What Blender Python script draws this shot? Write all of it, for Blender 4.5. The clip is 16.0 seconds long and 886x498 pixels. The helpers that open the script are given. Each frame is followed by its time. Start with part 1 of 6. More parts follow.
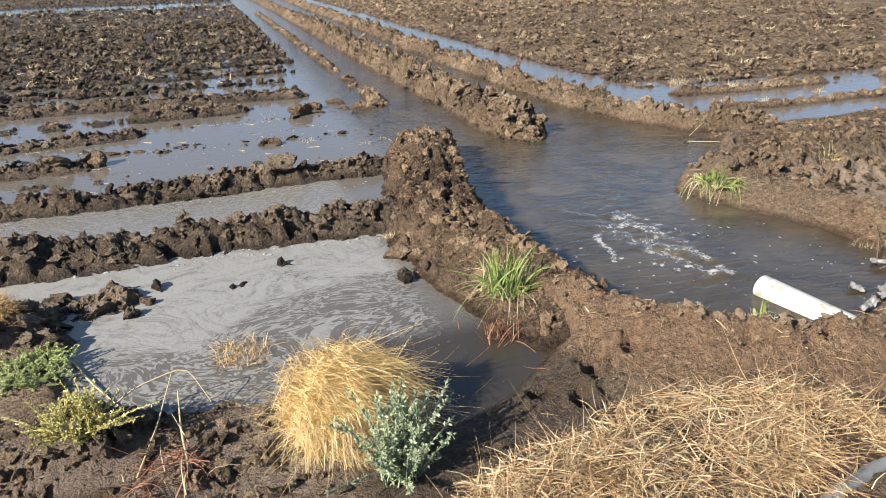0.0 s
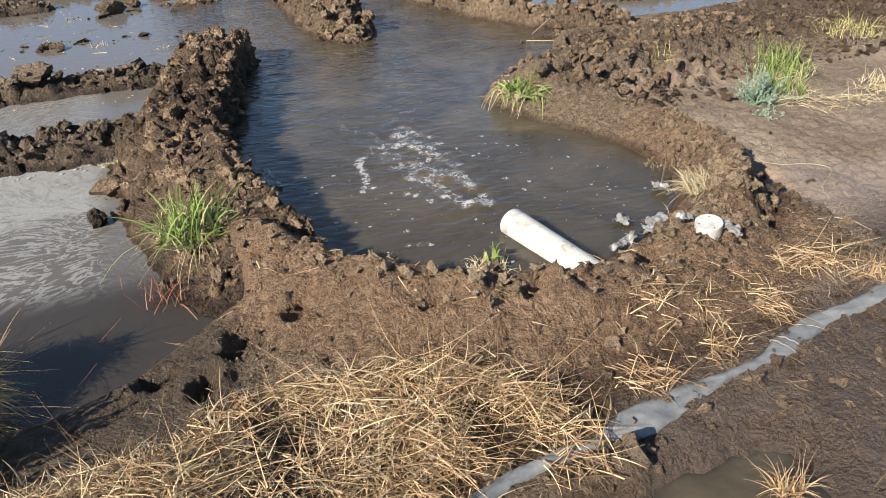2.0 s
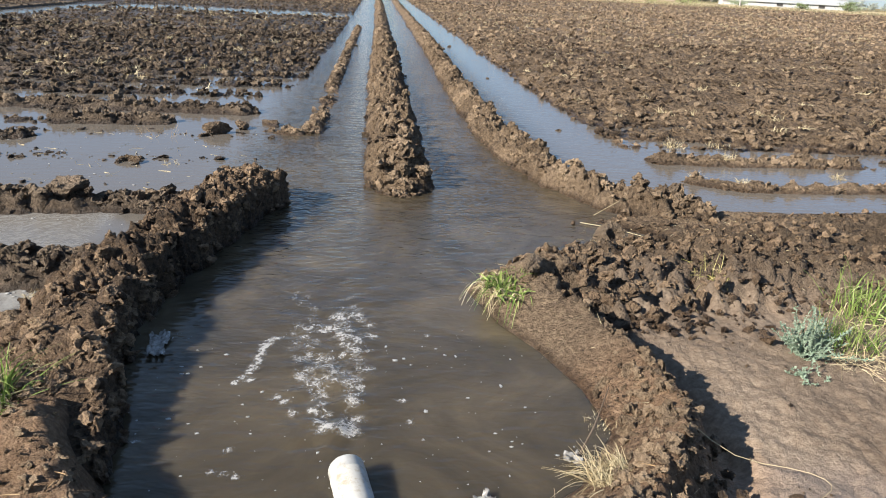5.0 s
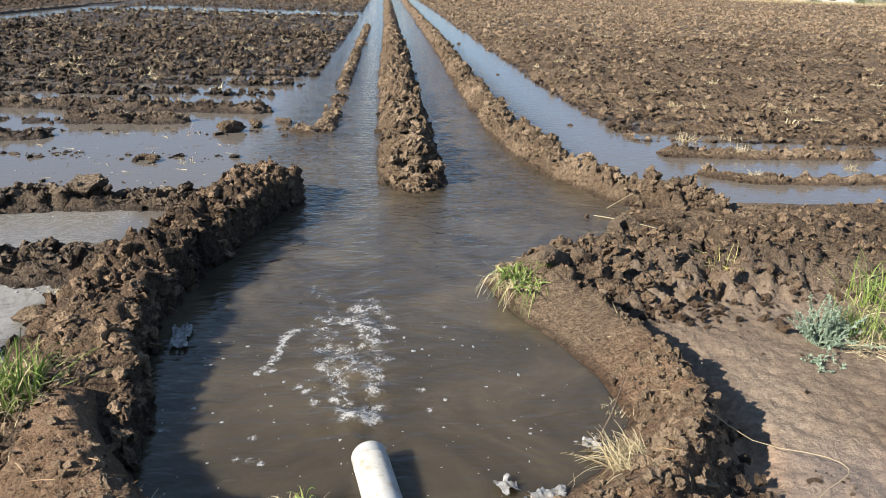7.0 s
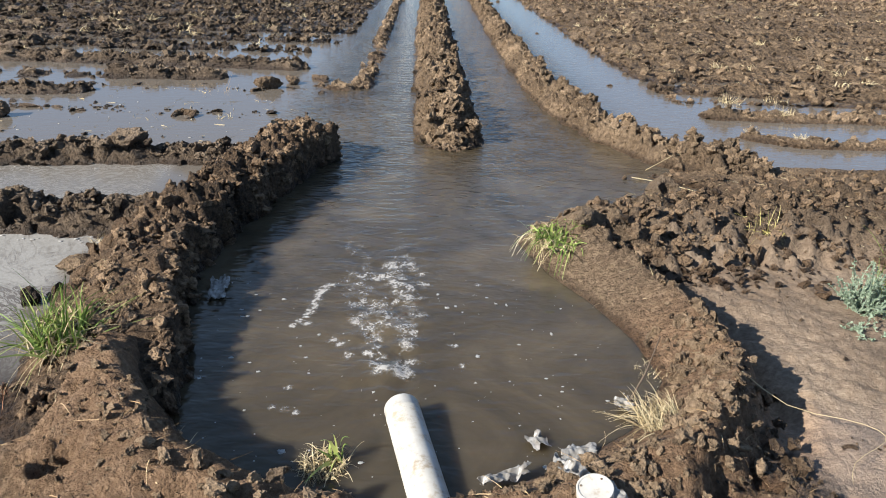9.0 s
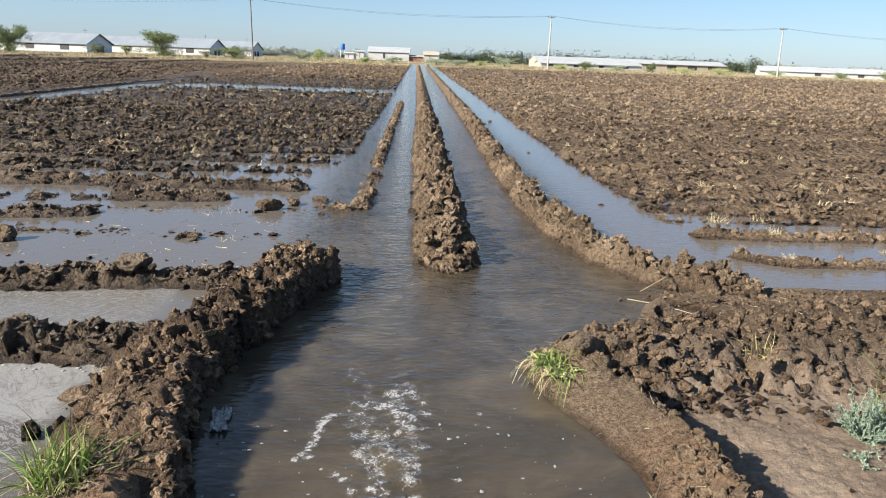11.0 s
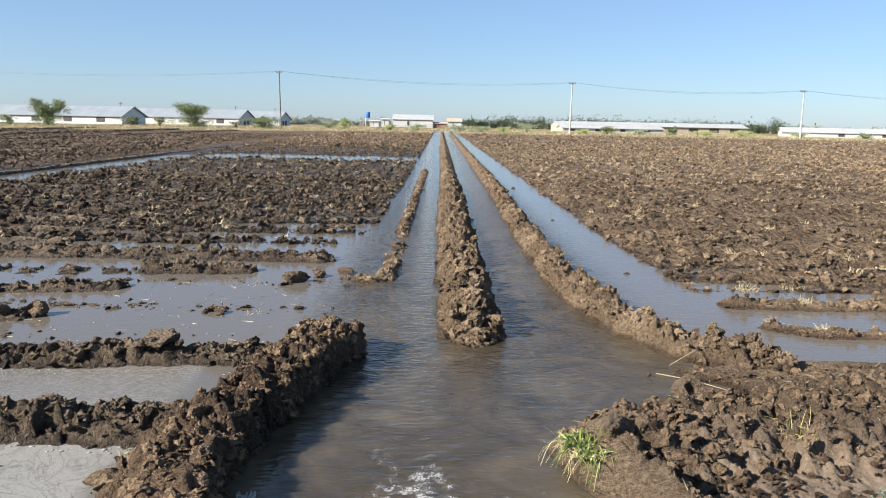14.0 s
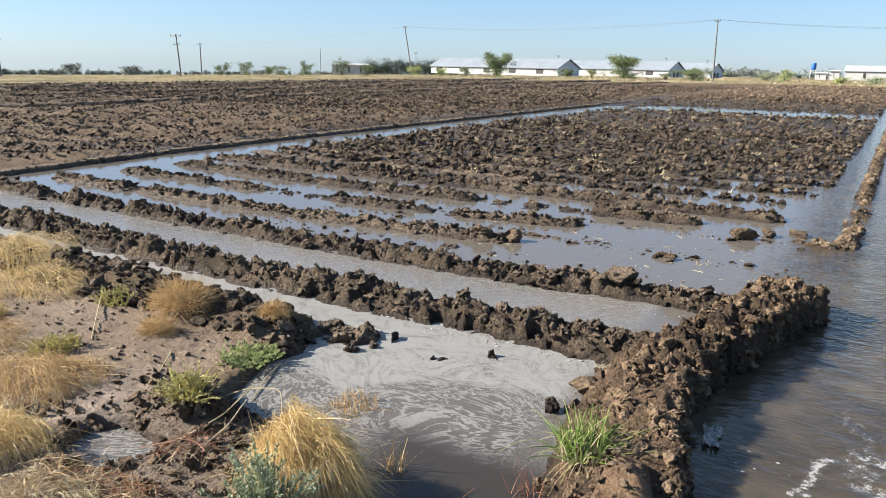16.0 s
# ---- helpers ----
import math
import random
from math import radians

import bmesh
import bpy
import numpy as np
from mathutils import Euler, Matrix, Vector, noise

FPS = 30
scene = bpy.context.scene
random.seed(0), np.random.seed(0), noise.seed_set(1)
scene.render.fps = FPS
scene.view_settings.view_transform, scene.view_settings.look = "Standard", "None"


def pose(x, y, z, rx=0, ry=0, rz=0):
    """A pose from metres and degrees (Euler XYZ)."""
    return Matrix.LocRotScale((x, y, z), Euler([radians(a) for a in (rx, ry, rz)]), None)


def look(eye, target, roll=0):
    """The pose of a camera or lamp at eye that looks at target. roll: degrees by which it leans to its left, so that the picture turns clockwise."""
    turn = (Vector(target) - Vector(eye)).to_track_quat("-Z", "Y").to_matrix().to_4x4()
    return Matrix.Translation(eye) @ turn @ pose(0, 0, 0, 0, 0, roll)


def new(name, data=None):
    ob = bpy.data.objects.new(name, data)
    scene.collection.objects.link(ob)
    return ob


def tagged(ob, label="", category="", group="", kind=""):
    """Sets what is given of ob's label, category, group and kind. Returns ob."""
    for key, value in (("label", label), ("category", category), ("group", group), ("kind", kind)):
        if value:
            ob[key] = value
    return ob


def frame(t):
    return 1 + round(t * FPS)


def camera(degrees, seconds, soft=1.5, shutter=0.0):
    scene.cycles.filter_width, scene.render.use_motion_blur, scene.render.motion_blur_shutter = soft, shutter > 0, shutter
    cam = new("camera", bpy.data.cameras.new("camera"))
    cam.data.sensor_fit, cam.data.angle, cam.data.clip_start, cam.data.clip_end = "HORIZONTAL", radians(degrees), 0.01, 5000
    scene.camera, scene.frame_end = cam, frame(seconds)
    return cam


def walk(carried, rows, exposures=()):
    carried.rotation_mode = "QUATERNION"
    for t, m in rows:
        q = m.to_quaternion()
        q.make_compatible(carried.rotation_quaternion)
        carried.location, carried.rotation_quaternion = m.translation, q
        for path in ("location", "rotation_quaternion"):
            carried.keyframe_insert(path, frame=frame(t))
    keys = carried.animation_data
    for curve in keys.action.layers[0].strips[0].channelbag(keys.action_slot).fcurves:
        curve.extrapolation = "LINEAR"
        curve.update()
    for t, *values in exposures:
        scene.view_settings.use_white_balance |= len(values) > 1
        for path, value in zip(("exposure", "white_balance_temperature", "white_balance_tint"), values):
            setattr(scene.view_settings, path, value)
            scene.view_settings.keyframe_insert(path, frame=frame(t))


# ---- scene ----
cam = camera(62.0, 16.0, 1.0)
PATH = [
    (0, (-2.493, -1.914, 1.931), (-1.937, -0.139, 1.195), -1.5),
    (0.5, (-2.258, -1.721, 1.866), (-1.531, -0.097, 0.953), -2.4),
    (1, (-1.885, -1.724, 1.777), (-1.121, -0.100, 0.896), -0.5),
    (1.5, (-1.465, -1.733, 1.783), (-0.723, -0.145, 0.820), -0.4),
    (2, (-1.007, -1.617, 1.767), (-0.370, 0.006, 0.786), -1.3),
    (2.5, (-0.600, -1.561, 1.812), (-0.093, 0.176, 0.959), 0.3),
    (3, (-0.200, -1.471, 1.832), (0.023, 0.319, 0.969), -1.0),
    (3.5, (0.125, -1.248, 1.831), (0.388, 0.532, 0.958), 2.4),
    (4, (0.514, -1.122, 1.794), (0.738, 0.667, 0.927), 5.5),
    (4.5, (0.661, -1.121, 1.826), (0.864, 0.691, 1.004), 3.9),
    (5, (0.633, -1.148, 1.908), (0.825, 0.722, 1.225), 2.9),
    (5.2, (0.599, -1.169, 1.936), (0.746, 0.730, 1.326), 2.3),
    (7.3, (0.594, -1.213, 1.890), (0.759, 0.640, 1.157), 2.1),
    (7.5, (0.600, -1.218, 1.890), (0.752, 0.623, 1.125), 2.4),
    (8, (0.600, -1.209, 1.889), (0.725, 0.622, 1.094), 2.2),
    (8.2, (0.611, -1.189, 1.863), (0.728, 0.639, 1.062), 2.2),
    (10.3, (0.531, -1.251, 1.917), (0.558, 0.636, 1.256), 2.2),
    (10.5, (0.541, -1.254, 1.946), (0.598, 0.648, 1.331), 2.6),
    (10.6, (0.547, -1.257, 1.953), (0.614, 0.657, 1.373), 2.4),
    (11, (0.537, -1.249, 2.007), (0.622, 0.683, 1.497), 2.0),
    (11.5, (0.550, -1.254, 2.092), (0.650, 0.711, 1.731), 2.0),
    (12, (0.566, -1.257, 2.139), (0.663, 0.725, 1.888), 0.6),
    (12.5, (0.572, -1.243, 2.121), (0.671, 0.732, 1.825), 0.9),
    (13, (0.576, -1.239, 2.105), (0.658, 0.730, 1.763), 0.2),
    (13.5, (0.570, -1.235, 2.105), (0.651, 0.735, 1.770), 0.3),
    (14, (0.532, -1.237, 2.103), (0.547, 0.733, 1.759), 1.1),
    (14.5, (0.429, -1.321, 2.104), (0.184, 0.632, 1.748), 1.4),
    (15, (0.315, -1.408, 2.106), (-0.216, 0.480, 1.717), 1.0),
    (15.5, (0.229, -1.544, 2.092), (-0.533, 0.251, 1.649), 0.0),
    (16, (0.173, -1.692, 2.097), (-0.831, -0.033, 1.611), 1.0),
]
EXPOSURES = [(0.0, 1.43), (2.0, 1.33), (3.0, 1.24), (3.5, 1.2), (4.2, 1.23), (5.0, 1.4), (8.0, 1.4), (12.5, 1.38), (14.5, 1.43), (16.0, 1.57)]
walk(cam, [(t, look(eye, target, roll)) for t, eye, target, roll in PATH], EXPOSURES)

# ---- world and sun ----
SUN_EL, SUN_AZ = radians(30), radians(-118)  # a fairly low sun in the south-west
world = bpy.data.worlds.new("world")
scene.world = world
world.use_nodes = True
wn = world.node_tree.nodes
sky = wn.new("ShaderNodeTexSky")
sky.sky_type, sky.sun_disc = "NISHITA", False
sky.sun_elevation, sky.sun_rotation = SUN_EL, SUN_AZ
sky.altitude, sky.air_density, sky.dust_density, sky.ozone_density = 300, 1.0, 0.35, 4.0
tint = wn.new("ShaderNodeMix")
tint.data_type = "RGBA"  # a clear, slightly milky blue over all of the sky
tint.inputs[0].default_value, tint.inputs[7].default_value = 0.3, (3.7, 5.35, 7.5, 1)
cool = wn.new("ShaderNodeMix")
cool.data_type, cool.blend_type = "RGBA", "MULTIPLY"
cool.inputs[0].default_value, cool.inputs[7].default_value = 1.0, (0.74, 0.83, 0.97, 1)
world.node_tree.links.new(sky.outputs[0], cool.inputs[6])
world.node_tree.links.new(cool.outputs[2], tint.inputs[6])
world.node_tree.links.new(tint.outputs[2], wn["Background"].inputs[0])
wn["Background"].inputs[1].default_value = 0.053
sun = new("sun", bpy.data.lights.new("sun", "SUN"))
sun.data.energy, sun.data.angle, sun.data.color = 5.0, radians(0.5), (1.0, 0.93, 0.83)
to_sun = Vector((math.sin(SUN_AZ) * math.cos(SUN_EL), math.cos(SUN_AZ) * math.cos(SUN_EL), math.sin(SUN_EL)))
sun.matrix_world = look(to_sun * 50, (0, 0, 0))


# ---- materials ----
def material(name, rough=0.8, spec=0.3):
    m = bpy.data.materials.new(name)
    m.use_nodes = True
    t = m.node_tree
    b = t.nodes["Principled BSDF"]
    b.inputs["Roughness"].default_value = rough
    b.inputs["Specular IOR Level"].default_value = spec
    return m, t, b


def place_node(t):
    return t.nodes.new("ShaderNodeNewGeometry").outputs["Position"]


def noise_node(t, vector, scale, detail=6, rough=0.6, distortion=0.0):
    n = t.nodes.new("ShaderNodeTexNoise")
    n.inputs["Scale"].default_value, n.inputs["Detail"].default_value = scale, detail
    n.inputs["Roughness"].default_value, n.inputs["Distortion"].default_value = rough, distortion
    t.links.new(vector, n.inputs["Vector"])
    return n.outputs["Fac"]


def ramp(t, fac, stops):
    r = t.nodes.new("ShaderNodeValToRGB")
    e = r.color_ramp.elements
    while len(e) < len(stops):
        e.new(0.5)
    for k, (p, c) in zip(e, stops):
        k.position, k.color = p, (*c, 1) if len(c) == 3 else c
    t.links.new(fac, r.inputs[0])
    return r.outputs[0]


def mixed(t, fac, a, b, kind="MIX"):
    n = t.nodes.new("ShaderNodeMix")
    n.data_type, n.blend_type = "RGBA", kind
    for socket, v in ((n.inputs[0], fac), (n.inputs[6], a), (n.inputs[7], b)):
        if isinstance(v, bpy.types.NodeSocket):
            t.links.new(v, socket)
        else:
            socket.default_value = v if isinstance(v, float) else (*v, 1)
    return n.outputs[2]


def number(t, op, a, b=0.0, clamp=False):
    n = t.nodes.new("ShaderNodeMath")
    n.operation, n.use_clamp = op, clamp
    for socket, v in zip(n.inputs, (a, b)):
        if isinstance(v, bpy.types.NodeSocket):
            t.links.new(v, socket)
        else:
            socket.default_value = v
    return n.outputs[0]


def span(t, v, lo, hi, to_lo=0.0, to_hi=1.0):
    n = t.nodes.new("ShaderNodeMapRange")
    n.interpolation_type = "SMOOTHSTEP"
    t.links.new(v, n.inputs[0])
    for k, x in zip((1, 2, 3, 4), (lo, hi, to_lo, to_hi)):
        n.inputs[k].default_value = x
    return n.outputs[0]


def axes_of(t, vector):
    n = t.nodes.new("ShaderNodeSeparateXYZ")
    t.links.new(vector, n.inputs[0])
    return n.outputs


def bump(t, b, height, strength, distance):
    n = t.nodes.new("ShaderNodeBump")
    n.inputs["Strength"].default_value, n.inputs["Distance"].default_value = strength, distance
    t.links.new(height, n.inputs["Height"])
    t.links.new(n.outputs[0], b.inputs["Normal"])


def noise_rgb(t, vector, scale):
    n = t.nodes.new("ShaderNodeTexNoise")
    n.inputs["Scale"].default_value = scale
    t.links.new(vector, n.inputs["Vector"])
    return n.outputs["Color"]


def crumbs_height(t, p):
    """Relief of broken crumbs at three sizes."""
    out = None
    for scale, weight in ((24, 0.55), (62, 0.35)):
        c = t.nodes.new("ShaderNodeTexVoronoi")
        c.feature = "F1"
        c.inputs["Scale"].default_value = scale
        warp = t.nodes.new("ShaderNodeVectorMath")
        warp.operation = "MULTIPLY_ADD"
        t.links.new(noise_rgb(t, p, scale * 0.8), warp.inputs[0])
        warp.inputs[1].default_value = (1.2 / scale,) * 3
        t.links.new(p, warp.inputs[2])
        t.links.new(warp.outputs[0], c.inputs["Vector"])
        h = number(t, "MULTIPLY", number(t, "SUBTRACT", 1.0, c.outputs["Distance"]), weight)
        out = h if out is None else number(t, "ADD", out, h)
    out = number(t, "ADD", out, number(t, "MULTIPLY", noise_node(t, p, 110, 5, 0.7), 0.7))
    return number(t, "ADD", out, number(t, "MULTIPLY", noise_node(t, p, 11, 9, 0.7, 0.4), 1.6))


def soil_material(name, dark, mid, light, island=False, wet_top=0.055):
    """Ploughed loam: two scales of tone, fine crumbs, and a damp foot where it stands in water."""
    m, t, b = material(name, 0.9, 0.25)
    p = place_node(t)
    big, fine = noise_node(t, p, 1.3, 4), noise_node(t, p, 34, 9, 0.75)
    tone = number(t, "ADD", number(t, "MULTIPLY", big, 0.4), number(t, "MULTIPLY", fine, 0.65))
    if island:
        rnd = t.nodes.new("ShaderNodeNewGeometry").outputs["Random Per Island"]
        tone = number(t, "ADD", tone, number(t, "MULTIPLY", number(t, "SUBTRACT", rnd, 0.5), 0.25))
        own = t.nodes.new("ShaderNodeObjectInfo").outputs["Random"]
        tone = number(t, "ADD", tone, number(t, "MULTIPLY", number(t, "SUBTRACT", own, 0.5), 0.12))
    dry = ramp(t, tone, [(0.34, dark), (0.51, mid), (0.70, light)])
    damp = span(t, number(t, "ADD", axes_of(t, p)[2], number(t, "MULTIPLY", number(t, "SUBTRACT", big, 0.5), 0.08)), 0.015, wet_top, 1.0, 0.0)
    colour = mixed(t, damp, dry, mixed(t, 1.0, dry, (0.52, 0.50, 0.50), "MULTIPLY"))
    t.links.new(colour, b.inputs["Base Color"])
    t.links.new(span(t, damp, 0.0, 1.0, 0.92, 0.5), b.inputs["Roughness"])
    bump(t, b, crumbs_height(t, p), 1.0, 0.05)
    return m


SOIL_D, SOIL_M, SOIL_L = (0.030, 0.020, 0.013), (0.141, 0.0985, 0.062), (0.35, 0.255, 0.166)
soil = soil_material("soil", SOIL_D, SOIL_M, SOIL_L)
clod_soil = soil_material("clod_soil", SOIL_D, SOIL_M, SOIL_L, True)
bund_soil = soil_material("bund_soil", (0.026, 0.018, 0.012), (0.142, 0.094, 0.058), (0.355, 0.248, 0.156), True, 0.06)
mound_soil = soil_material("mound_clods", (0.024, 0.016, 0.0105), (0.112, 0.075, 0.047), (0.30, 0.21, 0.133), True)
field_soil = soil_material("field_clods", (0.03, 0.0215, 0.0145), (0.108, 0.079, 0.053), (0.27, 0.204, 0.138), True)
# wet rows' tone; on the far bunds it paints in their shaded sides
dark_soil = soil_material("damp_shaded_soil", (0.022, 0.016, 0.0115), (0.088, 0.064, 0.044), (0.225, 0.170, 0.118), True, 0.07)


def ground_material():
    """Field soil that grows paler where it is trodden dry, with straw-coloured stubble beyond the field."""
    m, t, b = material("ground_soil", 0.92, 0.2)
    p = place_node(t)
    big, fine = noise_node(t, p, 0.9, 5), noise_node(t, p, 30, 9, 0.75)
    tone = number(t, "ADD", number(t, "MULTIPLY", big, 0.4), number(t, "MULTIPLY", fine, 0.62))
    loam = ramp(t, tone, [(0.34, SOIL_D), (0.51, SOIL_M), (0.70, SOIL_L)])
    track = ramp(t, tone, [(0.34, (0.085, 0.056, 0.036)), (0.52, (0.162, 0.122, 0.088)), (0.68, (0.265, 0.208, 0.155))])
    mud = ramp(t, tone, [(0.3, (0.032, 0.024, 0.018)), (0.6, (0.075, 0.057, 0.042))])
    # the sky's sheen on wet mud is part of this pale silt tone
    slick = ramp(t, tone, [(0.3, (0.12, 0.092, 0.072)), (0.6, (0.24, 0.185, 0.143))])
    trodden = ramp(t, tone, [(0.34, (0.058, 0.034, 0.02)), (0.52, (0.205, 0.13, 0.079)), (0.68, (0.39, 0.262, 0.167))])
    straw = ramp(t, noise_node(t, p, 0.12, 6, 0.7), [(0.35, (0.11, 0.10, 0.05)), (0.5, (0.25, 0.20, 0.10)), (0.65, (0.33, 0.27, 0.15))])

    def layer(name):
        n = t.nodes.new("ShaderNodeAttribute")
        n.attribute_name = name
        return n.outputs["Fac"]

    wet = number(t, "MULTIPLY", layer("mud"), span(t, big, 0.25, 0.55), True)
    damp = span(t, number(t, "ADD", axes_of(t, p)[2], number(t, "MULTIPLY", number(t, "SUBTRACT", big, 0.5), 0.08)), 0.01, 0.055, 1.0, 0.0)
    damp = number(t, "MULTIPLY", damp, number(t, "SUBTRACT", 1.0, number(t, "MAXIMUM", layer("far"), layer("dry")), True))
    colour = mixed(t, layer("dry"), loam, track)
    colour = mixed(t, wet, colour, mud)
    colour = mixed(t, layer("slick"), colour, slick)
    colour = mixed(t, layer("bank"), colour, trodden)
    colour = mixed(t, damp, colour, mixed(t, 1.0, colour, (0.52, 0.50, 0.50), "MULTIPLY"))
    colour = mixed(t, layer("far"), colour, straw)
    t.links.new(colour, b.inputs["Base Color"])
    t.links.new(span(t, number(t, "MAXIMUM", number(t, "MAXIMUM", damp, wet), layer("slick")), 0.0, 1.0, 0.94, 0.42), b.inputs["Roughness"])
    worn = number(t, "SUBTRACT", 1.0, number(t, "MULTIPLY", layer("dry"), 0.85))
    turned = t.nodes.new("ShaderNodeTexVoronoi")
    turned.feature = "SMOOTH_F1"
    turned.inputs["Scale"].default_value, turned.inputs["Smoothness"].default_value = 7.5, 0.3
    shift = t.nodes.new("ShaderNodeVectorMath")
    shift.operation = "MULTIPLY_ADD"
    t.links.new(noise_rgb(t, p, 9), shift.inputs[0])
    shift.inputs[1].default_value = (0.16,) * 3
    t.links.new(p, shift.inputs[2])
    t.links.new(shift.outputs[0], turned.inputs["Vector"])
    ploughed = number(t, "MULTIPLY", number(t, "SUBTRACT", 1.0, turned.outputs["Distance"]), number(t, "MAXIMUM", span(t, axes_of(t, p)[1], 7.5, 8.5, 0.0, 3.2), span(t, axes_of(t, p)[0], -14.5, -15.2, 0.0, 3.2)))
    relief = number(t, "ADD", number(t, "MULTIPLY", crumbs_height(t, p), worn), ploughed)
    bump(t, b, relief, 1.0, 0.052)
    return m


def water_material():
    """Muddy irrigation water: silt clouds below, a glossy rippled skin on top."""
    m, t, b = material("muddy_water", 0.05, 0.5)
    b.inputs["IOR"].default_value = 1.33
    b.subsurface_method = "BURLEY"  # silt scatters light sideways, so that shadows on it are soft
    b.inputs["Subsurface Scale"].default_value = 0.11
    b.inputs["Subsurface Radius"].default_value = (1.0, 0.85, 0.7)
    p = place_node(t)
    x, y, z = axes_of(t, p)
    t.links.new(number(t, "MULTIPLY", span(t, y, 4.6, 5.6, 1.0, 0.0), span(t, x, 2.3, 3.0, 1.0, 0.0)), b.inputs["Subsurface Weight"])
    silt = noise_node(t, p, 1.1, 6, 0.6, 1.5)
    colour = ramp(t, silt, [(0.32, (0.033, 0.027, 0.018)), (0.5, (0.054, 0.043, 0.028)), (0.68, (0.085, 0.067, 0.0425))])
    calm = number(t, "MAXIMUM", span(t, x, -0.4, -1.1), span(t, x, 2.4, 3.2))
    t.links.new(mixed(t, calm, colour, (0.112, 0.098, 0.082)), b.inputs["Base Color"])
    t.links.new(span(t, calm, 0.0, 1.0, 0.05, 0.07), b.inputs["Roughness"])
    m1 = t.nodes.new("ShaderNodeMapping")
    m1.inputs["Scale"].default_value = (1.0, 2.0, 1.0)
    m1.inputs["Rotation"].default_value = (0, 0, 0.25)
    t.links.new(p, m1.inputs[0])
    ripple = noise_node(t, m1.outputs[0], 5.5, 2, 0.45, 0.5)
    chop = noise_node(t, m1.outputs[0], 15, 1, 0.4, 0.3)
    live = number(t, "MULTIPLY", span(t, x, -1.2, -0.3), span(t, x, 2.2, 3.0, 1.0, 0.12))
    live = number(t, "MULTIPLY", number(t, "MULTIPLY", live, span(t, y, 6, 30, 1.0, 0.35)), span(t, y, 2.8, 5.5, 0.3, 1.0))
    live = number(t, "ADD", live, 0.10)
    bump(t, b, number(t, "MULTIPLY", number(t, "ADD", ripple, number(t, "MULTIPLY", chop, 0.42)), live), 0.55, 0.04)
    return m


def scum_material():
    """Still water under a drifting grey scum of froth, swirled into bands and broken flakes."""
    m, t, b = material("scummed_water", 0.25, 0.5)
    b.inputs["IOR"].default_value = 1.33
    p = place_node(t)
    x, y, z = axes_of(t, p)
    warp = noise_node(t, p, 0.8, 3, 0.5)
    w = t.nodes.new("ShaderNodeVectorMath")
    w.operation = "MULTIPLY_ADD"
    t.links.new(noise_rgb(t, p, 0.7), w.inputs[0])
    w.inputs[1].default_value = (1.6, 1.6, 0)
    t.links.new(p, w.inputs[2])
    # drift: a smooth field whose level lines are the paths that the scum has turned along
    drift = noise_node(t, w.outputs[0], 1.1, 2, 0.45, 0.6)
    fleck = noise_node(t, p, 13, 5, 0.65, 1.6)
    stretch = t.nodes.new("ShaderNodeMapping")
    stretch.inputs["Scale"].default_value = (1.0, 1.9, 1.0)
    t.links.new(w.outputs[0], stretch.inputs[0])
    wavy = noise_node(t, stretch.outputs[0], 7, 4, 0.55, 1.8)
    turns = number(t, "SINE", number(t, "ADD", number(t, "MULTIPLY", drift, 105.0), number(t, "MULTIPLY", wavy, 27.0)))
    streaks = number(t, "MULTIPLY", span(t, turns, -0.25, 0.55), span(t, fleck, 0.32, 0.5, 0.25, 0.85))
    # the closed raft of scum lies against the rows and reaches a tongue towards the bank
    shore = span(t, x, -2.75, -2.3, 1.82, 2.5)
    off_shore = number(t, "ADD", number(t, "SUBTRACT", y, shore), number(t, "MULTIPLY", number(t, "SUBTRACT", drift, 0.5), 1.3))
    raft = span(t, number(t, "ADD", off_shore, number(t, "MULTIPLY", number(t, "SUBTRACT", wavy, 0.5), 0.5)), -0.06, 0.1)
    raft = number(t, "MULTIPLY", raft, span(t, y, 3.2, 3.5, 1.0, 0.55))
    swirl = noise_node(t, w.outputs[0], 1.7, 4, 0.55, 2.2)
    crack = span(t, number(t, "ABSOLUTE", number(t, "SUBTRACT", swirl, 0.5)), 0.0, 0.034)
    crack = number(t, "MAXIMUM", crack, span(t, fleck, 0.56, 0.68))
    closed = number(t, "MULTIPLY", span(t, fleck, 0.34, 0.5, 0.68, 1.0), number(t, "ADD", 0.5, number(t, "MULTIPLY", crack, 0.5)))
    cover = number(t, "MAXIMUM", number(t, "MULTIPLY", raft, closed), streaks)
    clear = number(t, "MULTIPLY", span(t, x, -2.5, -1.9), span(t, y, 1.45, 1.8, 1.0, 0.0))
    clear = number(t, "MAXIMUM", clear, number(t, "MULTIPLY", span(t, y, 1.15, 1.6, 0.3, 0.0), span(t, x, -2.7, -2.4)))
    cover = number(t, "MULTIPLY", cover, number(t, "SUBTRACT", 1.0, clear, True))
    cover = number(t, "MULTIPLY", cover, span(t, y, 3.2, 4.2, 1.0, 0.7))
    grain = noise_node(t, p, 70, 4, 0.7)
    froth = ramp(t, grain, [(0.3, (0.175, 0.17, 0.157)), (0.7, (0.255, 0.25, 0.235))])
    mud = ramp(t, warp, [(0.3, (0.08, 0.071, 0.06)), (0.7, (0.112, 0.098, 0.082))])
    open_mud = span(t, number(t, "MAXIMUM", span(t, x, -1.55, -1.3), 0.0), 0.0, 1.0, 1.0, 0.25)
    cover = number(t, "MULTIPLY", cover, open_mud)
    mud = mixed(t, clear, mud, (0.034, 0.028, 0.022))
    t.links.new(mixed(t, cover, mud, froth), b.inputs["Base Color"])
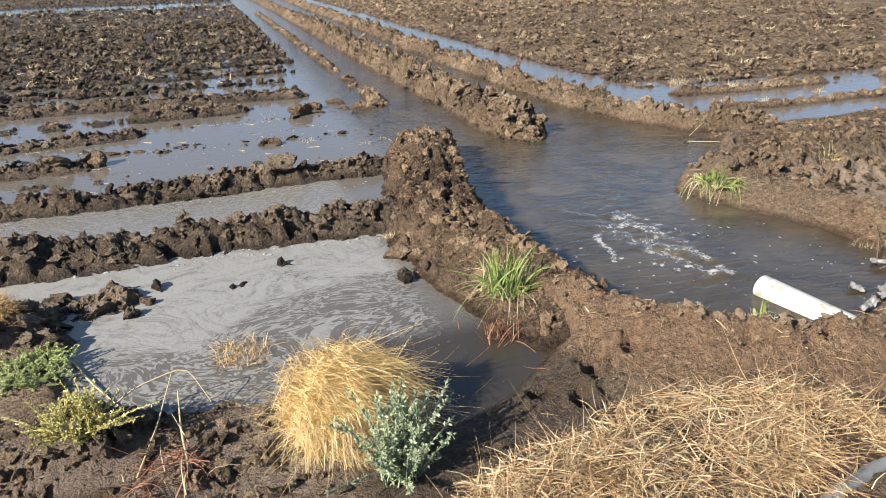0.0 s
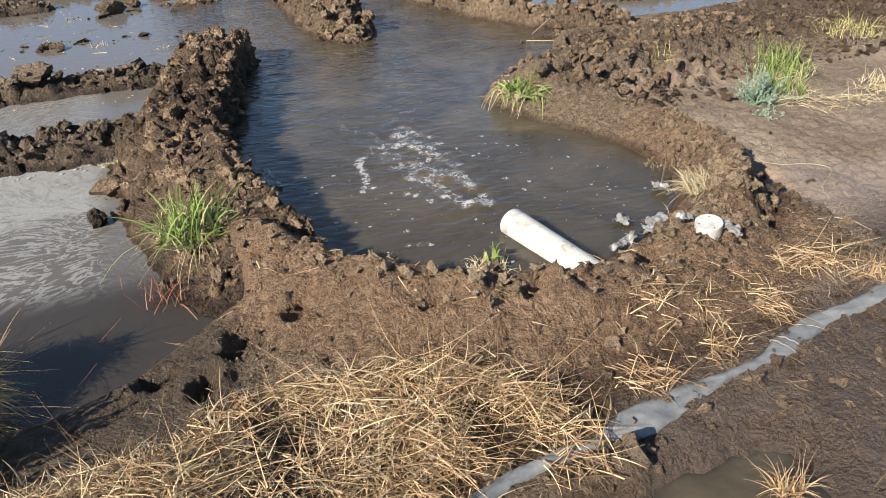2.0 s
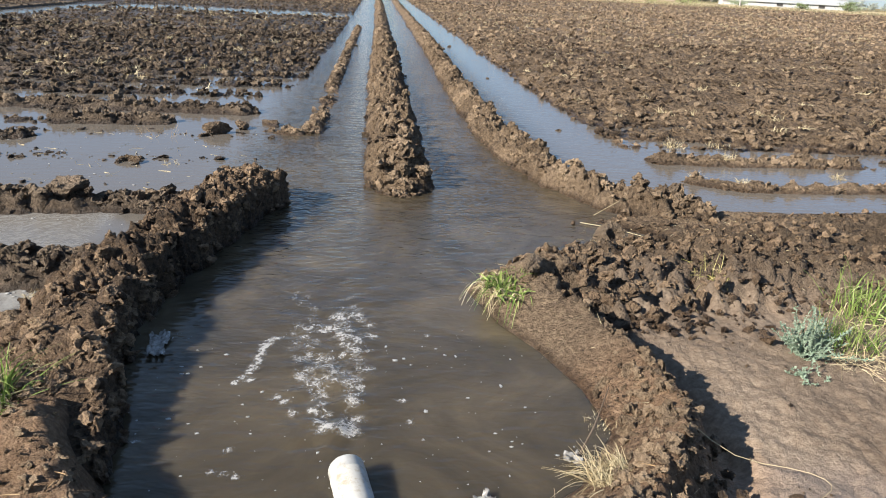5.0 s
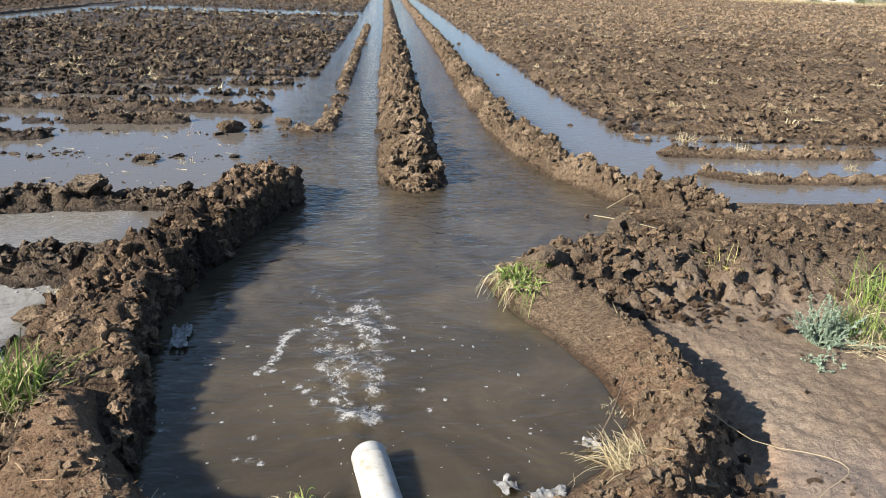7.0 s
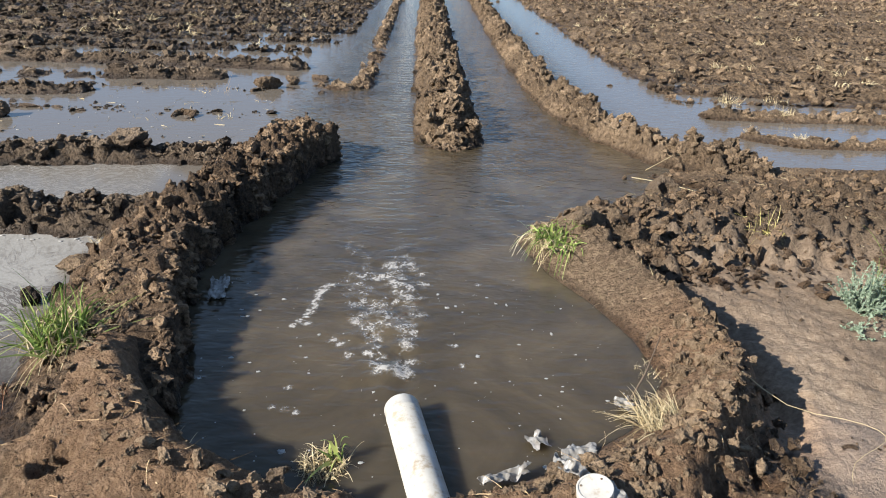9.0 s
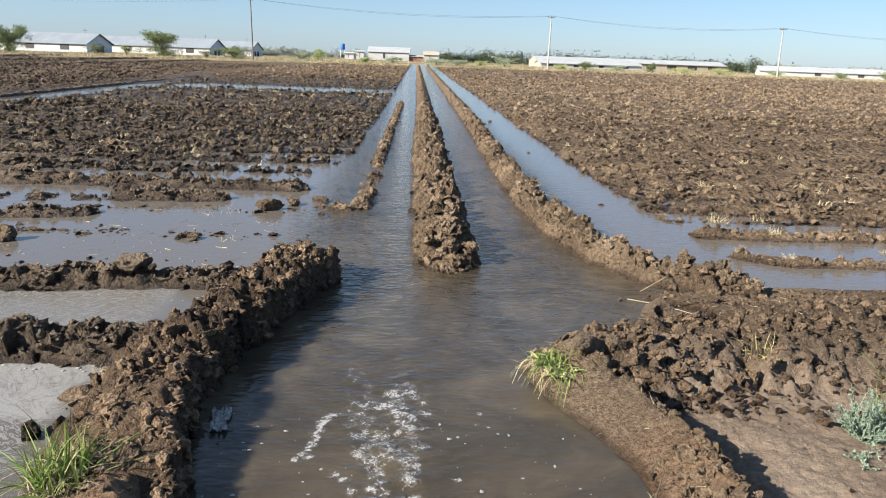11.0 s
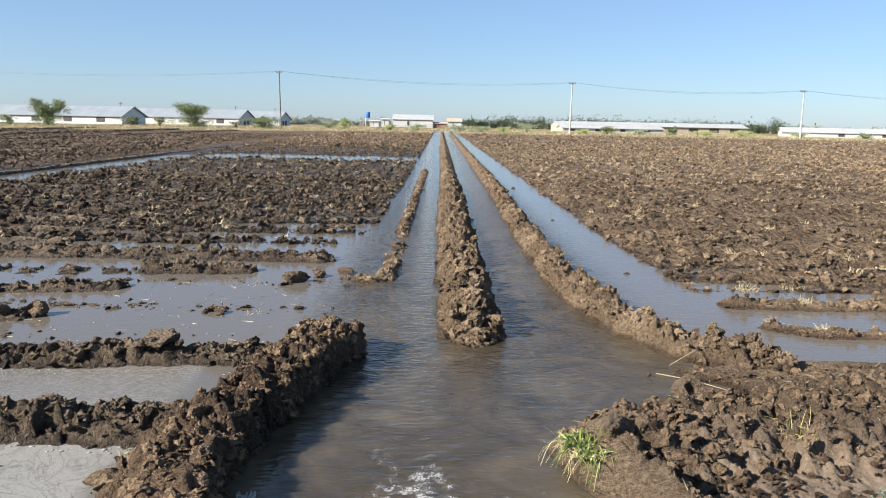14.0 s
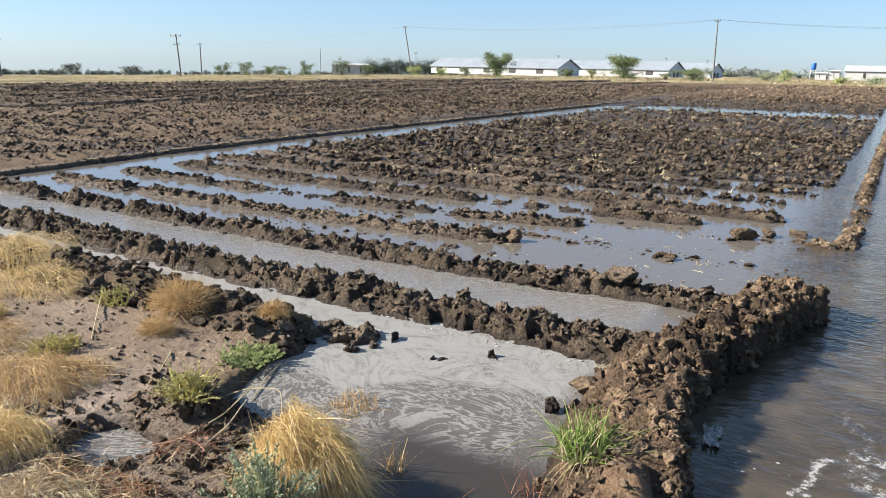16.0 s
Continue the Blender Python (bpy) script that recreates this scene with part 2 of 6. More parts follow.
    t.links.new(span(t, cover, 0.0, 1.0, 0.07, 0.6), b.inputs["Roughness"])
    bump(t, b, number(t, "ADD", number(t, "MULTIPLY", cover, 0.6), number(t, "MULTIPLY", grain, 0.3)), 0.25, 0.01)
    return m


def stalk_material(name, a, b_, c, rough=0.65, through_light=0.15):
    """Blades and leaves: a tone for each island, and a little light passing through."""
    m, t, b = material(name, rough, 0.25)
    rnd = t.nodes.new("ShaderNodeNewGeometry").outputs["Random Per Island"]
    t.links.new(ramp(t, rnd, [(0.0, a), (0.5, b_), (1.0, c)]), b.inputs["Base Color"])
    if through_light:
        tr = t.nodes.new("ShaderNodeBsdfTranslucent")
        t.links.new(ramp(t, rnd, [(0.0, a), (0.5, b_), (1.0, c)]), tr.inputs[0])
        mix = t.nodes.new("ShaderNodeMixShader")
        mix.inputs[0].default_value = through_light
        t.links.new(b.outputs[0], mix.inputs[1])
        t.links.new(tr.outputs[0], mix.inputs[2])
        t.links.new(mix.outputs[0], t.nodes["Material Output"].inputs[0])
    return m


def plain_material(name, a, b_, scale=6.0, rough=0.6, spec=0.4, metal=0.0, relief=0.0):
    m, t, b = material(name, rough, spec)
    p = place_node(t)
    n = noise_node(t, p, scale, 6, 0.65)
    t.links.new(ramp(t, n, [(0.35, a), (0.65, b_)]), b.inputs["Base Color"])
    b.inputs["Metallic"].default_value = metal
    if relief:
        bump(t, b, noise_node(t, p, scale * 6, 4), 0.5, relief)
    return m


def pvc_material():
    """White plastic pipe, chalky, with thin mud smears."""
    m, t, b = material("white_pvc", 0.45, 0.35)
    p = place_node(t)
    n = noise_node(t, p, 14, 6, 0.7)
    t.links.new(ramp(t, n, [(0.34, (0.24, 0.20, 0.15)), (0.47, (0.36, 0.35, 0.32)), (0.7, (0.42, 0.42, 0.405))]), b.inputs["Base Color"])
    bump(t, b, noise_node(t, p, 60, 3), 0.15, 0.004)
    return m


def froth_material():
    """Broken white water: lace of bubbles, dense where the jet churns, clear in the holes."""
    m, t, b = material("broken_froth", 0.4, 0.5)
    p = place_node(t)
    n = t.nodes.new("ShaderNodeAttribute")
    n.attribute_name = "froth"
    lace = noise_node(t, p, 26, 9, 0.72, 1.4)
    cells = t.nodes.new("ShaderNodeTexVoronoi")
    cells.feature = "DISTANCE_TO_EDGE"
    cells.inputs["Scale"].default_value = 45
    t.links.new(p, cells.inputs["Vector"])
    film = number(t, "SUBTRACT", lace, number(t, "MULTIPLY", cells.outputs["Distance"], 0.35))
    cover = span(t, number(t, "ADD", number(t, "MULTIPLY", n.outputs["Fac"], 0.40), film), 0.60, 0.90)
    t.links.new(ramp(t, noise_node(t, p, 80, 4), [(0.3, (0.32, 0.31, 0.29)), (0.7, (0.58, 0.575, 0.56))]), b.inputs["Base Color"])
    t.links.new(number(t, "MULTIPLY", cover, 0.65), b.inputs["Alpha"])
    bump(t, b, lace, 0.8, 0.01)
    return m


ground_soil, water_mat, scum_mat, pvc = ground_material(), water_material(), scum_material(), pvc_material()
straw_mat = stalk_material("straw", (0.13, 0.076, 0.04), (0.375, 0.248, 0.13), (0.56, 0.425, 0.255))
gold_mat = stalk_material("golden_grass", (0.41, 0.27, 0.10), (0.57, 0.415, 0.18), (0.66, 0.52, 0.28), 0.6, 0.2)
pale_mat = stalk_material("pale_dry_grass", (0.296, 0.234, 0.133), (0.406, 0.335, 0.203), (0.484, 0.421, 0.281))
rust_mat = stalk_material("rusty_dry_weed", (0.29, 0.17, 0.065), (0.43, 0.28, 0.12), (0.52, 0.39, 0.2))
red_mat = stalk_material("reddish_stems", (0.156, 0.0546, 0.0351), (0.265, 0.117, 0.0702), (0.343, 0.195, 0.117))
green_mat = stalk_material("green_blades", (0.08, 0.14, 0.025), (0.155, 0.225, 0.05), (0.29, 0.325, 0.115), 0.5, 0.25)
sage_mat = stalk_material("sage_leaves", (0.16, 0.20, 0.115), (0.25, 0.295, 0.18), (0.35, 0.385, 0.26), 0.6, 0.15)
bluish_mat = stalk_material("bluish_leaves", (0.12, 0.17, 0.115), (0.19, 0.25, 0.18), (0.27, 0.33, 0.25), 0.7, 0.15)
lime_mat = stalk_material("yellow_green_leaves", (0.29, 0.26, 0.085), (0.43, 0.385, 0.14), (0.53, 0.47, 0.23), 0.6, 0.2)
weed_mat = stalk_material("low_green_leaves", (0.22, 0.26, 0.09), (0.33, 0.37, 0.15), (0.42, 0.45, 0.22), 0.6, 0.2)
tree_mat = stalk_material("tree_leaves", (0.085, 0.115, 0.045), (0.135, 0.17, 0.072), (0.2, 0.23, 0.11), 0.6, 0.1)
pine_mat = stalk_material("dark_tree_leaves", (0.0234, 0.0351, 0.0172), (0.039, 0.0546, 0.0257), (0.0585, 0.0741, 0.039), 0.6, 0.0)
# aerial haze over far trees is mixed into this pale grey leaf colour
haze_mat = stalk_material("haze_tinted_leaves", (0.17, 0.19, 0.165), (0.215, 0.235, 0.2), (0.26, 0.275, 0.235), 0.7, 0.0)
bark_mat = plain_material("bark", (0.0702, 0.0507, 0.0351), (0.125, 0.0936, 0.0702), 12, 0.9, 0.2, 0, 0.01)
foam_mat = plain_material("water_bubbles", (0.20, 0.197, 0.185), (0.36, 0.355, 0.34), 60, 0.4, 0.5)
froth_mat = froth_material()
hose_mat = plain_material("grey_hose", (0.10, 0.104, 0.103), (0.18, 0.183, 0.18), 9, 0.45, 0.4, 0, 0.004)
film_mat = plain_material("plastic_film", (0.10, 0.088, 0.072), (0.23, 0.23, 0.225), 24, 0.22, 0.5)
# greyed and lightened to carry the haze over the distant poles
post_mat = plain_material("hazed_weathered_wood", (0.12, 0.11, 0.1), (0.19, 0.178, 0.162), 5, 0.85, 0.2)
concrete_mat = plain_material("pale_concrete", (0.328, 0.312, 0.289), (0.429, 0.413, 0.39), 3, 0.8, 0.3)
cable_mat = plain_material("cable", (0.0936, 0.101, 0.109), (0.133, 0.14, 0.148), 3, 0.5)
roof_mat = plain_material("grey_roof_sheet", (0.165, 0.19, 0.215), (0.205, 0.23, 0.255), 0.4, 0.85, 0.2)
pale_roof = plain_material("white_roof_sheet", (0.30, 0.31, 0.315), (0.37, 0.38, 0.38), 0.4, 0.9, 0.1)
wall_mat = plain_material("white_wall", (0.36, 0.36, 0.36), (0.45, 0.45, 0.44), 0.5, 0.8)
gable_mat = plain_material("grey_gable_sheet", (0.46, 0.51, 0.57), (0.54, 0.59, 0.64), 0.6, 0.6)
tan_mat = plain_material("tan_wall", (0.328, 0.265, 0.203), (0.406, 0.343, 0.273), 0.5, 0.85)
dark_mat = plain_material("dark_opening", (0.0234, 0.0234, 0.025), (0.0546, 0.0484, 0.0429), 1.5, 0.7)
red_paint = plain_material("red_paint", (0.2, 0.095, 0.075), (0.25, 0.125, 0.1), 1, 0.6)
blue_paint = plain_material("blue_paint", (0.0156, 0.0936, 0.328), (0.0234, 0.133, 0.406), 1, 0.5)
rock_mat = soil_material("hard_clod", (0.101, 0.0741, 0.0507), (0.164, 0.121, 0.0819), (0.234, 0.176, 0.125), False, 0.04)


# ---- shapes ----
def grain(ix, iy, seed):
    """A fixed random number in 0..1 for every lattice point."""
    h = (ix.astype(np.int64) * 374761393 + iy.astype(np.int64) * 668265263 + seed * 974634777) & 0xFFFFFFFF
    h = ((h ^ (h >> 13)) * 1274126177) & 0xFFFFFFFF
    return ((h ^ (h >> 16)) & 0xFFFFFF) / 0xFFFFFF


def smooth_noise(x, y, scale, seed=0, octaves=3):
    out, amp, total = 0.0, 1.0, 0.0
    for o in range(octaves):
        fx, fy = x / scale, y / scale
        ix, iy = np.floor(fx), np.floor(fy)
        ux, uy = fx - ix, fy - iy
        ux, uy = ux * ux * (3 - 2 * ux), uy * uy * (3 - 2 * uy)
        a, b = grain(ix, iy, seed + o), grain(ix + 1, iy, seed + o)
        c, d = grain(ix, iy + 1, seed + o), grain(ix + 1, iy + 1, seed + o)
        out = out + amp * ((a * (1 - ux) + b * ux) * (1 - uy) + (c * (1 - ux) + d * ux) * uy)
        total, amp, scale = total + amp, amp * 0.5, scale * 0.5
    return out / total - 0.5


def lumps(x, y, cell, seed=0):
    """Overlapping rounded clods, 0..1 high, one to a cell of that size."""
    gx, gy = np.floor(x / cell), np.floor(y / cell)
    out = np.zeros_like(x)
    for i in (-1, 0, 1):
        for j in (-1, 0, 1):
            cx, cy = gx + i, gy + j
            px = (cx + grain(cx, cy, seed)) * cell
            py = (cy + grain(cx, cy, seed + 1)) * cell
            r = cell * (0.35 + 0.45 * grain(cx, cy, seed + 2))
            h = 0.3 + 0.7 * grain(cx, cy, seed + 3)
            d2 = ((x - px) ** 2 + (y - py) ** 2) / (r * r)
            out = np.maximum(out, h * np.sqrt(np.maximum(0, 1 - d2)))
    return out


def step(v, lo, hi):
    k = np.clip((v - lo) / (hi - lo), 0, 1)
    return k * k * (3 - 2 * k)


def outside(x, y, corners):
    """Signed distance to a closed outline: positive outside."""
    best, inside = np.full(x.shape, 1e9), np.zeros(x.shape, bool)
    for (ax, ay), (bx, by) in zip(corners, corners[1:] + corners[:1]):
        dx, dy = bx - ax, by - ay
        k = np.clip(((x - ax) * dx + (y - ay) * dy) / (dx * dx + dy * dy), 0, 1)
        best = np.minimum(best, (x - ax - k * dx) ** 2 + (y - ay - k * dy) ** 2)
        if dy:
            inside ^= ((ay > y) != (by > y)) & (x < (y - ay) / dy * dx + ax)
    return np.where(inside, -1, 1) * np.sqrt(best)


def along(x, y, line):
    """Distance to an open line, and how far along it the nearest place is (0..1)."""
    best, pos, run = np.full(x.shape, 1e9), np.zeros(x.shape), 0.0
    whole = sum(math.dist(a, b) for a, b in zip(line, line[1:]))
    for (ax, ay), (bx, by) in zip(line, line[1:]):
        dx, dy = bx - ax, by - ay
        k = np.clip(((x - ax) * dx + (y - ay) * dy) / (dx * dx + dy * dy), 0, 1)
        d = (x - ax - k * dx) ** 2 + (y - ay - k * dy) ** 2
        near = d < best
        best = np.where(near, d, best)
        pos = np.where(near, (run + k * math.hypot(dx, dy)) / whole, pos)
        run += math.hypot(dx, dy)
    return np.sqrt(best), pos


def raw_mesh(name, verts, faces, mat, smooth=True):
    """A mesh from arrays: n x 3 places, m x k corners."""
    verts, faces = np.asarray(verts, np.float32).reshape(-1, 3), np.asarray(faces, np.int32)
    me = bpy.data.meshes.new(name)
    k = faces.shape[1]
    me.vertices.add(len(verts))
    me.vertices.foreach_set("co", verts.ravel())
    me.loops.add(faces.size)
    me.loops.foreach_set("vertex_index", faces.ravel())
    me.polygons.add(len(faces))
    me.polygons.foreach_set("loop_start", np.arange(0, faces.size, k, dtype=np.int32))
    me.polygons.foreach_set("use_smooth", np.full(len(faces), smooth))
    me.update(calc_edges=True)
    me.validate()
    me.materials.append(mat)
    return me


def thing(name, x, y, z, label, category, group="", kind=""):
    ob = new(name)
    ob.empty_display_size = 0.1
    ob.matrix_basis = pose(x, y, z)
    return tagged(ob, label, category, group, kind)


def hang(name, me, parent, label="", kind=""):
    """Links a mesh that was built in the parent's own space as a part of it."""
    ob = new(name, me)
    ob.parent = parent
    return tagged(ob, label, "", "", kind)


def part(name, bm, mat, parent, label=""):
    me = bpy.data.meshes.new(name)
    bm.to_mesh(me)
    bm.free()
    me.materials.append(mat)
    return hang(name, me, parent, label)


def grid_faces(n, m, close=False):
    i, j = np.meshgrid(np.arange(n - 1), np.arange(m if close else m - 1), indexing="ij")
    a, b = i * m + j, i * m + (j + 1) % m
    return np.stack([a, b, b + m, a + m], -1).reshape(-1, 4)


def tube(points, radii, sides=7):
    """Vertices and faces of a round tapering rod along the points."""
    pts = np.array(points, float)
    tan = np.gradient(pts, axis=0)
    tan /= np.linalg.norm(tan, axis=1)[:, None] + 1e-9
    ref = np.where(np.abs(tan[:, 2:3]) > 0.9, [[1.0, 0, 0]], [[0, 0, 1.0]])
    a = np.cross(tan, ref)
    a /= np.linalg.norm(a, axis=1)[:, None]
    b = np.cross(tan, a)
    k = np.linspace(0, 2 * np.pi, sides, endpoint=False)
    ring = a[:, None] * np.cos(k)[None, :, None] + b[:, None] * np.sin(k)[None, :, None]
    v = pts[:, None] + ring * np.broadcast_to(np.array(radii, float), (len(pts),))[:, None, None]
    return v.reshape(-1, 3), grid_faces(len(pts), sides, True)


def joined(pieces):
    vs, fs, n = [], [], 0
    for v, f in pieces:
        vs.append(np.reshape(v, (-1, 3)))
        fs.append(np.asarray(f) + n)
        n += len(vs[-1])
    return np.concatenate(vs), np.concatenate(fs)


def blades(rng, roots, ways, length, droop, width, seg=4, curl=0.15):
    """Tapering ribbons that start at roots, go along ways and sink under their weight."""
    n = len(roots)
    roots, ways = np.asarray(roots, float), np.asarray(ways, float)
    length, droop, width = (np.broadcast_to(np.asarray(q, float), n) for q in (length, droop, width))
    s = np.linspace(0, 1, seg + 1)[None, :, None]
    side = np.cross(ways, rng.normal(size=(n, 3)))
    side /= np.linalg.norm(side, axis=1)[:, None] + 1e-9
    bend = np.cross(ways, side) * rng.normal(0, curl, (n, 1))
    c = roots[:, None] + (ways[:, None] * s + bend[:, None] * s ** 2) * length[:, None, None]
    c[:, :, 2] -= (droop * length)[:, None] * s[:, :, 0] ** 2
    w = (width[:, None, None] / 2) * (1 - 0.85 * s)
    v = np.stack([c - side[:, None] * w, c + side[:, None] * w], 2)
    k = np.arange(seg)
    f = np.stack([2 * k, 2 * k + 1, 2 * k + 3, 2 * k + 2], -1)
    f = (np.arange(n)[:, None, None] * (2 * seg + 2) + f[None]).reshape(-1, 4)
    return v.reshape(-1, 3), f


def leaves(rng, centres, size, ways=None):
    """Small folded pointed leaves at the centres."""
    n = len(centres)
    size = np.broadcast_to(np.asarray(size, float), n)[:, None]
    a = rng.normal(size=(n, 3)) if ways is None else np.asarray(ways, float) + rng.normal(0, 0.35, (n, 3))
    a /= np.linalg.norm(a, axis=1)[:, None]
    b = np.cross(a, rng.normal(size=(n, 3)))
    b /= np.linalg.norm(b, axis=1)[:, None]
    up = np.cross(a, b)
    v = np.stack([centres, centres + a * size * 0.5 + b * size * 0.22 + up * size * 0.08, centres + a * size, centres + a * size * 0.5 - b * size * 0.22 + up * size * 0.08], 1)
    return v.reshape(-1, 3), (np.arange(n)[:, None] * 4 + np.arange(4)[None])


def ball(detail):
    bm = bmesh.new()
    bmesh.ops.create_icosphere(bm, subdivisions=detail, radius=1)
    v = np.array([q.co for q in bm.verts])
    f = np.array([[q.index for q in face.verts] for face in bm.faces])
    bm.free()
    return v, f


OCTA = (np.array([(1, 0, 0), (-1, 0, 0), (0, 1, 0), (0, -1, 0), (0, 0, 1), (0, 0, -1)], float), np.array([(a, b, c) if (a + b + c) % 2 == 0 else (b, a, c) for a in (0, 1) for b in (2, 3) for c in (4, 5)]))
BALLS = {0: OCTA, 1: ball(1), 2: ball(2)}


def chipped(detail, count, seed):
    """Several broken lumps: balls with faces knocked off and rough skins."""
    rng = np.random.default_rng(seed)
    v = BALLS[detail][0]
    out = []
    for _ in range(count):
        cuts = rng.normal(size=(6, 3))
        cuts /= np.linalg.norm(cuts, axis=1)[:, None]
        over = np.maximum(0, v @ cuts.T - rng.uniform(0.25, 0.75, 6))
        q = v - (over[:, :, None] * cuts[None]).sum(1) * 0.9
        knobs = rng.normal(size=(9, 3))
        knobs /= np.linalg.norm(knobs, axis=1)[:, None]
        swell = (rng.uniform(-0.45, 0.5, 9) * np.exp((v @ knobs.T - 1) * 9)).sum(1)
        out.append(q * (1 + swell + rng.uniform(-0.2, 0.2, len(v)))[:, None] * rng.uniform(0.6, 1.35, 3))
    return np.array(out)


CHIPS = {0: chipped(0, 40, 3), 1: chipped(1, 40, 1), 2: chipped(2, 60, 2)}


def clods(rng, places, sizes, detail=1, flat=0.8):
    """Broken lumps of earth, all in one mesh."""
    n = len(places)
    sizes = np.broadcast_to(np.asarray(sizes, float), n)
    limit = {2: 0.045, 1: 0.075 if flat > 0.79 else 0.03}.get(detail, 0)  # small lumps need fewer faces
    small = sizes < limit
    if small.any():
        less = clods(rng, np.asarray(places)[small], sizes[small], detail - 1, flat - 0.001)
        return less if small.all() else joined([less, clods(rng, np.asarray(places)[~small], sizes[~small], detail, flat)])
    f = BALLS[detail][1]
    shape = CHIPS[detail][rng.integers(0, len(CHIPS[detail]), n)]
    q = rng.normal(size=(n, 4))
    q /= np.linalg.norm(q, axis=1)[:, None]
    w, x, y, z = q.T
    turn = np.stack([1 - 2 * (y * y + z * z), 2 * (x * y - w * z), 2 * (x * z + w * y), 2 * (x * y + w * z), 1 - 2 * (x * x + z * z), 2 * (y * z - w * x), 2 * (x * z - w * y), 2 * (y * z + w * x), 1 - 2 * (x * x + y * y)], -1).reshape(n, 3, 3)
    shape = np.einsum("nij,nvj->nvi", turn, shape) * (sizes * 0.58)[:, None, None]
    shape[:, :, 2] *= flat
    out = shape + np.asarray(places)[:, None]
    return out.reshape(-1, 3), (np.arange(n)[:, None, None] * shape.shape[1] + f[None]).reshape(-1, 3)


def crags(count, seed):
    """Larger lumps with rough, crumbling skins."""
    rng = np.random.default_rng(seed)
    v, f = ball(3)
    v = v / np.linalg.norm(v, axis=1)[:, None]
    out = []
    for k in range(count):
        cuts = rng.normal(size=(7, 3))
        cuts /= np.linalg.norm(cuts, axis=1)[:, None]
        over = np.maximum(0, v @ cuts.T - rng.uniform(0.35, 0.8, 7))
        q = v - (over[:, :, None] * cuts[None]).sum(1) * 0.9
        off = Vector(rng.uniform(-50, 50, 3))
        rough = [0.42 * noise.noise(Vector(p) * 1.9 + off) + 0.30 * noise.noise(Vector(p) * 4.1 + off) + 0.20 * noise.noise(Vector(p) * 8.5 + off) for p in v]
        out.append(q * (1 + np.array(rough))[:, None] * rng.uniform(0.7, 1.3, 3))
    return out, f


CRAGS, CRAG_FACES = crags(36, 8)
CLOD_SHAPES = {}


def clod_shape(mat, k):
    """One broken lump about a metre across, shared by all the clods that look like it."""
    if (mat.name, k) not in CLOD_SHAPES:
        CLOD_SHAPES[mat.name, k] = raw_mesh("clod", CRAGS[k] * 0.58, CRAG_FACES, mat, False)
    return CLOD_SHAPES[mat.name, k]


def clod_pieces(rng, places, sizes, mat, parent):
    """Single clods, each an object of its own under the ridge that they lie on."""
    for p, size in zip(places, sizes):
        ob = new("clod", clod_shape(mat, int(rng.integers(0, len(CRAGS)))))
        ob.parent = parent
        turn = Matrix.Rotation(rng.uniform(0, 6.28), 4, Vector(rng.normal(size=3)).normalized())
        ob.matrix_basis = Matrix.Translation(p) @ Matrix.Diagonal((size, size, size * 0.85, 1)) @ turn


# ---- the lie of the land ----
SHORE = [(-0.66, 1.94), (-0.48, 1.46), (-0.27, 1.1), (-0.06, 0.97), (0.13, 0.86), (0.3, 0.82), (0.55, 0.76), (0.83, 0.88), (1.16, 1.03),
         (1.5, 1.28), (1.74, 1.65), (1.7, 2.03), (1.56, 2.45), (1.4, 2.77), (1.25, 3.3), (1.5, 3.62), (1.8, 3.9), (2.15, 4.0), (2.45, 4.15), (3.05, 4.2), (2.95, 4.45), (2.55, 4.8), (3.5, 5.1),
         (5, 5.15), (18, 5.25), (18, 7.9), (3.8, 8.0), (3.65, 12), (3.6, 150), (-0.35, 150), (-0.6, 20), (-0.8, 12.5), (-1.6, 10.2),
         (-4, 9.7), (-13, 9.4), (-13.9, 9.4), (-13.5, 2.9), (-9, 2.75), (-5.7, 2.85), (-4.4, 2.7), (-3.6, 2.6), (-3.35, 2.15), (-3.42, 1.85), (-3.2, 1.3),
         (-2.78, 1.2), (-2.4, 1.15), (-1.95, 0.75), (-1.6, 0.72), (-1.3, 0.85), (-0.9, 1.2), (-1.02, 1.6), (-0.98, 2.1)]
BANK = [(-0.72, 1.5), (-0.48, 1.05), (-0.1, 0.66), (0.4, 0.5), (0.9, 0.58), (1.3, 0.74), (1.68, 1.0), (1.92, 1.5), (1.92, 2.0), (1.78, 2.5), (1.62, 2.9), (1.5, 3.3)]
MOUND = [(1.5, 3.12), (2.0, 3.35), (2.6, 3.55), (3.2, 3.7), (4.2, 4.1), (6, 4.55), (14, 4.6)]


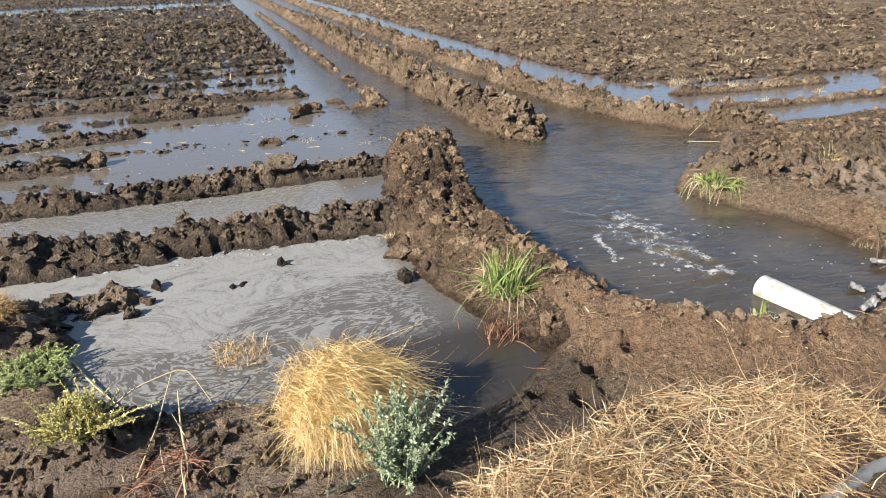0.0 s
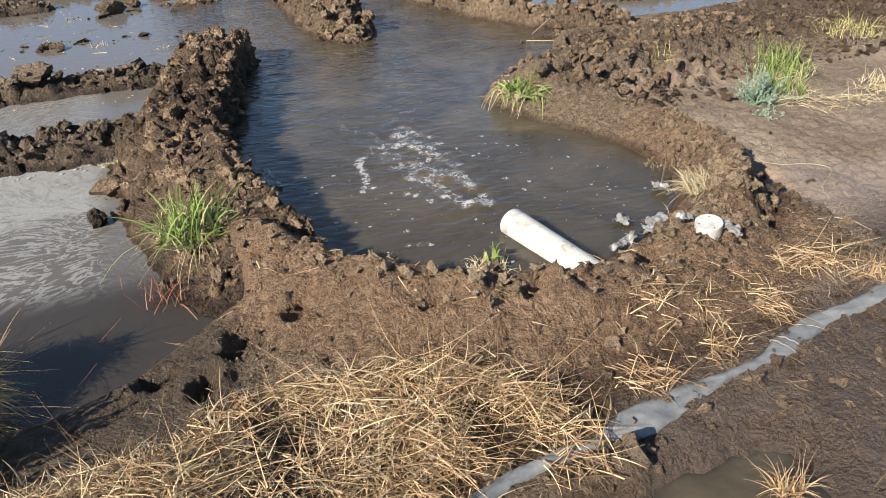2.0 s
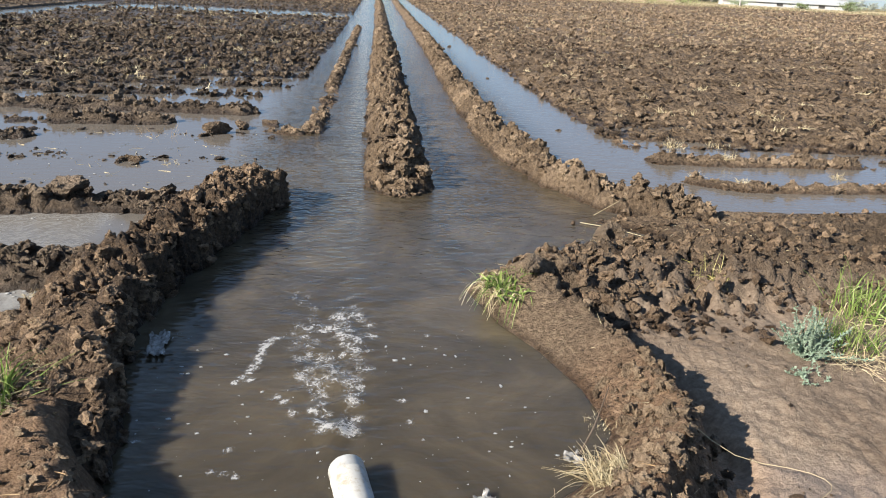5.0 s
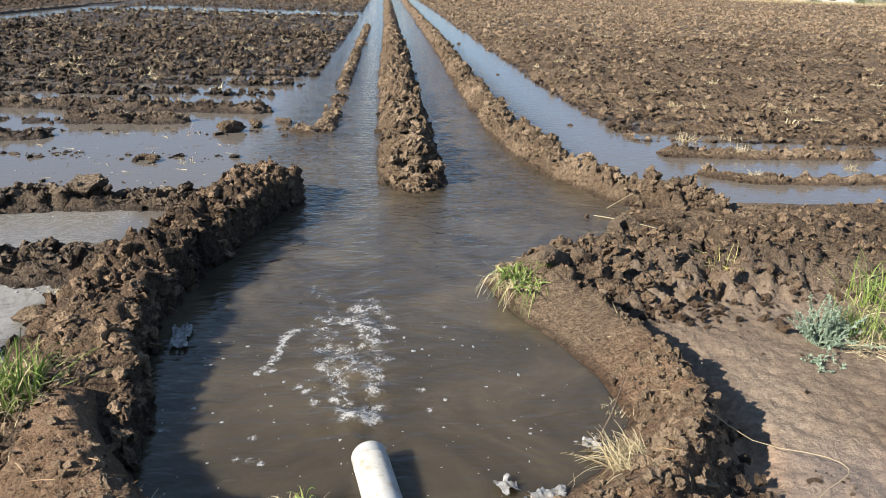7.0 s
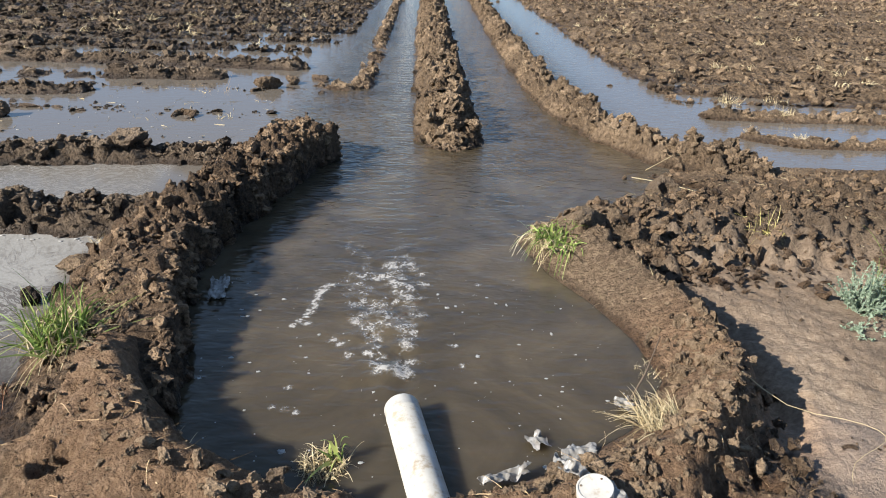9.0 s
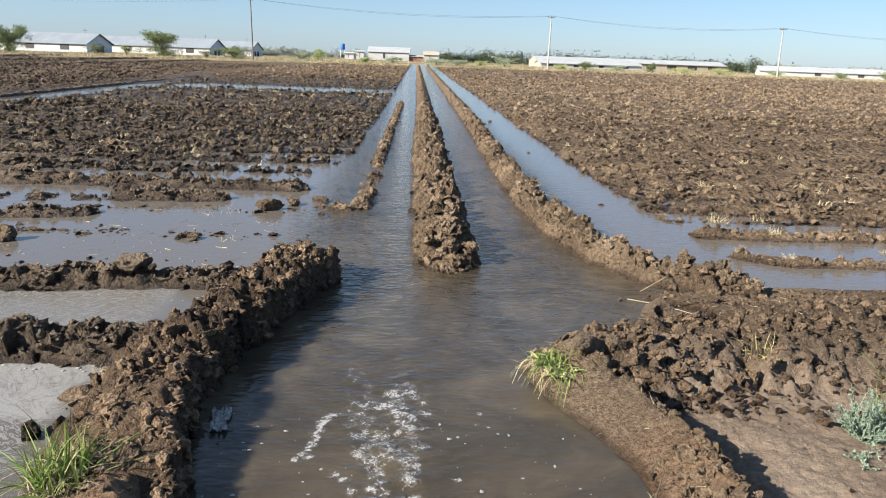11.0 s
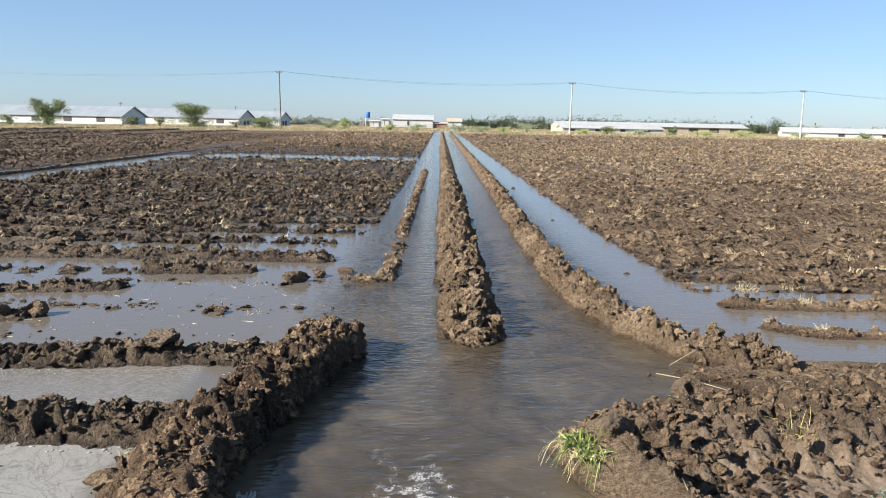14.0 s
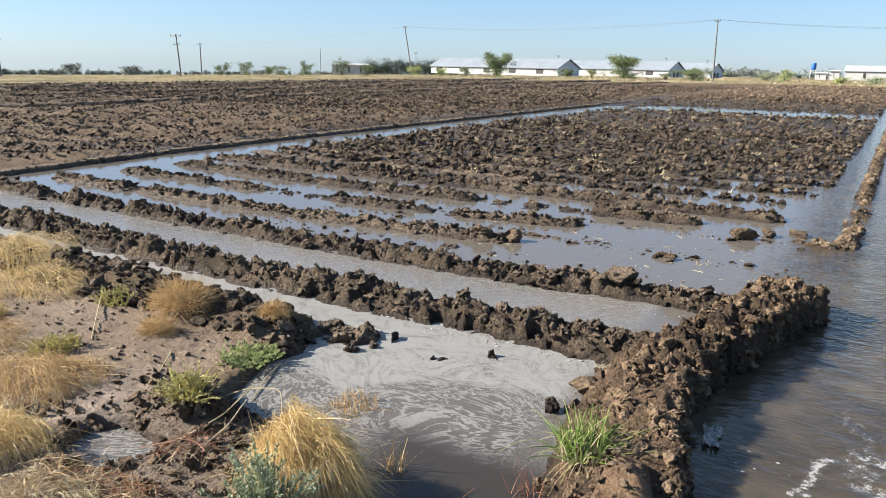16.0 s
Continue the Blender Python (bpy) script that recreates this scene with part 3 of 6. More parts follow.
def land(x, y):
    """Height of the ground, and how much of it is dry track, wet mud or shade painted in among clods, stubble beyond
    the field, slick silt, and trodden bank.
    """
    d = outside(x, y, SHORE)
    near = step(y, 9.5, 7.5)
    far = np.hypot(x, y)
    field = step(y, 7.6, 8.4) * step(far, 190, 120)
    brink = -14.3 + 0.75 * step(y, 10, 4) + 3.4 * step(y, 55, 112)  # where the neighbouring field begins
    left = step(x - brink, 0.1, -0.25) * step(y, -9, -3)
    top = 0.05 + 0.05 * smooth_noise(x, y, 1.5, 3)
    # the plough's rows and the clods between them
    rows = (0.05 + 0.035 * step(x, 4, 6) + 0.03 * step(x, -9, -3) * step(x, 1, 0) * step(y, 18, 10)) * np.cos((y + 0.25 * smooth_noise(x, y, 3, 8)) * 2 * np.pi / 1.25)
    low = 0.13 * smooth_noise(x, y, 4.0, 21, 2) - 0.055 * step(x, 0.5, -0.5) * step(x, -15, -14) * step(y, 60, 44) - (0.07 + 0.1 * smooth_noise(x, y, 2.0, 25)) * step(x, -8, -3) * step(x, 1, 0) * step(y, 24, 12) - 0.10 * step(x, 9, 4) * step(y, 14, 8)
    fine = step(far, 60, 25)
    rough = 1.35 * (0.06 * lumps(x, y, 0.13, 5) + 0.07 * lumps(x, y, 0.27, 9) * (0.6 + smooth_noise(x, y, 0.4, 12)) + 0.05 * smooth_noise(x, y, 0.12, 13)) * (0.35 + 0.65 * step(far, 110, 40))
    top = np.where(field > 0, top + field * (0.0 + rows * fine + low + rough), top)
    wavy = 2.0 * smooth_noise(x, y, 3.0, 33)
    pond = step(y + wavy, 36.0, 37.4) * step(y + wavy, 42.0, 40.6) * step(x, -12.6, -11.6) * step(x, -0.2, -0.9)
    ditch = step(np.abs(x - brink - 0.75 - 0.3 * step(y, 16, 9) + 0.4 * smooth_noise(x, y, 4, 31)), 1.25, 0.8) * step(y, 39, 37) * step(y, 2.5, 3.2)
    furrow = step(np.cos((y + 0.25 * smooth_noise(x, y, 3, 8)) * 2 * np.pi / 1.25), 0.1, -0.5) * step(y, 15.2, 13.8) * step(y, 9.6, 10.2) * step(x + 2 * smooth_noise(x, y, 2.5, 32), -4.6, -6.2) * step(x, -15, -14)
    spot = step(np.hypot((x - 12.8) / 1.6, (y - 16.3) / 0.4), 1.2, 0.7)
    sunk = np.maximum(np.maximum(pond, ditch), np.maximum(spot, furrow))
    top = top * (1 - 0.8 * sunk) - (0.14 + 0.12 * smooth_noise(x, y, 1.2, 14)) * sunk
    top = top + left * (0.02 + 0.03 * np.cos((x + 0.4 * smooth_noise(x, y, 5, 44)) * 2 * np.pi / 1.9) * step(far, 90, 40) + 0.07 * lumps(x, y, 0.24, 41) + 0.05 * smooth_noise(x, y, 2.5, 43))
    # bank round the pool and the thrown-up earth beside it
    b, k = along(x, y, BANK)
    height = 0.16 - 0.06 * step(k, 0.15, 0.3) + 0.05 * step(k, 0.48, 0.58) - 0.03 * step(k, 0.6, 0.9)
    top = np.where(y < 7.4, np.maximum(top, 0.03), top) + height * np.exp(-(b / 0.24) ** 2)
    m, k = along(x, y, MOUND)
    heap = 0.09 * np.exp(-(m / 0.42) ** 2) * step(k, -0.05, 0.05)
    top = top + heap + step(m, 0.8, 0.4) * (-0.03 + 0.08 * lumps(x, y, 0.2, 51) * (0.7 + smooth_noise(x, y, 0.5, 53)) + 0.07 * lumps(x, y, 0.09, 52) + 0.12 * smooth_noise(x, y, 0.14, 54) + 0.05 * smooth_noise(x, y, 0.06, 55) + 0.045 * lumps(x, y, 0.055, 56)) * (y < 6)
    w, k = along(x, y, [(-9.5, 2.45), (-5.7, 2.5), (-4.6, 2.35), (-3.7, 2.25)])
    top = top + step(w, 0.4, 0.1) * (0.05 + 0.1 * lumps(x, y, 0.18, 61))
    crumbs = step(b, 0.5, 0.1) * (0.035 * lumps(x, y, 0.085, 71) * (0.6 + 1.4 * smooth_noise(x, y, 0.3, 70)) + 0.10 * smooth_noise(x, y, 0.16, 73, 4) + 0.022 * np.abs(smooth_noise(x, y, 0.06, 74, 2)) + 0.016 * lumps(x, y, 0.045, 69)) + (0.014 * lumps(x, y, 0.055, 72) + 0.05 * smooth_noise(x, y, 0.28, 75) + 0.03 * np.abs(smooth_noise(x, y, 0.11, 76))) * (far < 9)
    top = top + crumbs
    top = top + step(x, 1.85, 2.1) * step(x, 3.2, 2.5) * step(y, 3.3, 2.9) * step(y, 0.9, 1.2) * 0.04 * smooth_noise(x, y, 0.3, 79, 4)
    for px, py, r, turn in ((-0.63, 0.89, 0.075, 0.5), (-0.84, 0.89, 0.08, 0.2), (-0.14, 0.62, 0.075, -0.3), (-0.92, 0.79, 0.06, 0.9), (-1.2, 0.72, 0.06, 0.4), (-1.06, 0.62, 0.065, 1.2), (0.89, 0.66, 0.06, 0.0), (0.47, 0.68, 0.06, 0.6), (0.25, 0.55, 0.06, 0.3)):
        u, v = (x - px) * math.cos(turn) + (y - py) * math.sin(turn), (y - py) * math.cos(turn) - (x - px) * math.sin(turn)
        reach = np.hypot(u / (1.5 * r), v / (0.8 * r)) + 0.5 * smooth_noise(x, y, 0.06, 88)
        top = top - (0.04 if px < -1 else 0.055) * step(reach, 1.1, 0.6) + 0.03 * np.exp(-((reach - 1.3) / 0.25) ** 2)  # a trodden print with a raised rim
    wheel = step(y, 0.35, 0.0) * step(x, -0.5, 0.2)
    top = top - 0.085 * wheel * step(np.hypot((x - 0.2) / 0.6, (y + 0.56) / 0.3) + 0.9 * smooth_noise(x, y, 0.35, 99), 1.2, 0.7)
    top = top - 0.10 * step(x, 1.95, 2.25) * step(y, 3.5, 2.9) * step(b, 0.12, 0.4) - 0.05 * step(y, 0.45, 0.15) * step(x, -1.3, -0.9)
    gutter = np.exp(-((d - 0.50 - 0.08 * smooth_noise(x, y, 0.3, 91)) / 0.12) ** 2) * step(x, 1.45, 1.75) * step(y, 3.3, 2.9) * step(y, 0.45, 0.8)
    top = top - 0.16 * gutter + 0.05 * gutter * lumps(x, y, 0.1, 93)
    pond2 = step(np.hypot((x + 3.28) / 0.30, (y - 0.5) / 0.24) + 0.5 * smooth_noise(x, y, 0.2, 95), 1.15, 0.75)
    top = top * (1 - pond2) - 0.05 * pond2
    top = top + 0.13 * np.exp(-(((x + 3.2) / 0.26) ** 2 + ((y - 1.0) / 0.2) ** 2))
    bed = np.maximum(-0.15, d * 0.7)
    slope = np.where(near > 0.5, 0.75 + 1.1 * step(x, 1.05, 0.6) * step(x, -0.85, -0.75) * step(y, 2.6, 2.2), 0.35)
    z = np.where(d < 0, bed, np.minimum(top, d * slope + 0.0))
    z = np.where((d > 0) & (d * slope >= top), top, z)
    z = z - 0.006 * np.maximum(0, far - 150) - 0.016 * np.maximum(0, -x - 64)
    dry = 0.45 * step(y, 24, 60) * step(x, 4, 8) + step(x, 1.9, 2.3) * step(y, 3.8, 3.0) * step(y, 0.5, 1.1) + 0.15 * step(b, 0.4, 0.15) + step(x, -3.4, -3.8) * step(x, -15, -14) * step(y, 2.3, 1.8)
    wx, wy = x + 0.9 * smooth_noise(x, y, 0.9, 97), y + 0.9 * smooth_noise(x, y, 0.8, 98)
    slick = (step(wy, 0.35, 0.05) * step(wx, 0.0, 0.5) + step(wx, 1.75, 2.15) * step(wy, 1.55, 1.25) * 0.85) * step(wy, -2.6, -1.2) * step(wx, 6.5, 4.5)
    slick = slick + 0.8 * step(wx, -2.2, -2.5) * step(wx, -4.6, -4.0) * step(wy, 1.2, 0.8) * step(wy, -1.2, -0.5)
    # mud also paints in the shade between clods on the mound and wet field
    mud = 0.8 * step(y, 1.3, 0.9) * step(x, -0.75, -1.0) * step(wx, -2.5, -2.2) * step(wy, -1.6, -0.6) + 0.2 * step(x, -14.4, -15.0) * step(x, -75, -60) + 0.45 * step(m, 0.75, 0.35) * step(x, 1.6, 2.0) * step(y, 5.2, 4.6) + 0.95 * step(x, -0.3, -0.8) * step(x, -15.2, -14.6) * step(y, 8, 9) * step(y, 70, 45)
    edge = 117 + np.where(x < -10, (x + 10) * 0.62, 0) - 0.10 * np.maximum(0, x - 25)
    beyond = np.maximum(step(y - edge, -1.5, 1.5), step(x, -56, -58))
    return z, np.clip(dry, 0, 1), np.clip(mud, 0, 1), np.clip(beyond, 0, 1), np.clip(slick, 0, 1), 0.85 * step(b, 0.55, 0.25) * step(y, 2.4, 1.9) * step(x, -1.2, -0.9)


def spread(lo, hi, fine_lo, fine_hi, fine, growth):
    """Grid lines: even in the middle, ever wider apart beyond."""
    mid = list(np.arange(fine_lo, fine_hi + fine / 2, fine))
    up, s = [], fine
    while (up or mid)[-1] < hi:
        s *= growth
        up.append((up or mid)[-1] + s)
    down, s = [], fine
    while (down or [mid[0]])[-1] > lo:
        s *= growth
        down.append((down or [mid[0]])[-1] - s)
    return np.array(down[::-1] + mid + up)


gx = spread(-2500, 2500, -3.4, 3.6, 0.021, 1.038)
gy = spread(-1200, 3000, -0.5, 5.0, 0.021, 1.038)
GX, GY = np.meshgrid(gx, gy)
Z, DRY, MUD, FAR, SLICK, TROD = land(GX, GY)
me = raw_mesh("ground", np.stack([GX, GY, Z], -1), grid_faces(len(gy), len(gx)), ground_soil)
for layer, values in (("dry", DRY), ("mud", MUD), ("far", FAR), ("slick", SLICK), ("bank", TROD)):
    me.attributes.new(layer, "FLOAT", "POINT").data.foreach_set("value", values.astype(np.float32).ravel())
tagged(new("ground", me), "ploughed brown earth field with trodden banks and straw stubble beyond", "ground", "", "structure")


def ground_at(xs, ys):
    xs, ys = np.atleast_1d(np.asarray(xs, float)), np.atleast_1d(np.asarray(ys, float))
    return land(xs, ys)[0]


def high(x, y):
    return float(ground_at(x, y)[0])


# ---- water ----
def sheet(name, x0, x1, y0, y1, cell, mat, label, keep, wave):
    xs, ys = np.linspace(x0, x1, max(2, round((x1 - x0) / cell))), np.linspace(y0, y1, max(2, round((y1 - y0) / cell)))
    X, Y = np.meshgrid(xs, ys)
    f = grid_faces(len(ys), len(xs))
    cx, cy = X.ravel()[f].mean(1), Y.ravel()[f].mean(1)
    ob = new(name, raw_mesh(name, np.stack([X, Y, wave(X, Y)], -1), f[keep(cx, cy)], mat))
    return tagged(ob, label, "water", "", "structure")


def stir(x, y):
    """The swell that the outfall throws up, dying away down the channel."""
    dx, dy = x - 0.46, y - 1.75
    a = np.exp(-(np.maximum(0, np.abs(dx + 0.06 * dy) - 0.05 - 0.16 * np.maximum(0, dy)) / 0.12) ** 2) * step(dy, -0.35, -0.1) * np.exp(-np.maximum(0, dy) / 0.9)
    return 0.035 * a * (lumps(x, y, 0.13, 81) - 0.35 + 1.2 * smooth_noise(x, y, 0.07, 83)) + 0.002 * smooth_noise(x, y, 0.25, 85)


sheet("water", -0.86, 3.7, 0.6, 9.0, 0.03, water_mat, "muddy brown irrigation water rippling in the pool and channel", lambda x, y: outside(x, y, SHORE) < 0.14, stir)
sheet("water", -15.5, -0.86, 4.86, 9.0, 0.2, water_mat, "shallow silty water flooding the ploughed rows", lambda x, y: x < 99, lambda x, y: 0 * x)
sheet("water", 3.7, 20.2, 5.0, 9.0, 0.25, water_mat, "shallow blue-reflecting water between earth rows", lambda x, y: x < 99, lambda x, y: 0 * x)
sheet("water", -16.0, 20.0, 9.0, 151.0, 0.5, water_mat, "still water lying in furrows and low spots", lambda x, y: y < 200, lambda x, y: 0 * x)
sheet("puddle", -0.45, 0.7, -0.95, -0.22, 0.05, water_mat, "shallow brown puddle in the wheel rut", lambda x, y: x < 99, lambda x, y: 0 * x - 0.045)
sheet("scummed_water", -15.5, -0.86, 0.1, 4.86, 0.05, scum_mat, "standing water covered with grey swirling scum", lambda x, y: x < 99, lambda x, y: 0.003 * smooth_noise(x, y, 0.3, 87))


# ---- ridges of earth ----
def ridge(name, line, half, height, seed, label, mat, clod_mat, cell=0.1, ds=0.035, count=400, size=(0.03, 0.09), broken=0.0, group="earth ridges", growth=1.0, reach=1.0, steep=1.4, rough=0.6, low_from=None, wall=0.0, pieces=0):
    """A thrown-up ridge along a line: a rough body and loose clods lying on it."""
    rng = np.random.default_rng(seed)
    pts = np.array(line, float)
    seg = np.hypot(*np.diff(pts, axis=0).T)
    run = np.r_[0, np.cumsum(seg)]
    s, d = [0.0], ds
    while s[-1] < run[-1]:
        s.append(min(run[-1], s[-1] + d))
        d *= growth
    s = np.array(s)
    cx, cy = np.interp(s, run, pts[:, 0]), np.interp(s, run, pts[:, 1])
    k = max(3, int(0.35 / ds)) if growth == 1.0 else 1
    if k > 1:
        ker = np.ones(k) / k
        cx = np.convolve(np.pad(cx, k, "edge"), ker, "same")[k:-k]
        cy = np.convolve(np.pad(cy, k, "edge"), ker, "same")[k:-k]
    cx = cx + 0.05 * smooth_noise(s, s * 0, 0.7, seed)
    tx, ty = np.gradient(cx, s), np.gradient(cy, s)
    tl = np.hypot(tx, ty)
    nx, ny = -ty / tl, tx / tl
    a = np.linspace(-1.25, 1.25, max(9, int(2.5 * half / min(ds, 0.05))))
    ends = np.sqrt(np.clip(np.minimum(s, run[-1] - s) / (half * 0.9), 0, 1))
    tall = height * (1 + 0.5 * smooth_noise(s, s * 0 + seed, 0.6, seed + 1)) * (0.02 + 0.98 * ends)
    wide = half * (1 + 0.35 * smooth_noise(s, s * 0 + seed, 0.9, seed + 2)) * (0.35 + 0.65 * ends)
    calm = 1.0
    if low_from:
        calm = 1 - 0.45 * step(s, low_from - 0.6, low_from + 0.5)[:, None]
        tall = tall * (1 - 0.45 * step(s, low_from, low_from + 0.9))
    if broken:
        gap = step(smooth_noise(s, s * 0 + 3 * seed, 1.1, seed + 5), -0.22 + broken, -0.05 + broken)
        tall = tall * gap - 0.05 * (1 - gap)
    X = cx[:, None] + nx[:, None] * a * wide[:, None]
    Y = cy[:, None] + ny[:, None] * a * wide[:, None]
    body = np.clip(1 - np.abs(a) ** steep, -1.2, 1)[None]
    if wall:
        body = np.where(a > 0, np.clip((0.97 - a) / (0.97 - wall), -1.2, 1), body[0])[None]
    out = step(np.abs(a), 1.2, 0.7)[None]
    near = np.clip(tall / height, 0, 1.2)[:, None]
    crumb = lumps(X, Y, cell * 1.7, seed) + 0.7 * lumps(X, Y, cell * 0.8, seed + 9) + 0.5 * lumps(X, Y, cell * 0.38, seed + 17) + 0.8 * smooth_noise(X, Y, cell * 0.5, seed + 19)
    Zr = np.where(body < 0, np.abs(tall)[:, None], tall[:, None]) * body + near * out * rough * calm * height * (crumb - 0.8)
    shove = 0.7 * cell * (1 + (0.5 * step(a, 0.5, 0.8)[None] if wall else 0))
    X, Y = X + shove * smooth_noise(X, Y, cell * 0.7, seed + 11), Y + shove * smooth_noise(X, Y, cell * 0.7, seed + 12)
    top = thing(name, *line[0], 0, label, "earth ridge", group)
    o = np.array([line[0][0], line[0][1], 0])
    hang("body", raw_mesh("body", np.stack([X, Y, Zr], -1) - o, grid_faces(len(s), len(a)), mat), top)
    # clods, thickest where the ridge is nearest
    w = (np.arange(count) + rng.random(count)) / count
    i = np.clip((w ** reach * (len(s) - 1)).astype(int), 0, len(s) - 1) if growth == 1.0 else rng.choice(len(s), count)
    j = np.clip(((rng.normal(0, 0.45, count) / 2.5 + 0.5) * (len(a) - 1)).astype(int), 1, len(a) - 2)
    if wall:  # a third of them stick in the steep face
        cut = rng.random(count) < 0.35
        j = np.where(cut, np.clip(((rng.uniform(wall - 0.15, 1.0, count) / 2.5 + 0.5) * (len(a) - 1)).astype(int), 1, len(a) - 2), j)
    place = np.stack([X[i, j], Y[i, j], Zr[i, j]], -1)
    ok = place[:, 2] > -0.02
    sz = rng.uniform(0, 1, count) ** 3.5 * (size[1] - size[0]) + size[0]
    place[:, 2] -= sz * 0.1
    near_by = ds < 0.05 and growth == 1.0
    place, sz = place[ok] - o, sz[ok]
    if pieces:  # the largest of the near stretch are pieces of their own
        reachable = np.where(np.hypot(place[:, 0] + o[0] - 0.5, place[:, 1] + o[1]) < 13, sz, 0)
        big = np.argsort(-reachable)[:pieces]
        clod_pieces(rng, place[big], sz[big], clod_mat, top)
        place, sz = np.delete(place, big, 0), np.delete(sz, big)
    v, f = clods(rng, place, sz, 2 if near_by else 1)
    hang("loose_crumb", raw_mesh("loose_crumb", v, f, clod_mat, False), top, "crumbled earth lying on the ridge", "stuff")
    return top


CENTRE = [(0.9, 5.5), (0.88, 7), (0.87, 10), (0.88, 16), (0.9, 22)]
ridge("earth_ridge", CENTRE, 0.34, 0.25, 101, "long cloddy brown earth ridge standing between two water furrows", soil, clod_soil, 0.13, 0.026, 3600, (0.02, 0.14), reach=1.5, rough=0.8, pieces=230)
ridge("earth_ridge", [(0.9, 21.9), (0.9, 125)], 0.31, 0.2, 102, "far stretch of the brown ridge running to the field's edge", soil, clod_soil, 0.2, 0.08, 1500, (0.06, 0.16), growth=1.012)
RIGHT = [(3.7, 4.86), (3.25, 5.05), (2.84, 5.4), (2.5, 6.2), (2.33, 7.1), (2.21, 8.5), (2.18, 11), (2.22, 16), (2.3, 22)]
ridge("earth_ridge", RIGHT, 0.24, 0.19, 103, "curving brown earth ridge holding the channel's water back", soil, clod_soil, 0.12, 0.026, 3400, (0.02, 0.13), reach=1.5, rough=0.75, pieces=230)
ridge("earth_ridge", [(2.3, 21.9), (2.35, 125)], 0.29, 0.19, 104, "far stretch of the channel's ridge, straight and cloddy", soil, clod_soil, 0.2, 0.08, 1500, (0.06, 0.16), growth=1.012)
ridge("earth_ridge", [(-0.72, 8.45), (-0.42, 8.2), (-0.14, 8.35), (-0.12, 9.2), (-0.13, 12), (-0.12, 18), (-0.05, 30)], 0.12, 0.06, 105, "low broken line of clods washed by water", soil, clod_soil, 0.1, 0.03, 1500, (0.02, 0.13), broken=-0.055, rough=0.85, pieces=120)
BUND = [(-0.36, 5.62), (-0.5, 5.2), (-0.62, 4.7), (-0.76, 4.1), (-0.93, 3.5), (-1.0, 3.0), (-0.99, 2.5), (-0.87, 2.0), (-0.8, 1.65), (-0.7, 1.3), (-0.6, 1.1)]
ridge("earth_bund", BUND, 0.38, 0.26, 106, "high rough bund of fresh brown earth beside the pool", bund_soil, bund_soil, 0.12, 0.016, 4600, (0.01, 0.085), steep=1.6, rough=0.38, low_from=3.3, wall=0.82, pieces=300)
# its dark soil tone also paints in the black shade on the near face
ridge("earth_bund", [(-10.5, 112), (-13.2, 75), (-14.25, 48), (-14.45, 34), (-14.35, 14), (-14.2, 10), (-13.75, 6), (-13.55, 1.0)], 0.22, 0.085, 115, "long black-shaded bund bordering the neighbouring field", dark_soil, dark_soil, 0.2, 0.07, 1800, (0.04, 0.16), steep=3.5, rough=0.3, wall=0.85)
# the shaded sides of these ridges are likewise put into dark soil colour
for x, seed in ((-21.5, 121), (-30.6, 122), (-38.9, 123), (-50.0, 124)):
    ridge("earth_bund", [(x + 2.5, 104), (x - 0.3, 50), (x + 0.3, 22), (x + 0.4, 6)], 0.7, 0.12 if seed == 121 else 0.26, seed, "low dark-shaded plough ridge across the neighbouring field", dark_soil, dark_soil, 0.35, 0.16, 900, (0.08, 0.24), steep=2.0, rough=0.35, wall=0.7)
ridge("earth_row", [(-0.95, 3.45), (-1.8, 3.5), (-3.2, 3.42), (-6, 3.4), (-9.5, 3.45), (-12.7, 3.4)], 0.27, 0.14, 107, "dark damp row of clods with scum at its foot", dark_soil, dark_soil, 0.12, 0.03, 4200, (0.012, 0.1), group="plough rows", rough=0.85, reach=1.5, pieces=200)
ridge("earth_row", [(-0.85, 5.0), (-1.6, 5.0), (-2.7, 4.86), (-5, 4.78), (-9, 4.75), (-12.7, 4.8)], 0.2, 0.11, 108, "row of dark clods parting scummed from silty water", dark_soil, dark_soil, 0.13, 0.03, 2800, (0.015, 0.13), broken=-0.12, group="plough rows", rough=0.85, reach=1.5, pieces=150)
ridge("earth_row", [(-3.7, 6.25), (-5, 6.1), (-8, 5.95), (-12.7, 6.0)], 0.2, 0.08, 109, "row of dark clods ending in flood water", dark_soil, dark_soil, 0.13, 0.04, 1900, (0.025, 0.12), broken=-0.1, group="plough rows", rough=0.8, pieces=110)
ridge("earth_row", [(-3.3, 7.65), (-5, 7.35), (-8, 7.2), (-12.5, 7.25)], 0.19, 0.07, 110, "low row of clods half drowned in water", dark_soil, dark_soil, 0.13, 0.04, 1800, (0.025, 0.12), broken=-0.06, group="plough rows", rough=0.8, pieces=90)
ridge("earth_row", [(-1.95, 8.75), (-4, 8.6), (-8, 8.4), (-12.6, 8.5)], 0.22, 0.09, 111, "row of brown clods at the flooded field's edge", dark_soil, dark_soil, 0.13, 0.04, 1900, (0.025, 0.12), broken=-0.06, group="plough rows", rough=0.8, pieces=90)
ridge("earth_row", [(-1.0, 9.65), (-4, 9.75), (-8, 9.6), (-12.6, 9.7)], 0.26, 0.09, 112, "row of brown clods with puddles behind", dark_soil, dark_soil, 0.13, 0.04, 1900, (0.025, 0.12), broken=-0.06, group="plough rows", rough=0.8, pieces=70)
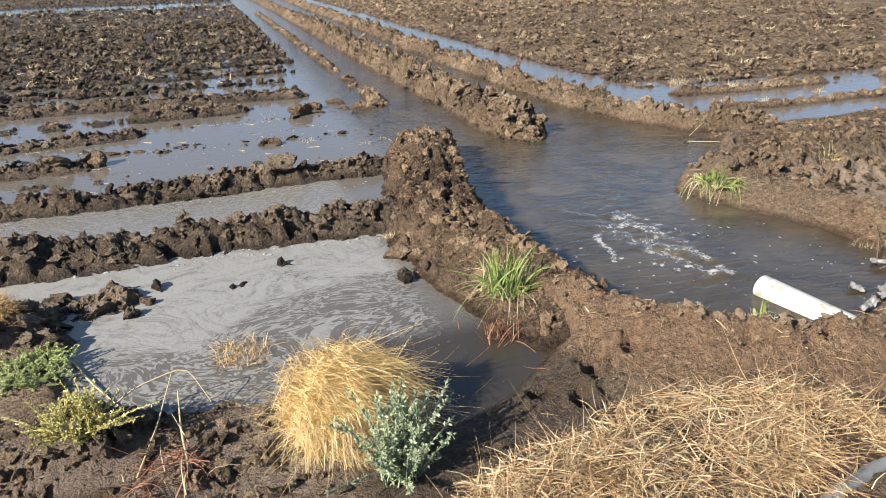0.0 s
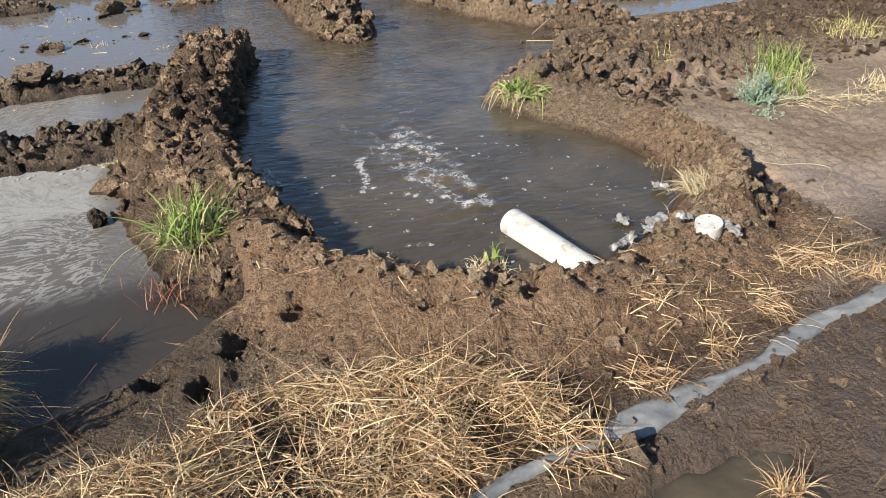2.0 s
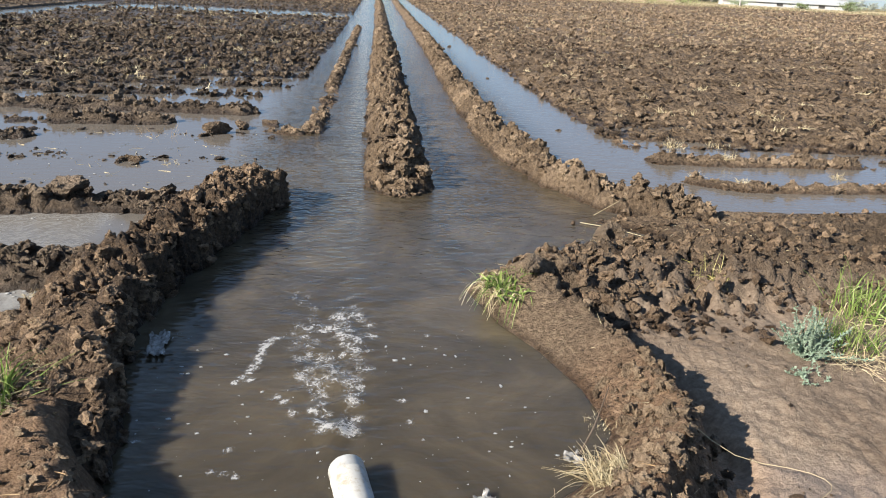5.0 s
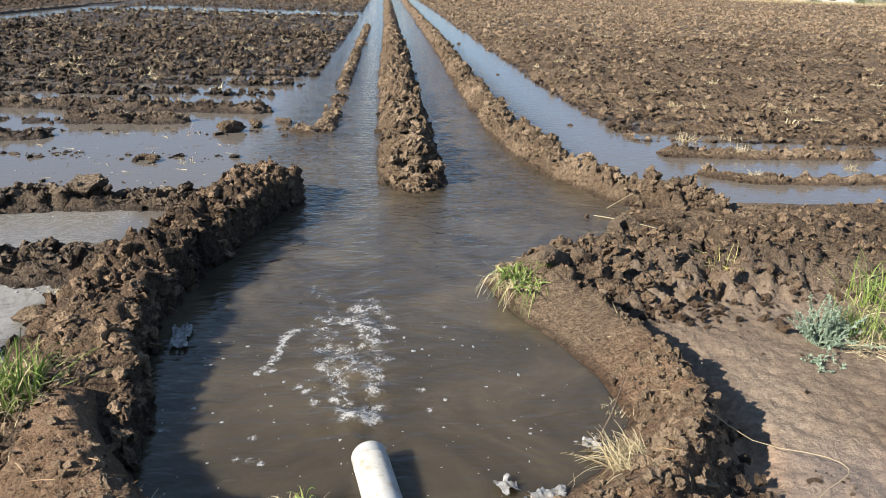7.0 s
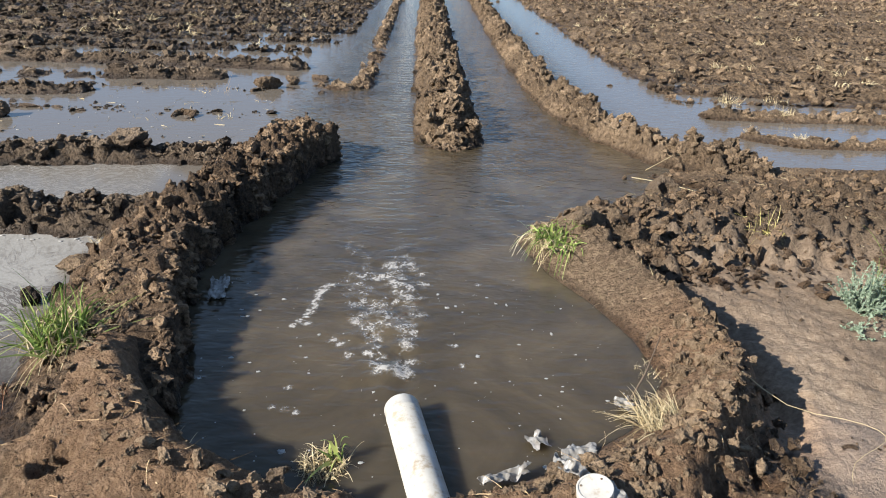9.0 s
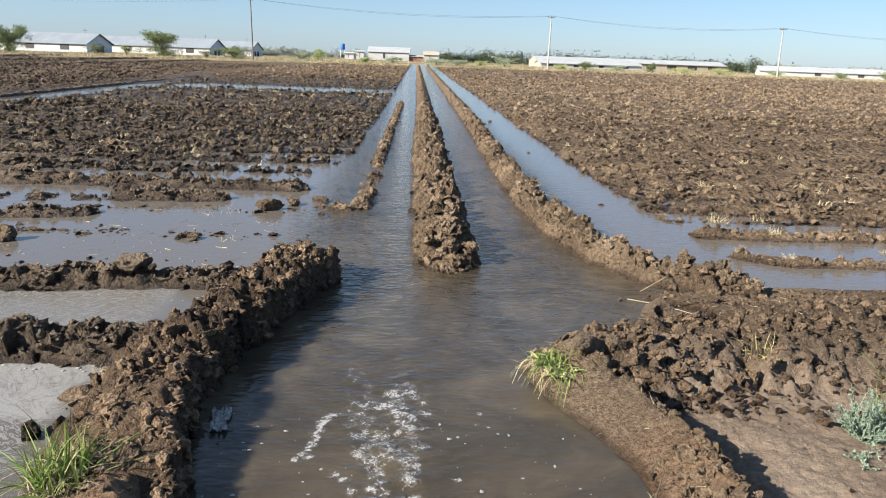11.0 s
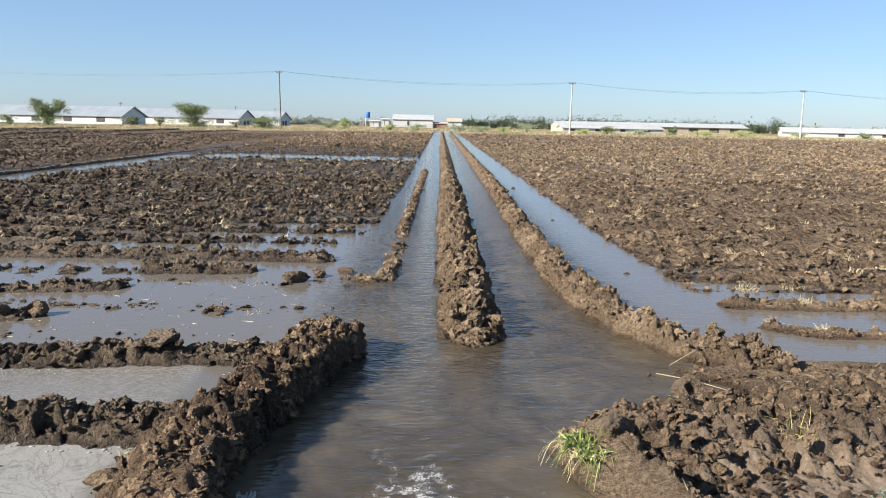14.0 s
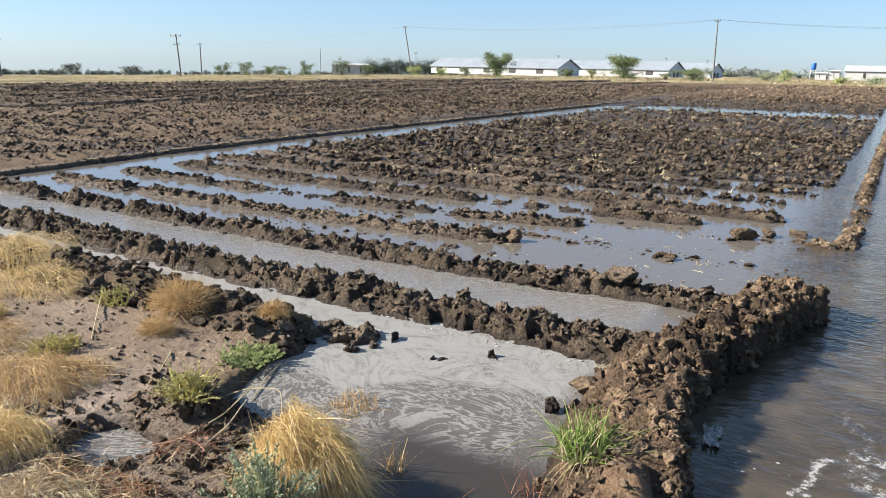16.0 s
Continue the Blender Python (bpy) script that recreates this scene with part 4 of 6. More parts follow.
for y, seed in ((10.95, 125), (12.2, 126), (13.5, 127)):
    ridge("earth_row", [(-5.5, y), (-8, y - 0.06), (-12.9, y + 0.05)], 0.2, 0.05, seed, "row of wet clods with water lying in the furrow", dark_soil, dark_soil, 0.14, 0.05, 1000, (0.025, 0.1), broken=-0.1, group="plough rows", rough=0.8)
ridge("earth_row", [(3.85, 7.25), (4.8, 7.2), (7, 7.3), (14, 7.4)], 0.17, 0.09, 113, "low row of clods between strips of blue water", soil, clod_soil, 0.12, 0.045, 800, (0.03, 0.12), broken=-0.05, group="plough rows", rough=0.8, pieces=60)
ridge("earth_row", [(3.95, 6.35), (4.5, 6.0), (5.6, 6.05), (9, 6.2)], 0.13, 0.06, 114, "thin muddy row barely out of the water", soil, clod_soil, 0.12, 0.045, 500, (0.025, 0.09), broken=-0.02, group="plough rows", rough=0.8, pieces=50)


# ---- clods strewn over the field ----
def strewn(name, seed, count, area, size, label, mat, detail=1, sink=0.14, skew=3.2):
    rng = np.random.default_rng(seed)
    x0, x1, y0, y1 = area
    x = rng.uniform(x0, x1, count)
    y = y0 + (y1 - y0) * rng.random(count) ** 1.35
    z = ground_at(x, y)
    s = size[0] + (size[1] - size[0]) * rng.random(count) ** skew
    ok = z > -0.03
    v, f = clods(rng, np.stack([x, y, z + s * sink], -1)[ok], s[ok], detail)
    tagged(new(name, raw_mesh(name, v, f, mat, False)), label, "clods", "", "stuff")


strewn("soil_clods", 201, 19000, (-12.7, -0.7, 9.3, 24), (0.035, 0.19), "brown clods turned up over the wet field", field_soil, 1, 0.14, 2.2)
strewn("soil_clods", 202, 19000, (3.6, 18, 7.9, 25), (0.03, 0.15), "brown clods strewn over the ploughed field", clod_soil, 1, 0.14, 2.2)
strewn("soil_clods", 203, 13000, (-12.9, -0.6, 22, 60), (0.06, 0.22), "distant brown clods of the ploughed field", field_soil, 0, 0.14, 2.2)
strewn("soil_clods", 204, 19000, (3.6, 36, 23, 64), (0.07, 0.24), "distant reddish clods of the ploughed field", clod_soil, 0, 0.14, 2.0)
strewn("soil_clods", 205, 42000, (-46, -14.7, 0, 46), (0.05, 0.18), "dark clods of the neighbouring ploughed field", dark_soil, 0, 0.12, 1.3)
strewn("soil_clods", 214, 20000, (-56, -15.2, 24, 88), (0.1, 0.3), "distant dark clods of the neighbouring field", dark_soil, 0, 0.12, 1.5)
strewn("soil_clods", 215, 15000, (-14, 75, 52, 116), (0.12, 0.36), "far brown clods towards the field's end", clod_soil, 0, 0.14, 2.0)
strewn("soil_clods", 206, 5200, (1.75, 6.5, 2.7, 4.9), (0.008, 0.07), "fresh brown crumbs heaped beside the channel", mound_soil, 2)
def clod_heap(name, seed, count, line, near, size, label, category, mat, crowd=1.0, dry_land=True):
    """Broken lumps heaped beside a line, each a piece of the heap."""
    rng = np.random.default_rng(seed)
    pts = np.array(line, float)
    run = np.r_[0, np.cumsum(np.hypot(*np.diff(pts, axis=0).T))]
    at = run[-1] * rng.random(count) ** crowd
    x = np.interp(at, run, pts[:, 0]) + near * rng.normal(0, 0.6, count)
    y = np.interp(at, run, pts[:, 1]) + near * rng.normal(0, 0.6, count)
    s = size[0] + (size[1] - size[0]) * rng.random(count) ** 1.8
    z = np.maximum(ground_at(x, y), -0.02) + 0.15 * s
    keep = outside(x, y, SHORE) > (0.03 if dry_land else -0.5)
    top = thing(name, *line[0], high(*line[0]), label, category)
    o = np.array([*line[0], high(*line[0])])
    clod_pieces(rng, np.stack([x, y, z], -1)[keep] - o, s[keep], mat, top)


clod_heap("earth_mound", 219, 330, [(1.75, 3.2), (2.3, 3.45), (3.0, 3.65), (4.4, 4.1)], 0.5, (0.03, 0.1), "mound of fresh damp brown clods beside the channel", "earth mound", mound_soil, 1.3)
clod_heap("earth_bank", 220, 230, BANK[:9], 0.14, (0.015, 0.06), "crumbling brown clods along the pool's trodden rim", "earth bank", clod_soil)
clod_heap("earth_bank", 221, 160, [(0.85, 0.72), (1.2, 0.85), (1.6, 1.0), (1.85, 1.4), (1.95, 2.0)], 0.13, (0.02, 0.08), "reddish-brown clods of the broken bank round the pipe cap", "earth bank", clod_soil)
clod_heap("clod_heap", 223, 170, [(-4.4, 2.42), (-3.74, 2.5), (-3.36, 2.58), (-3.0, 2.64), (-2.8, 2.66)], 0.14, (0.04, 0.16), "black wet clods heaped along the scummed water", "clods", dark_soil, dry_land=False)
clod_heap("clod_heap", 224, 60, [(-3.3, 1.05), (-3.0, 0.95)], 0.2, (0.03, 0.13), "dark wet clods under the yellow weed", "clods", dark_soil)
clod_heap("clod_heap", 222, 90, [(2.05, 0.9), (2.12, 1.6), (2.0, 2.3), (1.9, 2.8)], 0.1, (0.02, 0.08), "brown clods fallen into the gutter behind the bank", "clods", clod_soil)
strewn("soil_clods", 207, 1100, (-0.9, 2.1, 0.35, 1.1), (0.006, 0.04), "crumbs of earth on the trodden bank", clod_soil, 2, 0.0)
strewn("soil_clods", 208, 1100, (0.7, 2.3, 0.35, 2.9), (0.005, 0.04), "crumbs of earth along the pool's edge", clod_soil, 2, 0.0)
strewn("soil_clods", 209, 1300, (-9.0, -3.3, 2.0, 2.75), (0.03, 0.13), "black wet clods along the scummed water", dark_soil, 2)
strewn("soil_clods", 210, 500, (-3.6, -2.2, 0.3, 1.25), (0.01, 0.07), "wet clods at the water's edge", clod_soil, 2)
strewn("soil_clods", 211, 900, (-0.8, 1.6, -0.4, 0.35), (0.012, 0.05), "small crumbs of damp earth", clod_soil, 2)
strewn("soil_clods", 212, 2200, (-7.5, -3.4, -0.6, 2.2), (0.008, 0.06), "small crumbs and lumps on bare earth", clod_soil, 1)
strewn("soil_clods", 213, 1800, (1.8, 4.2, 0.6, 3.1), (0.006, 0.04), "small crumbs strewn over the track", clod_soil, 1, 0.1)
strewn("soil_clods", 216, 700, (1.75, 2.4, 0.35, 3.3), (0.008, 0.06), "loose clods in the gutter behind the bank", clod_soil, 2, 0.02)
strewn("soil_clods", 217, 800, (-4.0, -2.4, 0.1, 1.3), (0.008, 0.07), "wet clods round the scummed puddle", clod_soil, 2)
strewn("soil_clods", 218, 2600, (-1.0, 2.1, -0.1, 1.3), (0.005, 0.03), "fine crumbs of earth over the bank", clod_soil, 1)


# ---- pipe, cap, hose and litter ----
def ringed(radii_z, sides=40):
    """A turned shape: pairs of radius and height, round the z axis."""
    k = np.linspace(0, 2 * np.pi, sides, endpoint=False)
    v = np.stack([np.stack([r * np.cos(k), r * np.sin(k), np.full(sides, z)], -1) for r, z in radii_z])
    return v.reshape(-1, 3), grid_faces(len(radii_z), sides, True)


def outfall_pipe(tip, root):
    a, b = Vector(tip), Vector(root)
    top = tagged(new("outfall_pipe"), "white plastic pipe pouring water into the pool", "pipe")
    top.matrix_basis = Matrix.Translation(a) @ (a - b).to_track_quat("Z", "Y").to_matrix().to_4x4()
    n = (a - b).length
    r = 0.074
    v, f = ringed([(r - 0.009, -n), (r - 0.009, -0.004), (r - 0.006, 0), (r - 0.002, 0), (r, -0.004), (r, -0.06), (r + 0.0012, -0.062), (r + 0.0012, -0.066), (r, -0.068), (r, -0.3), (r, -n)])
    hang("pipe_wall", raw_mesh("pipe_wall", v, f, pvc), top)
    v, f = ringed([(0.0005, -0.03), (r - 0.012, -0.03), (r - 0.010, -0.05)])
    hang("water_core", raw_mesh("water_core", v, f, water_mat), top, "brown water filling the pipe's mouth")


outfall_pipe((0.543, 1.37, 0.035), (0.72, 0.56, -0.01))

cap = tagged(new("pipe_cap"), "white plastic pipe cap lying on the muddy bank", "pipe cap")
cap.matrix_basis = pose(1.195, 0.69, high(1.195, 0.69) + 0.026, 4, -10, 10) @ Matrix.Scale(0.74, 4)
v, f = ringed([(0.0005, 0.0305), (0.069, 0.0305), (0.0715, 0.031), (0.0725, 0.0335), (0.074, 0.0345), (0.0805, 0.0345), (0.0825, 0.0338), (0.083, 0.032), (0.083, 0.026), (0.083, -0.04), (0.083, -0.0445), (0.082, -0.046), (0.077, -0.047), (0.0755, -0.045), (0.075, -0.04), (0.075, 0.02), (0.001, 0.022)])
shell = hang("shell", raw_mesh("shell", v, f, pvc), cap)
for k in (0.7, 2.6, 4.4):
    v, f = ringed([(0.0005, 0.0335), (0.005, 0.033), (0.006, 0.0305)], 10)
    v = v + np.array([0.062 * math.cos(k), 0.062 * math.sin(k), 0])
    hang("mould_mark", raw_mesh("mould_mark", v, f, bark_mat), shell)


def crumpled(name, x, y, z, w, h, seed, label, mat, turn=0.0, fold=0.035):
    """A rag of thin film, folded over itself and creased, with a ragged edge."""
    n, m = 44, 34
    a, b = np.meshgrid(np.linspace(-1, 1, n), np.linspace(-1, 1, m), indexing="ij")
    r = 0.55 + 0.9 * (0.5 + smooth_noise(np.cos(np.arctan2(b, a)) * 1.0 + seed, np.sin(np.arctan2(b, a)), 0.45, seed + 7))
    px, py = a * w / 2 * r, b * h / 2 * r
    px = px + 0.25 * w * smooth_noise(a, b, 0.8, seed + 21)
    py = py + 0.45 * h * smooth_noise(a, b, 0.8, seed + 22)
    crease = 1 - np.abs(smooth_noise(px, py, 0.045, seed, 2)) * 5
    zz = fold * (0.55 * crease + 1.3 * smooth_noise(px, py, 0.09, seed + 3) + 0.5 * np.abs(smooth_noise(px, py, 0.02, seed + 4, 1)))
    f = grid_faces(n, m)
    v = np.stack([px, py, zz], -1).reshape(-1, 3)
    torn = smooth_noise(v[:, 0], v[:, 1], 0.05, seed + 31)[f].mean(1) < 0.4
    v[:, 2] -= v[:, 2].min() - 0.001
    ob = tagged(new(name, raw_mesh(name, v, f[torn], mat)), label, "plastic scrap")
    ob.matrix_basis = pose(x, y, z, 0, 0, turn)
    sol = ob.modifiers.new("thickness", "SOLIDIFY")
    sol.thickness = 0.0012
    return ob


crumpled("plastic_scrap", 1.24, 1.10, 0.0, 0.14, 0.09, 3, "crumpled whitish plastic film floating at the bank", film_mat, 12, 0.022)
crumpled("plastic_scrap", 1.09, 1.19, 0.0, 0.07, 0.09, 5, "small white scrap of plastic in the water", film_mat, 30, 0.03)
crumpled("plastic_scrap", 1.15, 1.05, 0.0, 0.10, 0.05, 6, "creased plastic film afloat beside the bank", film_mat, 60, 0.025)
crumpled("plastic_scrap", 0.93, 0.95, 0.01, 0.19, 0.045, 9, "muddy strip of plastic along the bank", film_mat, 25, 0.03)
crumpled("plastic_scrap", 1.15, 0.78, high(1.15, 0.78), 0.09, 0.06, 11, "torn plastic strip beside the pipe cap", film_mat, -40, 0.04)
crumpled("plastic_scrap", 1.27, 0.66, high(1.27, 0.66), 0.05, 0.14, 13, "torn plastic strip hanging down the bank", film_mat, 20, 0.03)
crumpled("plastic_scrap", 1.5, 1.42, 0.0, 0.07, 0.10, 15, "grey shred of plastic film in the pool", film_mat, 10, 0.04)
crumpled("plastic_scrap", -0.5, 2.5, 0.0, 0.09, 0.26, 17, "thin grey plastic film stranded at the bund's foot", film_mat, 8, 0.02)


def flat_hose(points, half, label):
    """A flattened plastic hose, sagging and wrinkled, half sunk in the mud."""
    pts = np.array(points, float)
    run = np.r_[0, np.cumsum(np.hypot(*np.diff(pts, axis=0).T))]
    s = np.arange(0, run[-1], 0.012)
    cx, cy = np.interp(s, run, pts[:, 0]), np.interp(s, run, pts[:, 1])
    ker = np.ones(15) / 15
    cx, cy = (np.convolve(np.pad(q, 7, "edge"), ker, "valid") for q in (cx, cy))
    tx, ty = np.gradient(cx), np.gradient(cy)
    tl = np.hypot(tx, ty)
    a = np.linspace(-1, 1, 15)
    wide = half * (1 + 0.5 * smooth_noise(s, s * 0, 0.35, 3, 2)) * np.interp(cx, (-0.5, 0.02, 0.12, 0.26, 0.5, 0.62, 0.72, 0.9, 1.05), (0.9, 0.7, 0.45, 1.55, 1.5, 1.0, 0.45, 0.6, 1.1))
    X, Y = cx[:, None] - ty[:, None] / tl[:, None] * a * wide[:, None], cy[:, None] + tx[:, None] / tl[:, None] * a * wide[:, None]
    base = ground_at(cx, cy)
    base = np.convolve(np.pad(base, 25, "edge"), np.ones(51) / 51, "valid")
    plump = 0.024 + 0.04 * smooth_noise(s, s * 0, 0.4, 7, 2)
    Zh = base[:, None] - 0.006 + 0.014 * smooth_noise(s, s * 0, 0.3, 8, 2)[:, None] + plump[:, None] * np.sqrt(np.maximum(0, 1 - a ** 2)) + 0.012 * smooth_noise(X * 1.0, Y * 3, 0.05, 9, 2) - 0.03 * (np.abs(a) > 0.99)
    top = thing("flat_hose", cx[0], cy[0], 0, label, "hose")
    skin = hang("hose_skin", raw_mesh("hose_skin", np.stack([X - cx[0], Y - cy[0], Zh], -1), grid_faces(len(s), len(a)), hose_mat), top)
    i = int(len(s) * 0.75)
    for k, turn in ((i, 0.2), (i + 4, -0.25)):
        p = np.stack([X[k - 2:k + 1].mean(0) - cx[0], Y[k - 2:k + 1].mean(0) - cy[0] + turn * 0.02 * a, Zh[k] + 0.004], -1)
        v, f = tube(p, 0.004, 6)
        hang("tie", raw_mesh("tie", v, f, post_mat), skin, "dark cord tied round the hose")


flat_hose([(-3.4, -1.7), (-2.4, -1.15), (-1.6, -0.75), (-0.9, -0.42), (-0.5, -0.25), (-0.21, -0.17), (0.05, -0.14), (0.33, -0.09), (0.6, -0.04), (0.93, -0.01), (1.32, 0.13), (1.68, 0.15), (2.6, 0.45)], 0.042, "grey flattened plastic hose half buried in mud")


def boulder(name, x, y, size, seed, label, mat, sink=0.25, lift=0.0, category="clod", group="lone clods"):
    """One lump of hard earth with chipped faces."""
    rng = np.random.default_rng(seed)
    bm = bmesh.new()
    bmesh.ops.create_icosphere(bm, subdivisions=4, radius=1)
    cuts = rng.normal(size=(9, 3))
    cuts /= np.linalg.norm(cuts, axis=1)[:, None]
    reach = rng.uniform(0.4, 0.8, 9)
    for q in bm.verts:
        p = np.array(q.co)
        over = np.maximum(0, cuts @ p - reach)
        p = p - (cuts * over[:, None] * 0.9).sum(0)
        p = p * (1 + 0.16 * noise.noise(Vector(p * 2.3) + Vector((seed, 0, 0))) + 0.13 * noise.noise(Vector(p * 6) + Vector((0, seed, 0))) + 0.07 * noise.noise(Vector(p * 15)))
        q.co = (p[0] * size[0] / 2, p[1] * size[1] / 2, p[2] * size[2] * 0.62)
    me = bpy.data.meshes.new(name)
    bm.to_mesh(me)
    bm.free()
    me.materials.append(mat)
    ob = tagged(new(name, me), label, category, group)
    z = max(high(x, y), -0.03)
    ob.matrix_basis = pose(x, y, z + lift + size[2] * (0.55 - sink), 0, 0, 40 * seed)
    return ob


boulder("earth_clod", -1.88, 5.05, (0.44, 0.34, 0.24), 3, "large smooth pale-brown clod lying in the row", rock_mat, lift=0.06)
boulder("earth_clod", -1.28, 8.15, (0.42, 0.36, 0.2), 5, "big dark clod standing out of flood water", soil)
boulder("earth_clod", -1.08, 8.5, (0.3, 0.26, 0.14), 7, "brown clod in shallow water", soil)
boulder("earth_clod", -1.87, 6.52, (0.26, 0.24, 0.13), 9, "wet brown clod rising from flood water", soil)
boulder("earth_clod", -1.8, 6.68, (0.12, 0.1, 0.07), 10, "small dark clod in flood water", soil)
boulder("earth_clod", -4.05, 6.2, (0.36, 0.3, 0.2), 11, "pale-brown clod at the row's end", rock_mat, lift=0.05)
boulder("earth_clod", -3.72, 6.32, (0.3, 0.28, 0.18), 13, "dark round clod at the row's end", soil, lift=0.03)
boulder("earth_clod", -2.12, 2.86, (0.2, 0.14, 0.1), 15, "dark clod ringed with scum", dark_soil)
boulder("earth_clod", -1.43, 2.3, (0.13, 0.12, 0.13), 17, "black wet clod standing in scummed water", dark_soil)
boulder("earth_clod", -2.42, 2.62, (0.09, 0.06, 0.06), 19, "small grey lump in scummed water", dark_soil)
boulder("earth_clod", -2.5, 2.6, (0.08, 0.06, 0.06), 20, "small grey lump in scummed water", dark_soil)
boulder("earth_clod", -2.95, 2.75, (0.16, 0.12, 0.1), 21, "dark lump at the scum's edge", dark_soil)
boulder("earth_clod", -3.15, 2.7, (0.22, 0.16, 0.12), 22, "dark lump at the scum's edge", dark_soil)
boulder("earth_clod", -1.33, 2.72, (0.3, 0.2, 0.13), 23, "muddy clod against the bund's foot", soil)
boulder("earth_clod", -1.32, 3.05, (0.16, 0.13, 0.11), 24, "dark clod in the scummed water", dark_soil)
boulder("earth_clod", -0.45, 8.3, (0.5, 0.24, 0.13), 25, "low clod awash in the channel", soil)
boulder("earth_clod", -0.72, 8.75, (0.4, 0.22, 0.13), 26, "low clod awash in the flood", soil)
boulder("earth_clod", -3.6, 6.75, (0.34, 0.16, 0.07), 27, "flat clod barely above water", soil)
boulder("earth_clod", -3.0, 6.62, (0.24, 0.12, 0.06), 28, "flat clod barely above water", soil)
boulder("earth_clod", 3.35, 5.15, (0.26, 0.2, 0.26), 29, "square pale-brown clod on the ridge's bend", rock_mat, lift=0.12)
boulder("earth_clod", 2.47, 4.1, (0.26, 0.2, 0.2), 31, "brown clod at the mound's edge", rock_mat, sink=0.15)
boulder("earth_clod", 1.62, 3.12, (0.2, 0.17, 0.1), 33, "pale clod on the bank", rock_mat)
boulder("earth_clod", 2.34, 4.75, (0.09, 0.07, 0.07), 35, "small clod in the channel", soil)
boulder("earth_clod", 0.16, 0.74, (0.1, 0.07, 0.07), 37, "reddish lump on the bank's brink", rock_mat)
boulder("earth_clod", 0.18, -0.24, (0.12, 0.1, 0.1), 39, "brown lump beside the hose", rock_mat, sink=0.15)
for k in range(8):
    rr = random.Random(700 + k)
    boulder("earth_clod", 3.55 + rr.uniform(-0.5, 0.5) - 0.02 * k, 9 + k * 1.9, (rr.uniform(0.08, 0.2), rr.uniform(0.08, 0.16), rr.uniform(0.06, 0.1)), 60 + k, "brown clod fallen into the furrow's water", soil, group="clods in the furrow")


def floating_foam():
    """White water thrown up by the jet: a thin lace of froth on the swell, and loose bubbles."""
    xs, ys = np.arange(-0.7, 1.5, 0.02), np.arange(1.1, 4.2, 0.02)
    X, Y = np.meshgrid(xs, ys)
    F = np.zeros_like(X)

    def dab(x, y, r, k):
        np.maximum(F, k * np.exp(-((X - x) ** 2 + (Y - y) ** 2) / (r * r)), out=F)

    rng = np.random.default_rng(78)
    for _ in range(170):  # the churned wake, split in two arms and fading down the channel
        a = rng.random() ** 1.3
        arm = rng.choice((-1, 1)) * (0.06 + 0.13 * min(1, 2.2 * a)) * rng.uniform(0.35, 1.15)
        dab(0.49 - 0.16 * a + arm, 1.66 + 1.75 * a, rng.uniform(0.02, 0.055), (1.0 - 0.5 * a) * rng.uniform(0.55, 1.1))
    for _ in range(80):
        a = rng.random()
        dab(0.46 + 0.09 * rng.normal(), 2.0 + 0.9 * a, rng.uniform(0.02, 0.06), rng.uniform(0.6, 1.0))
    for k in np.linspace(0, 1, 16):  # a drifting raft of bubbles
        dab(0.02 + 0.07 * k + 0.012 * rng.normal(), 2.2 + 0.38 * k, 0.018 + 0.02 * rng.random() * (0.4 + k), 1.15)
    for x, y in ((0.19, 1.97), (0.23, 1.93), (0.28, 1.83), (0.0, 2.16), (0.04, 2.13), (-0.03, 2.1)):
        dab(x, y, 0.03, 1.1)
    for x, y in ((0.82, 1.75), (0.95, 2.62), (0.79, 1.93), (0.04, 1.55), (0.05, 1.39), (0.1, 1.37), (0.0, 1.4), (-0.36, 1.62)):
        dab(x, y, 0.024, 1.05)
    F = np.maximum(F, 0.12)
    f = grid_faces(len(ys), len(xs))
    keep = (F.ravel()[f].max(1) > 0.16) & (outside(X.ravel()[f].mean(1), Y.ravel()[f].mean(1), SHORE) < -0.05)
    me = raw_mesh("water_froth", np.stack([X, Y, stir(X, Y) + 0.003], -1), f[keep], froth_mat)
    me.attributes.new("froth", "FLOAT", "POINT").data.foreach_set("value", F.astype(np.float32).ravel())
    tagged(new("water_froth", me), "lace of white froth churned up before the pipe's mouth", "foam", "", "stuff")
    rng = np.random.default_rng(77)
    n = 210
    spots = np.stack([rng.uniform(-0.55, 1.55, n), rng.uniform(0.95, 2.7, n), 0.0015 + 0.008 * rng.random(n) ** 3], -1)
    spots = spots[outside(spots[:, 0], spots[:, 1], SHORE) < -0.03]
    n = len(spots)
    v, f = BALLS[2]
    shape = v[None] * (1 + rng.uniform(-0.4, 0.4, (n, len(v), 1))) * np.stack([rng.uniform(0.6, 1.9, n), rng.uniform(0.6, 1.6, n), np.full(n, 0.12)], -1)[:, None]
    p = shape * spots[:, 2][:, None, None] + np.stack([spots[:, 0], spots[:, 1], stir(spots[:, 0], spots[:, 1]) + 0.0005], -1)[:, None]
    tagged(new("foam_flecks", raw_mesh("foam_flecks", p.reshape(-1, 3), (np.arange(n)[:, None, None] * len(v) + f).reshape(-1, 3), foam_mat)), "small white flecks of foam afloat on the pool", "foam", "", "stuff")


floating_foam()


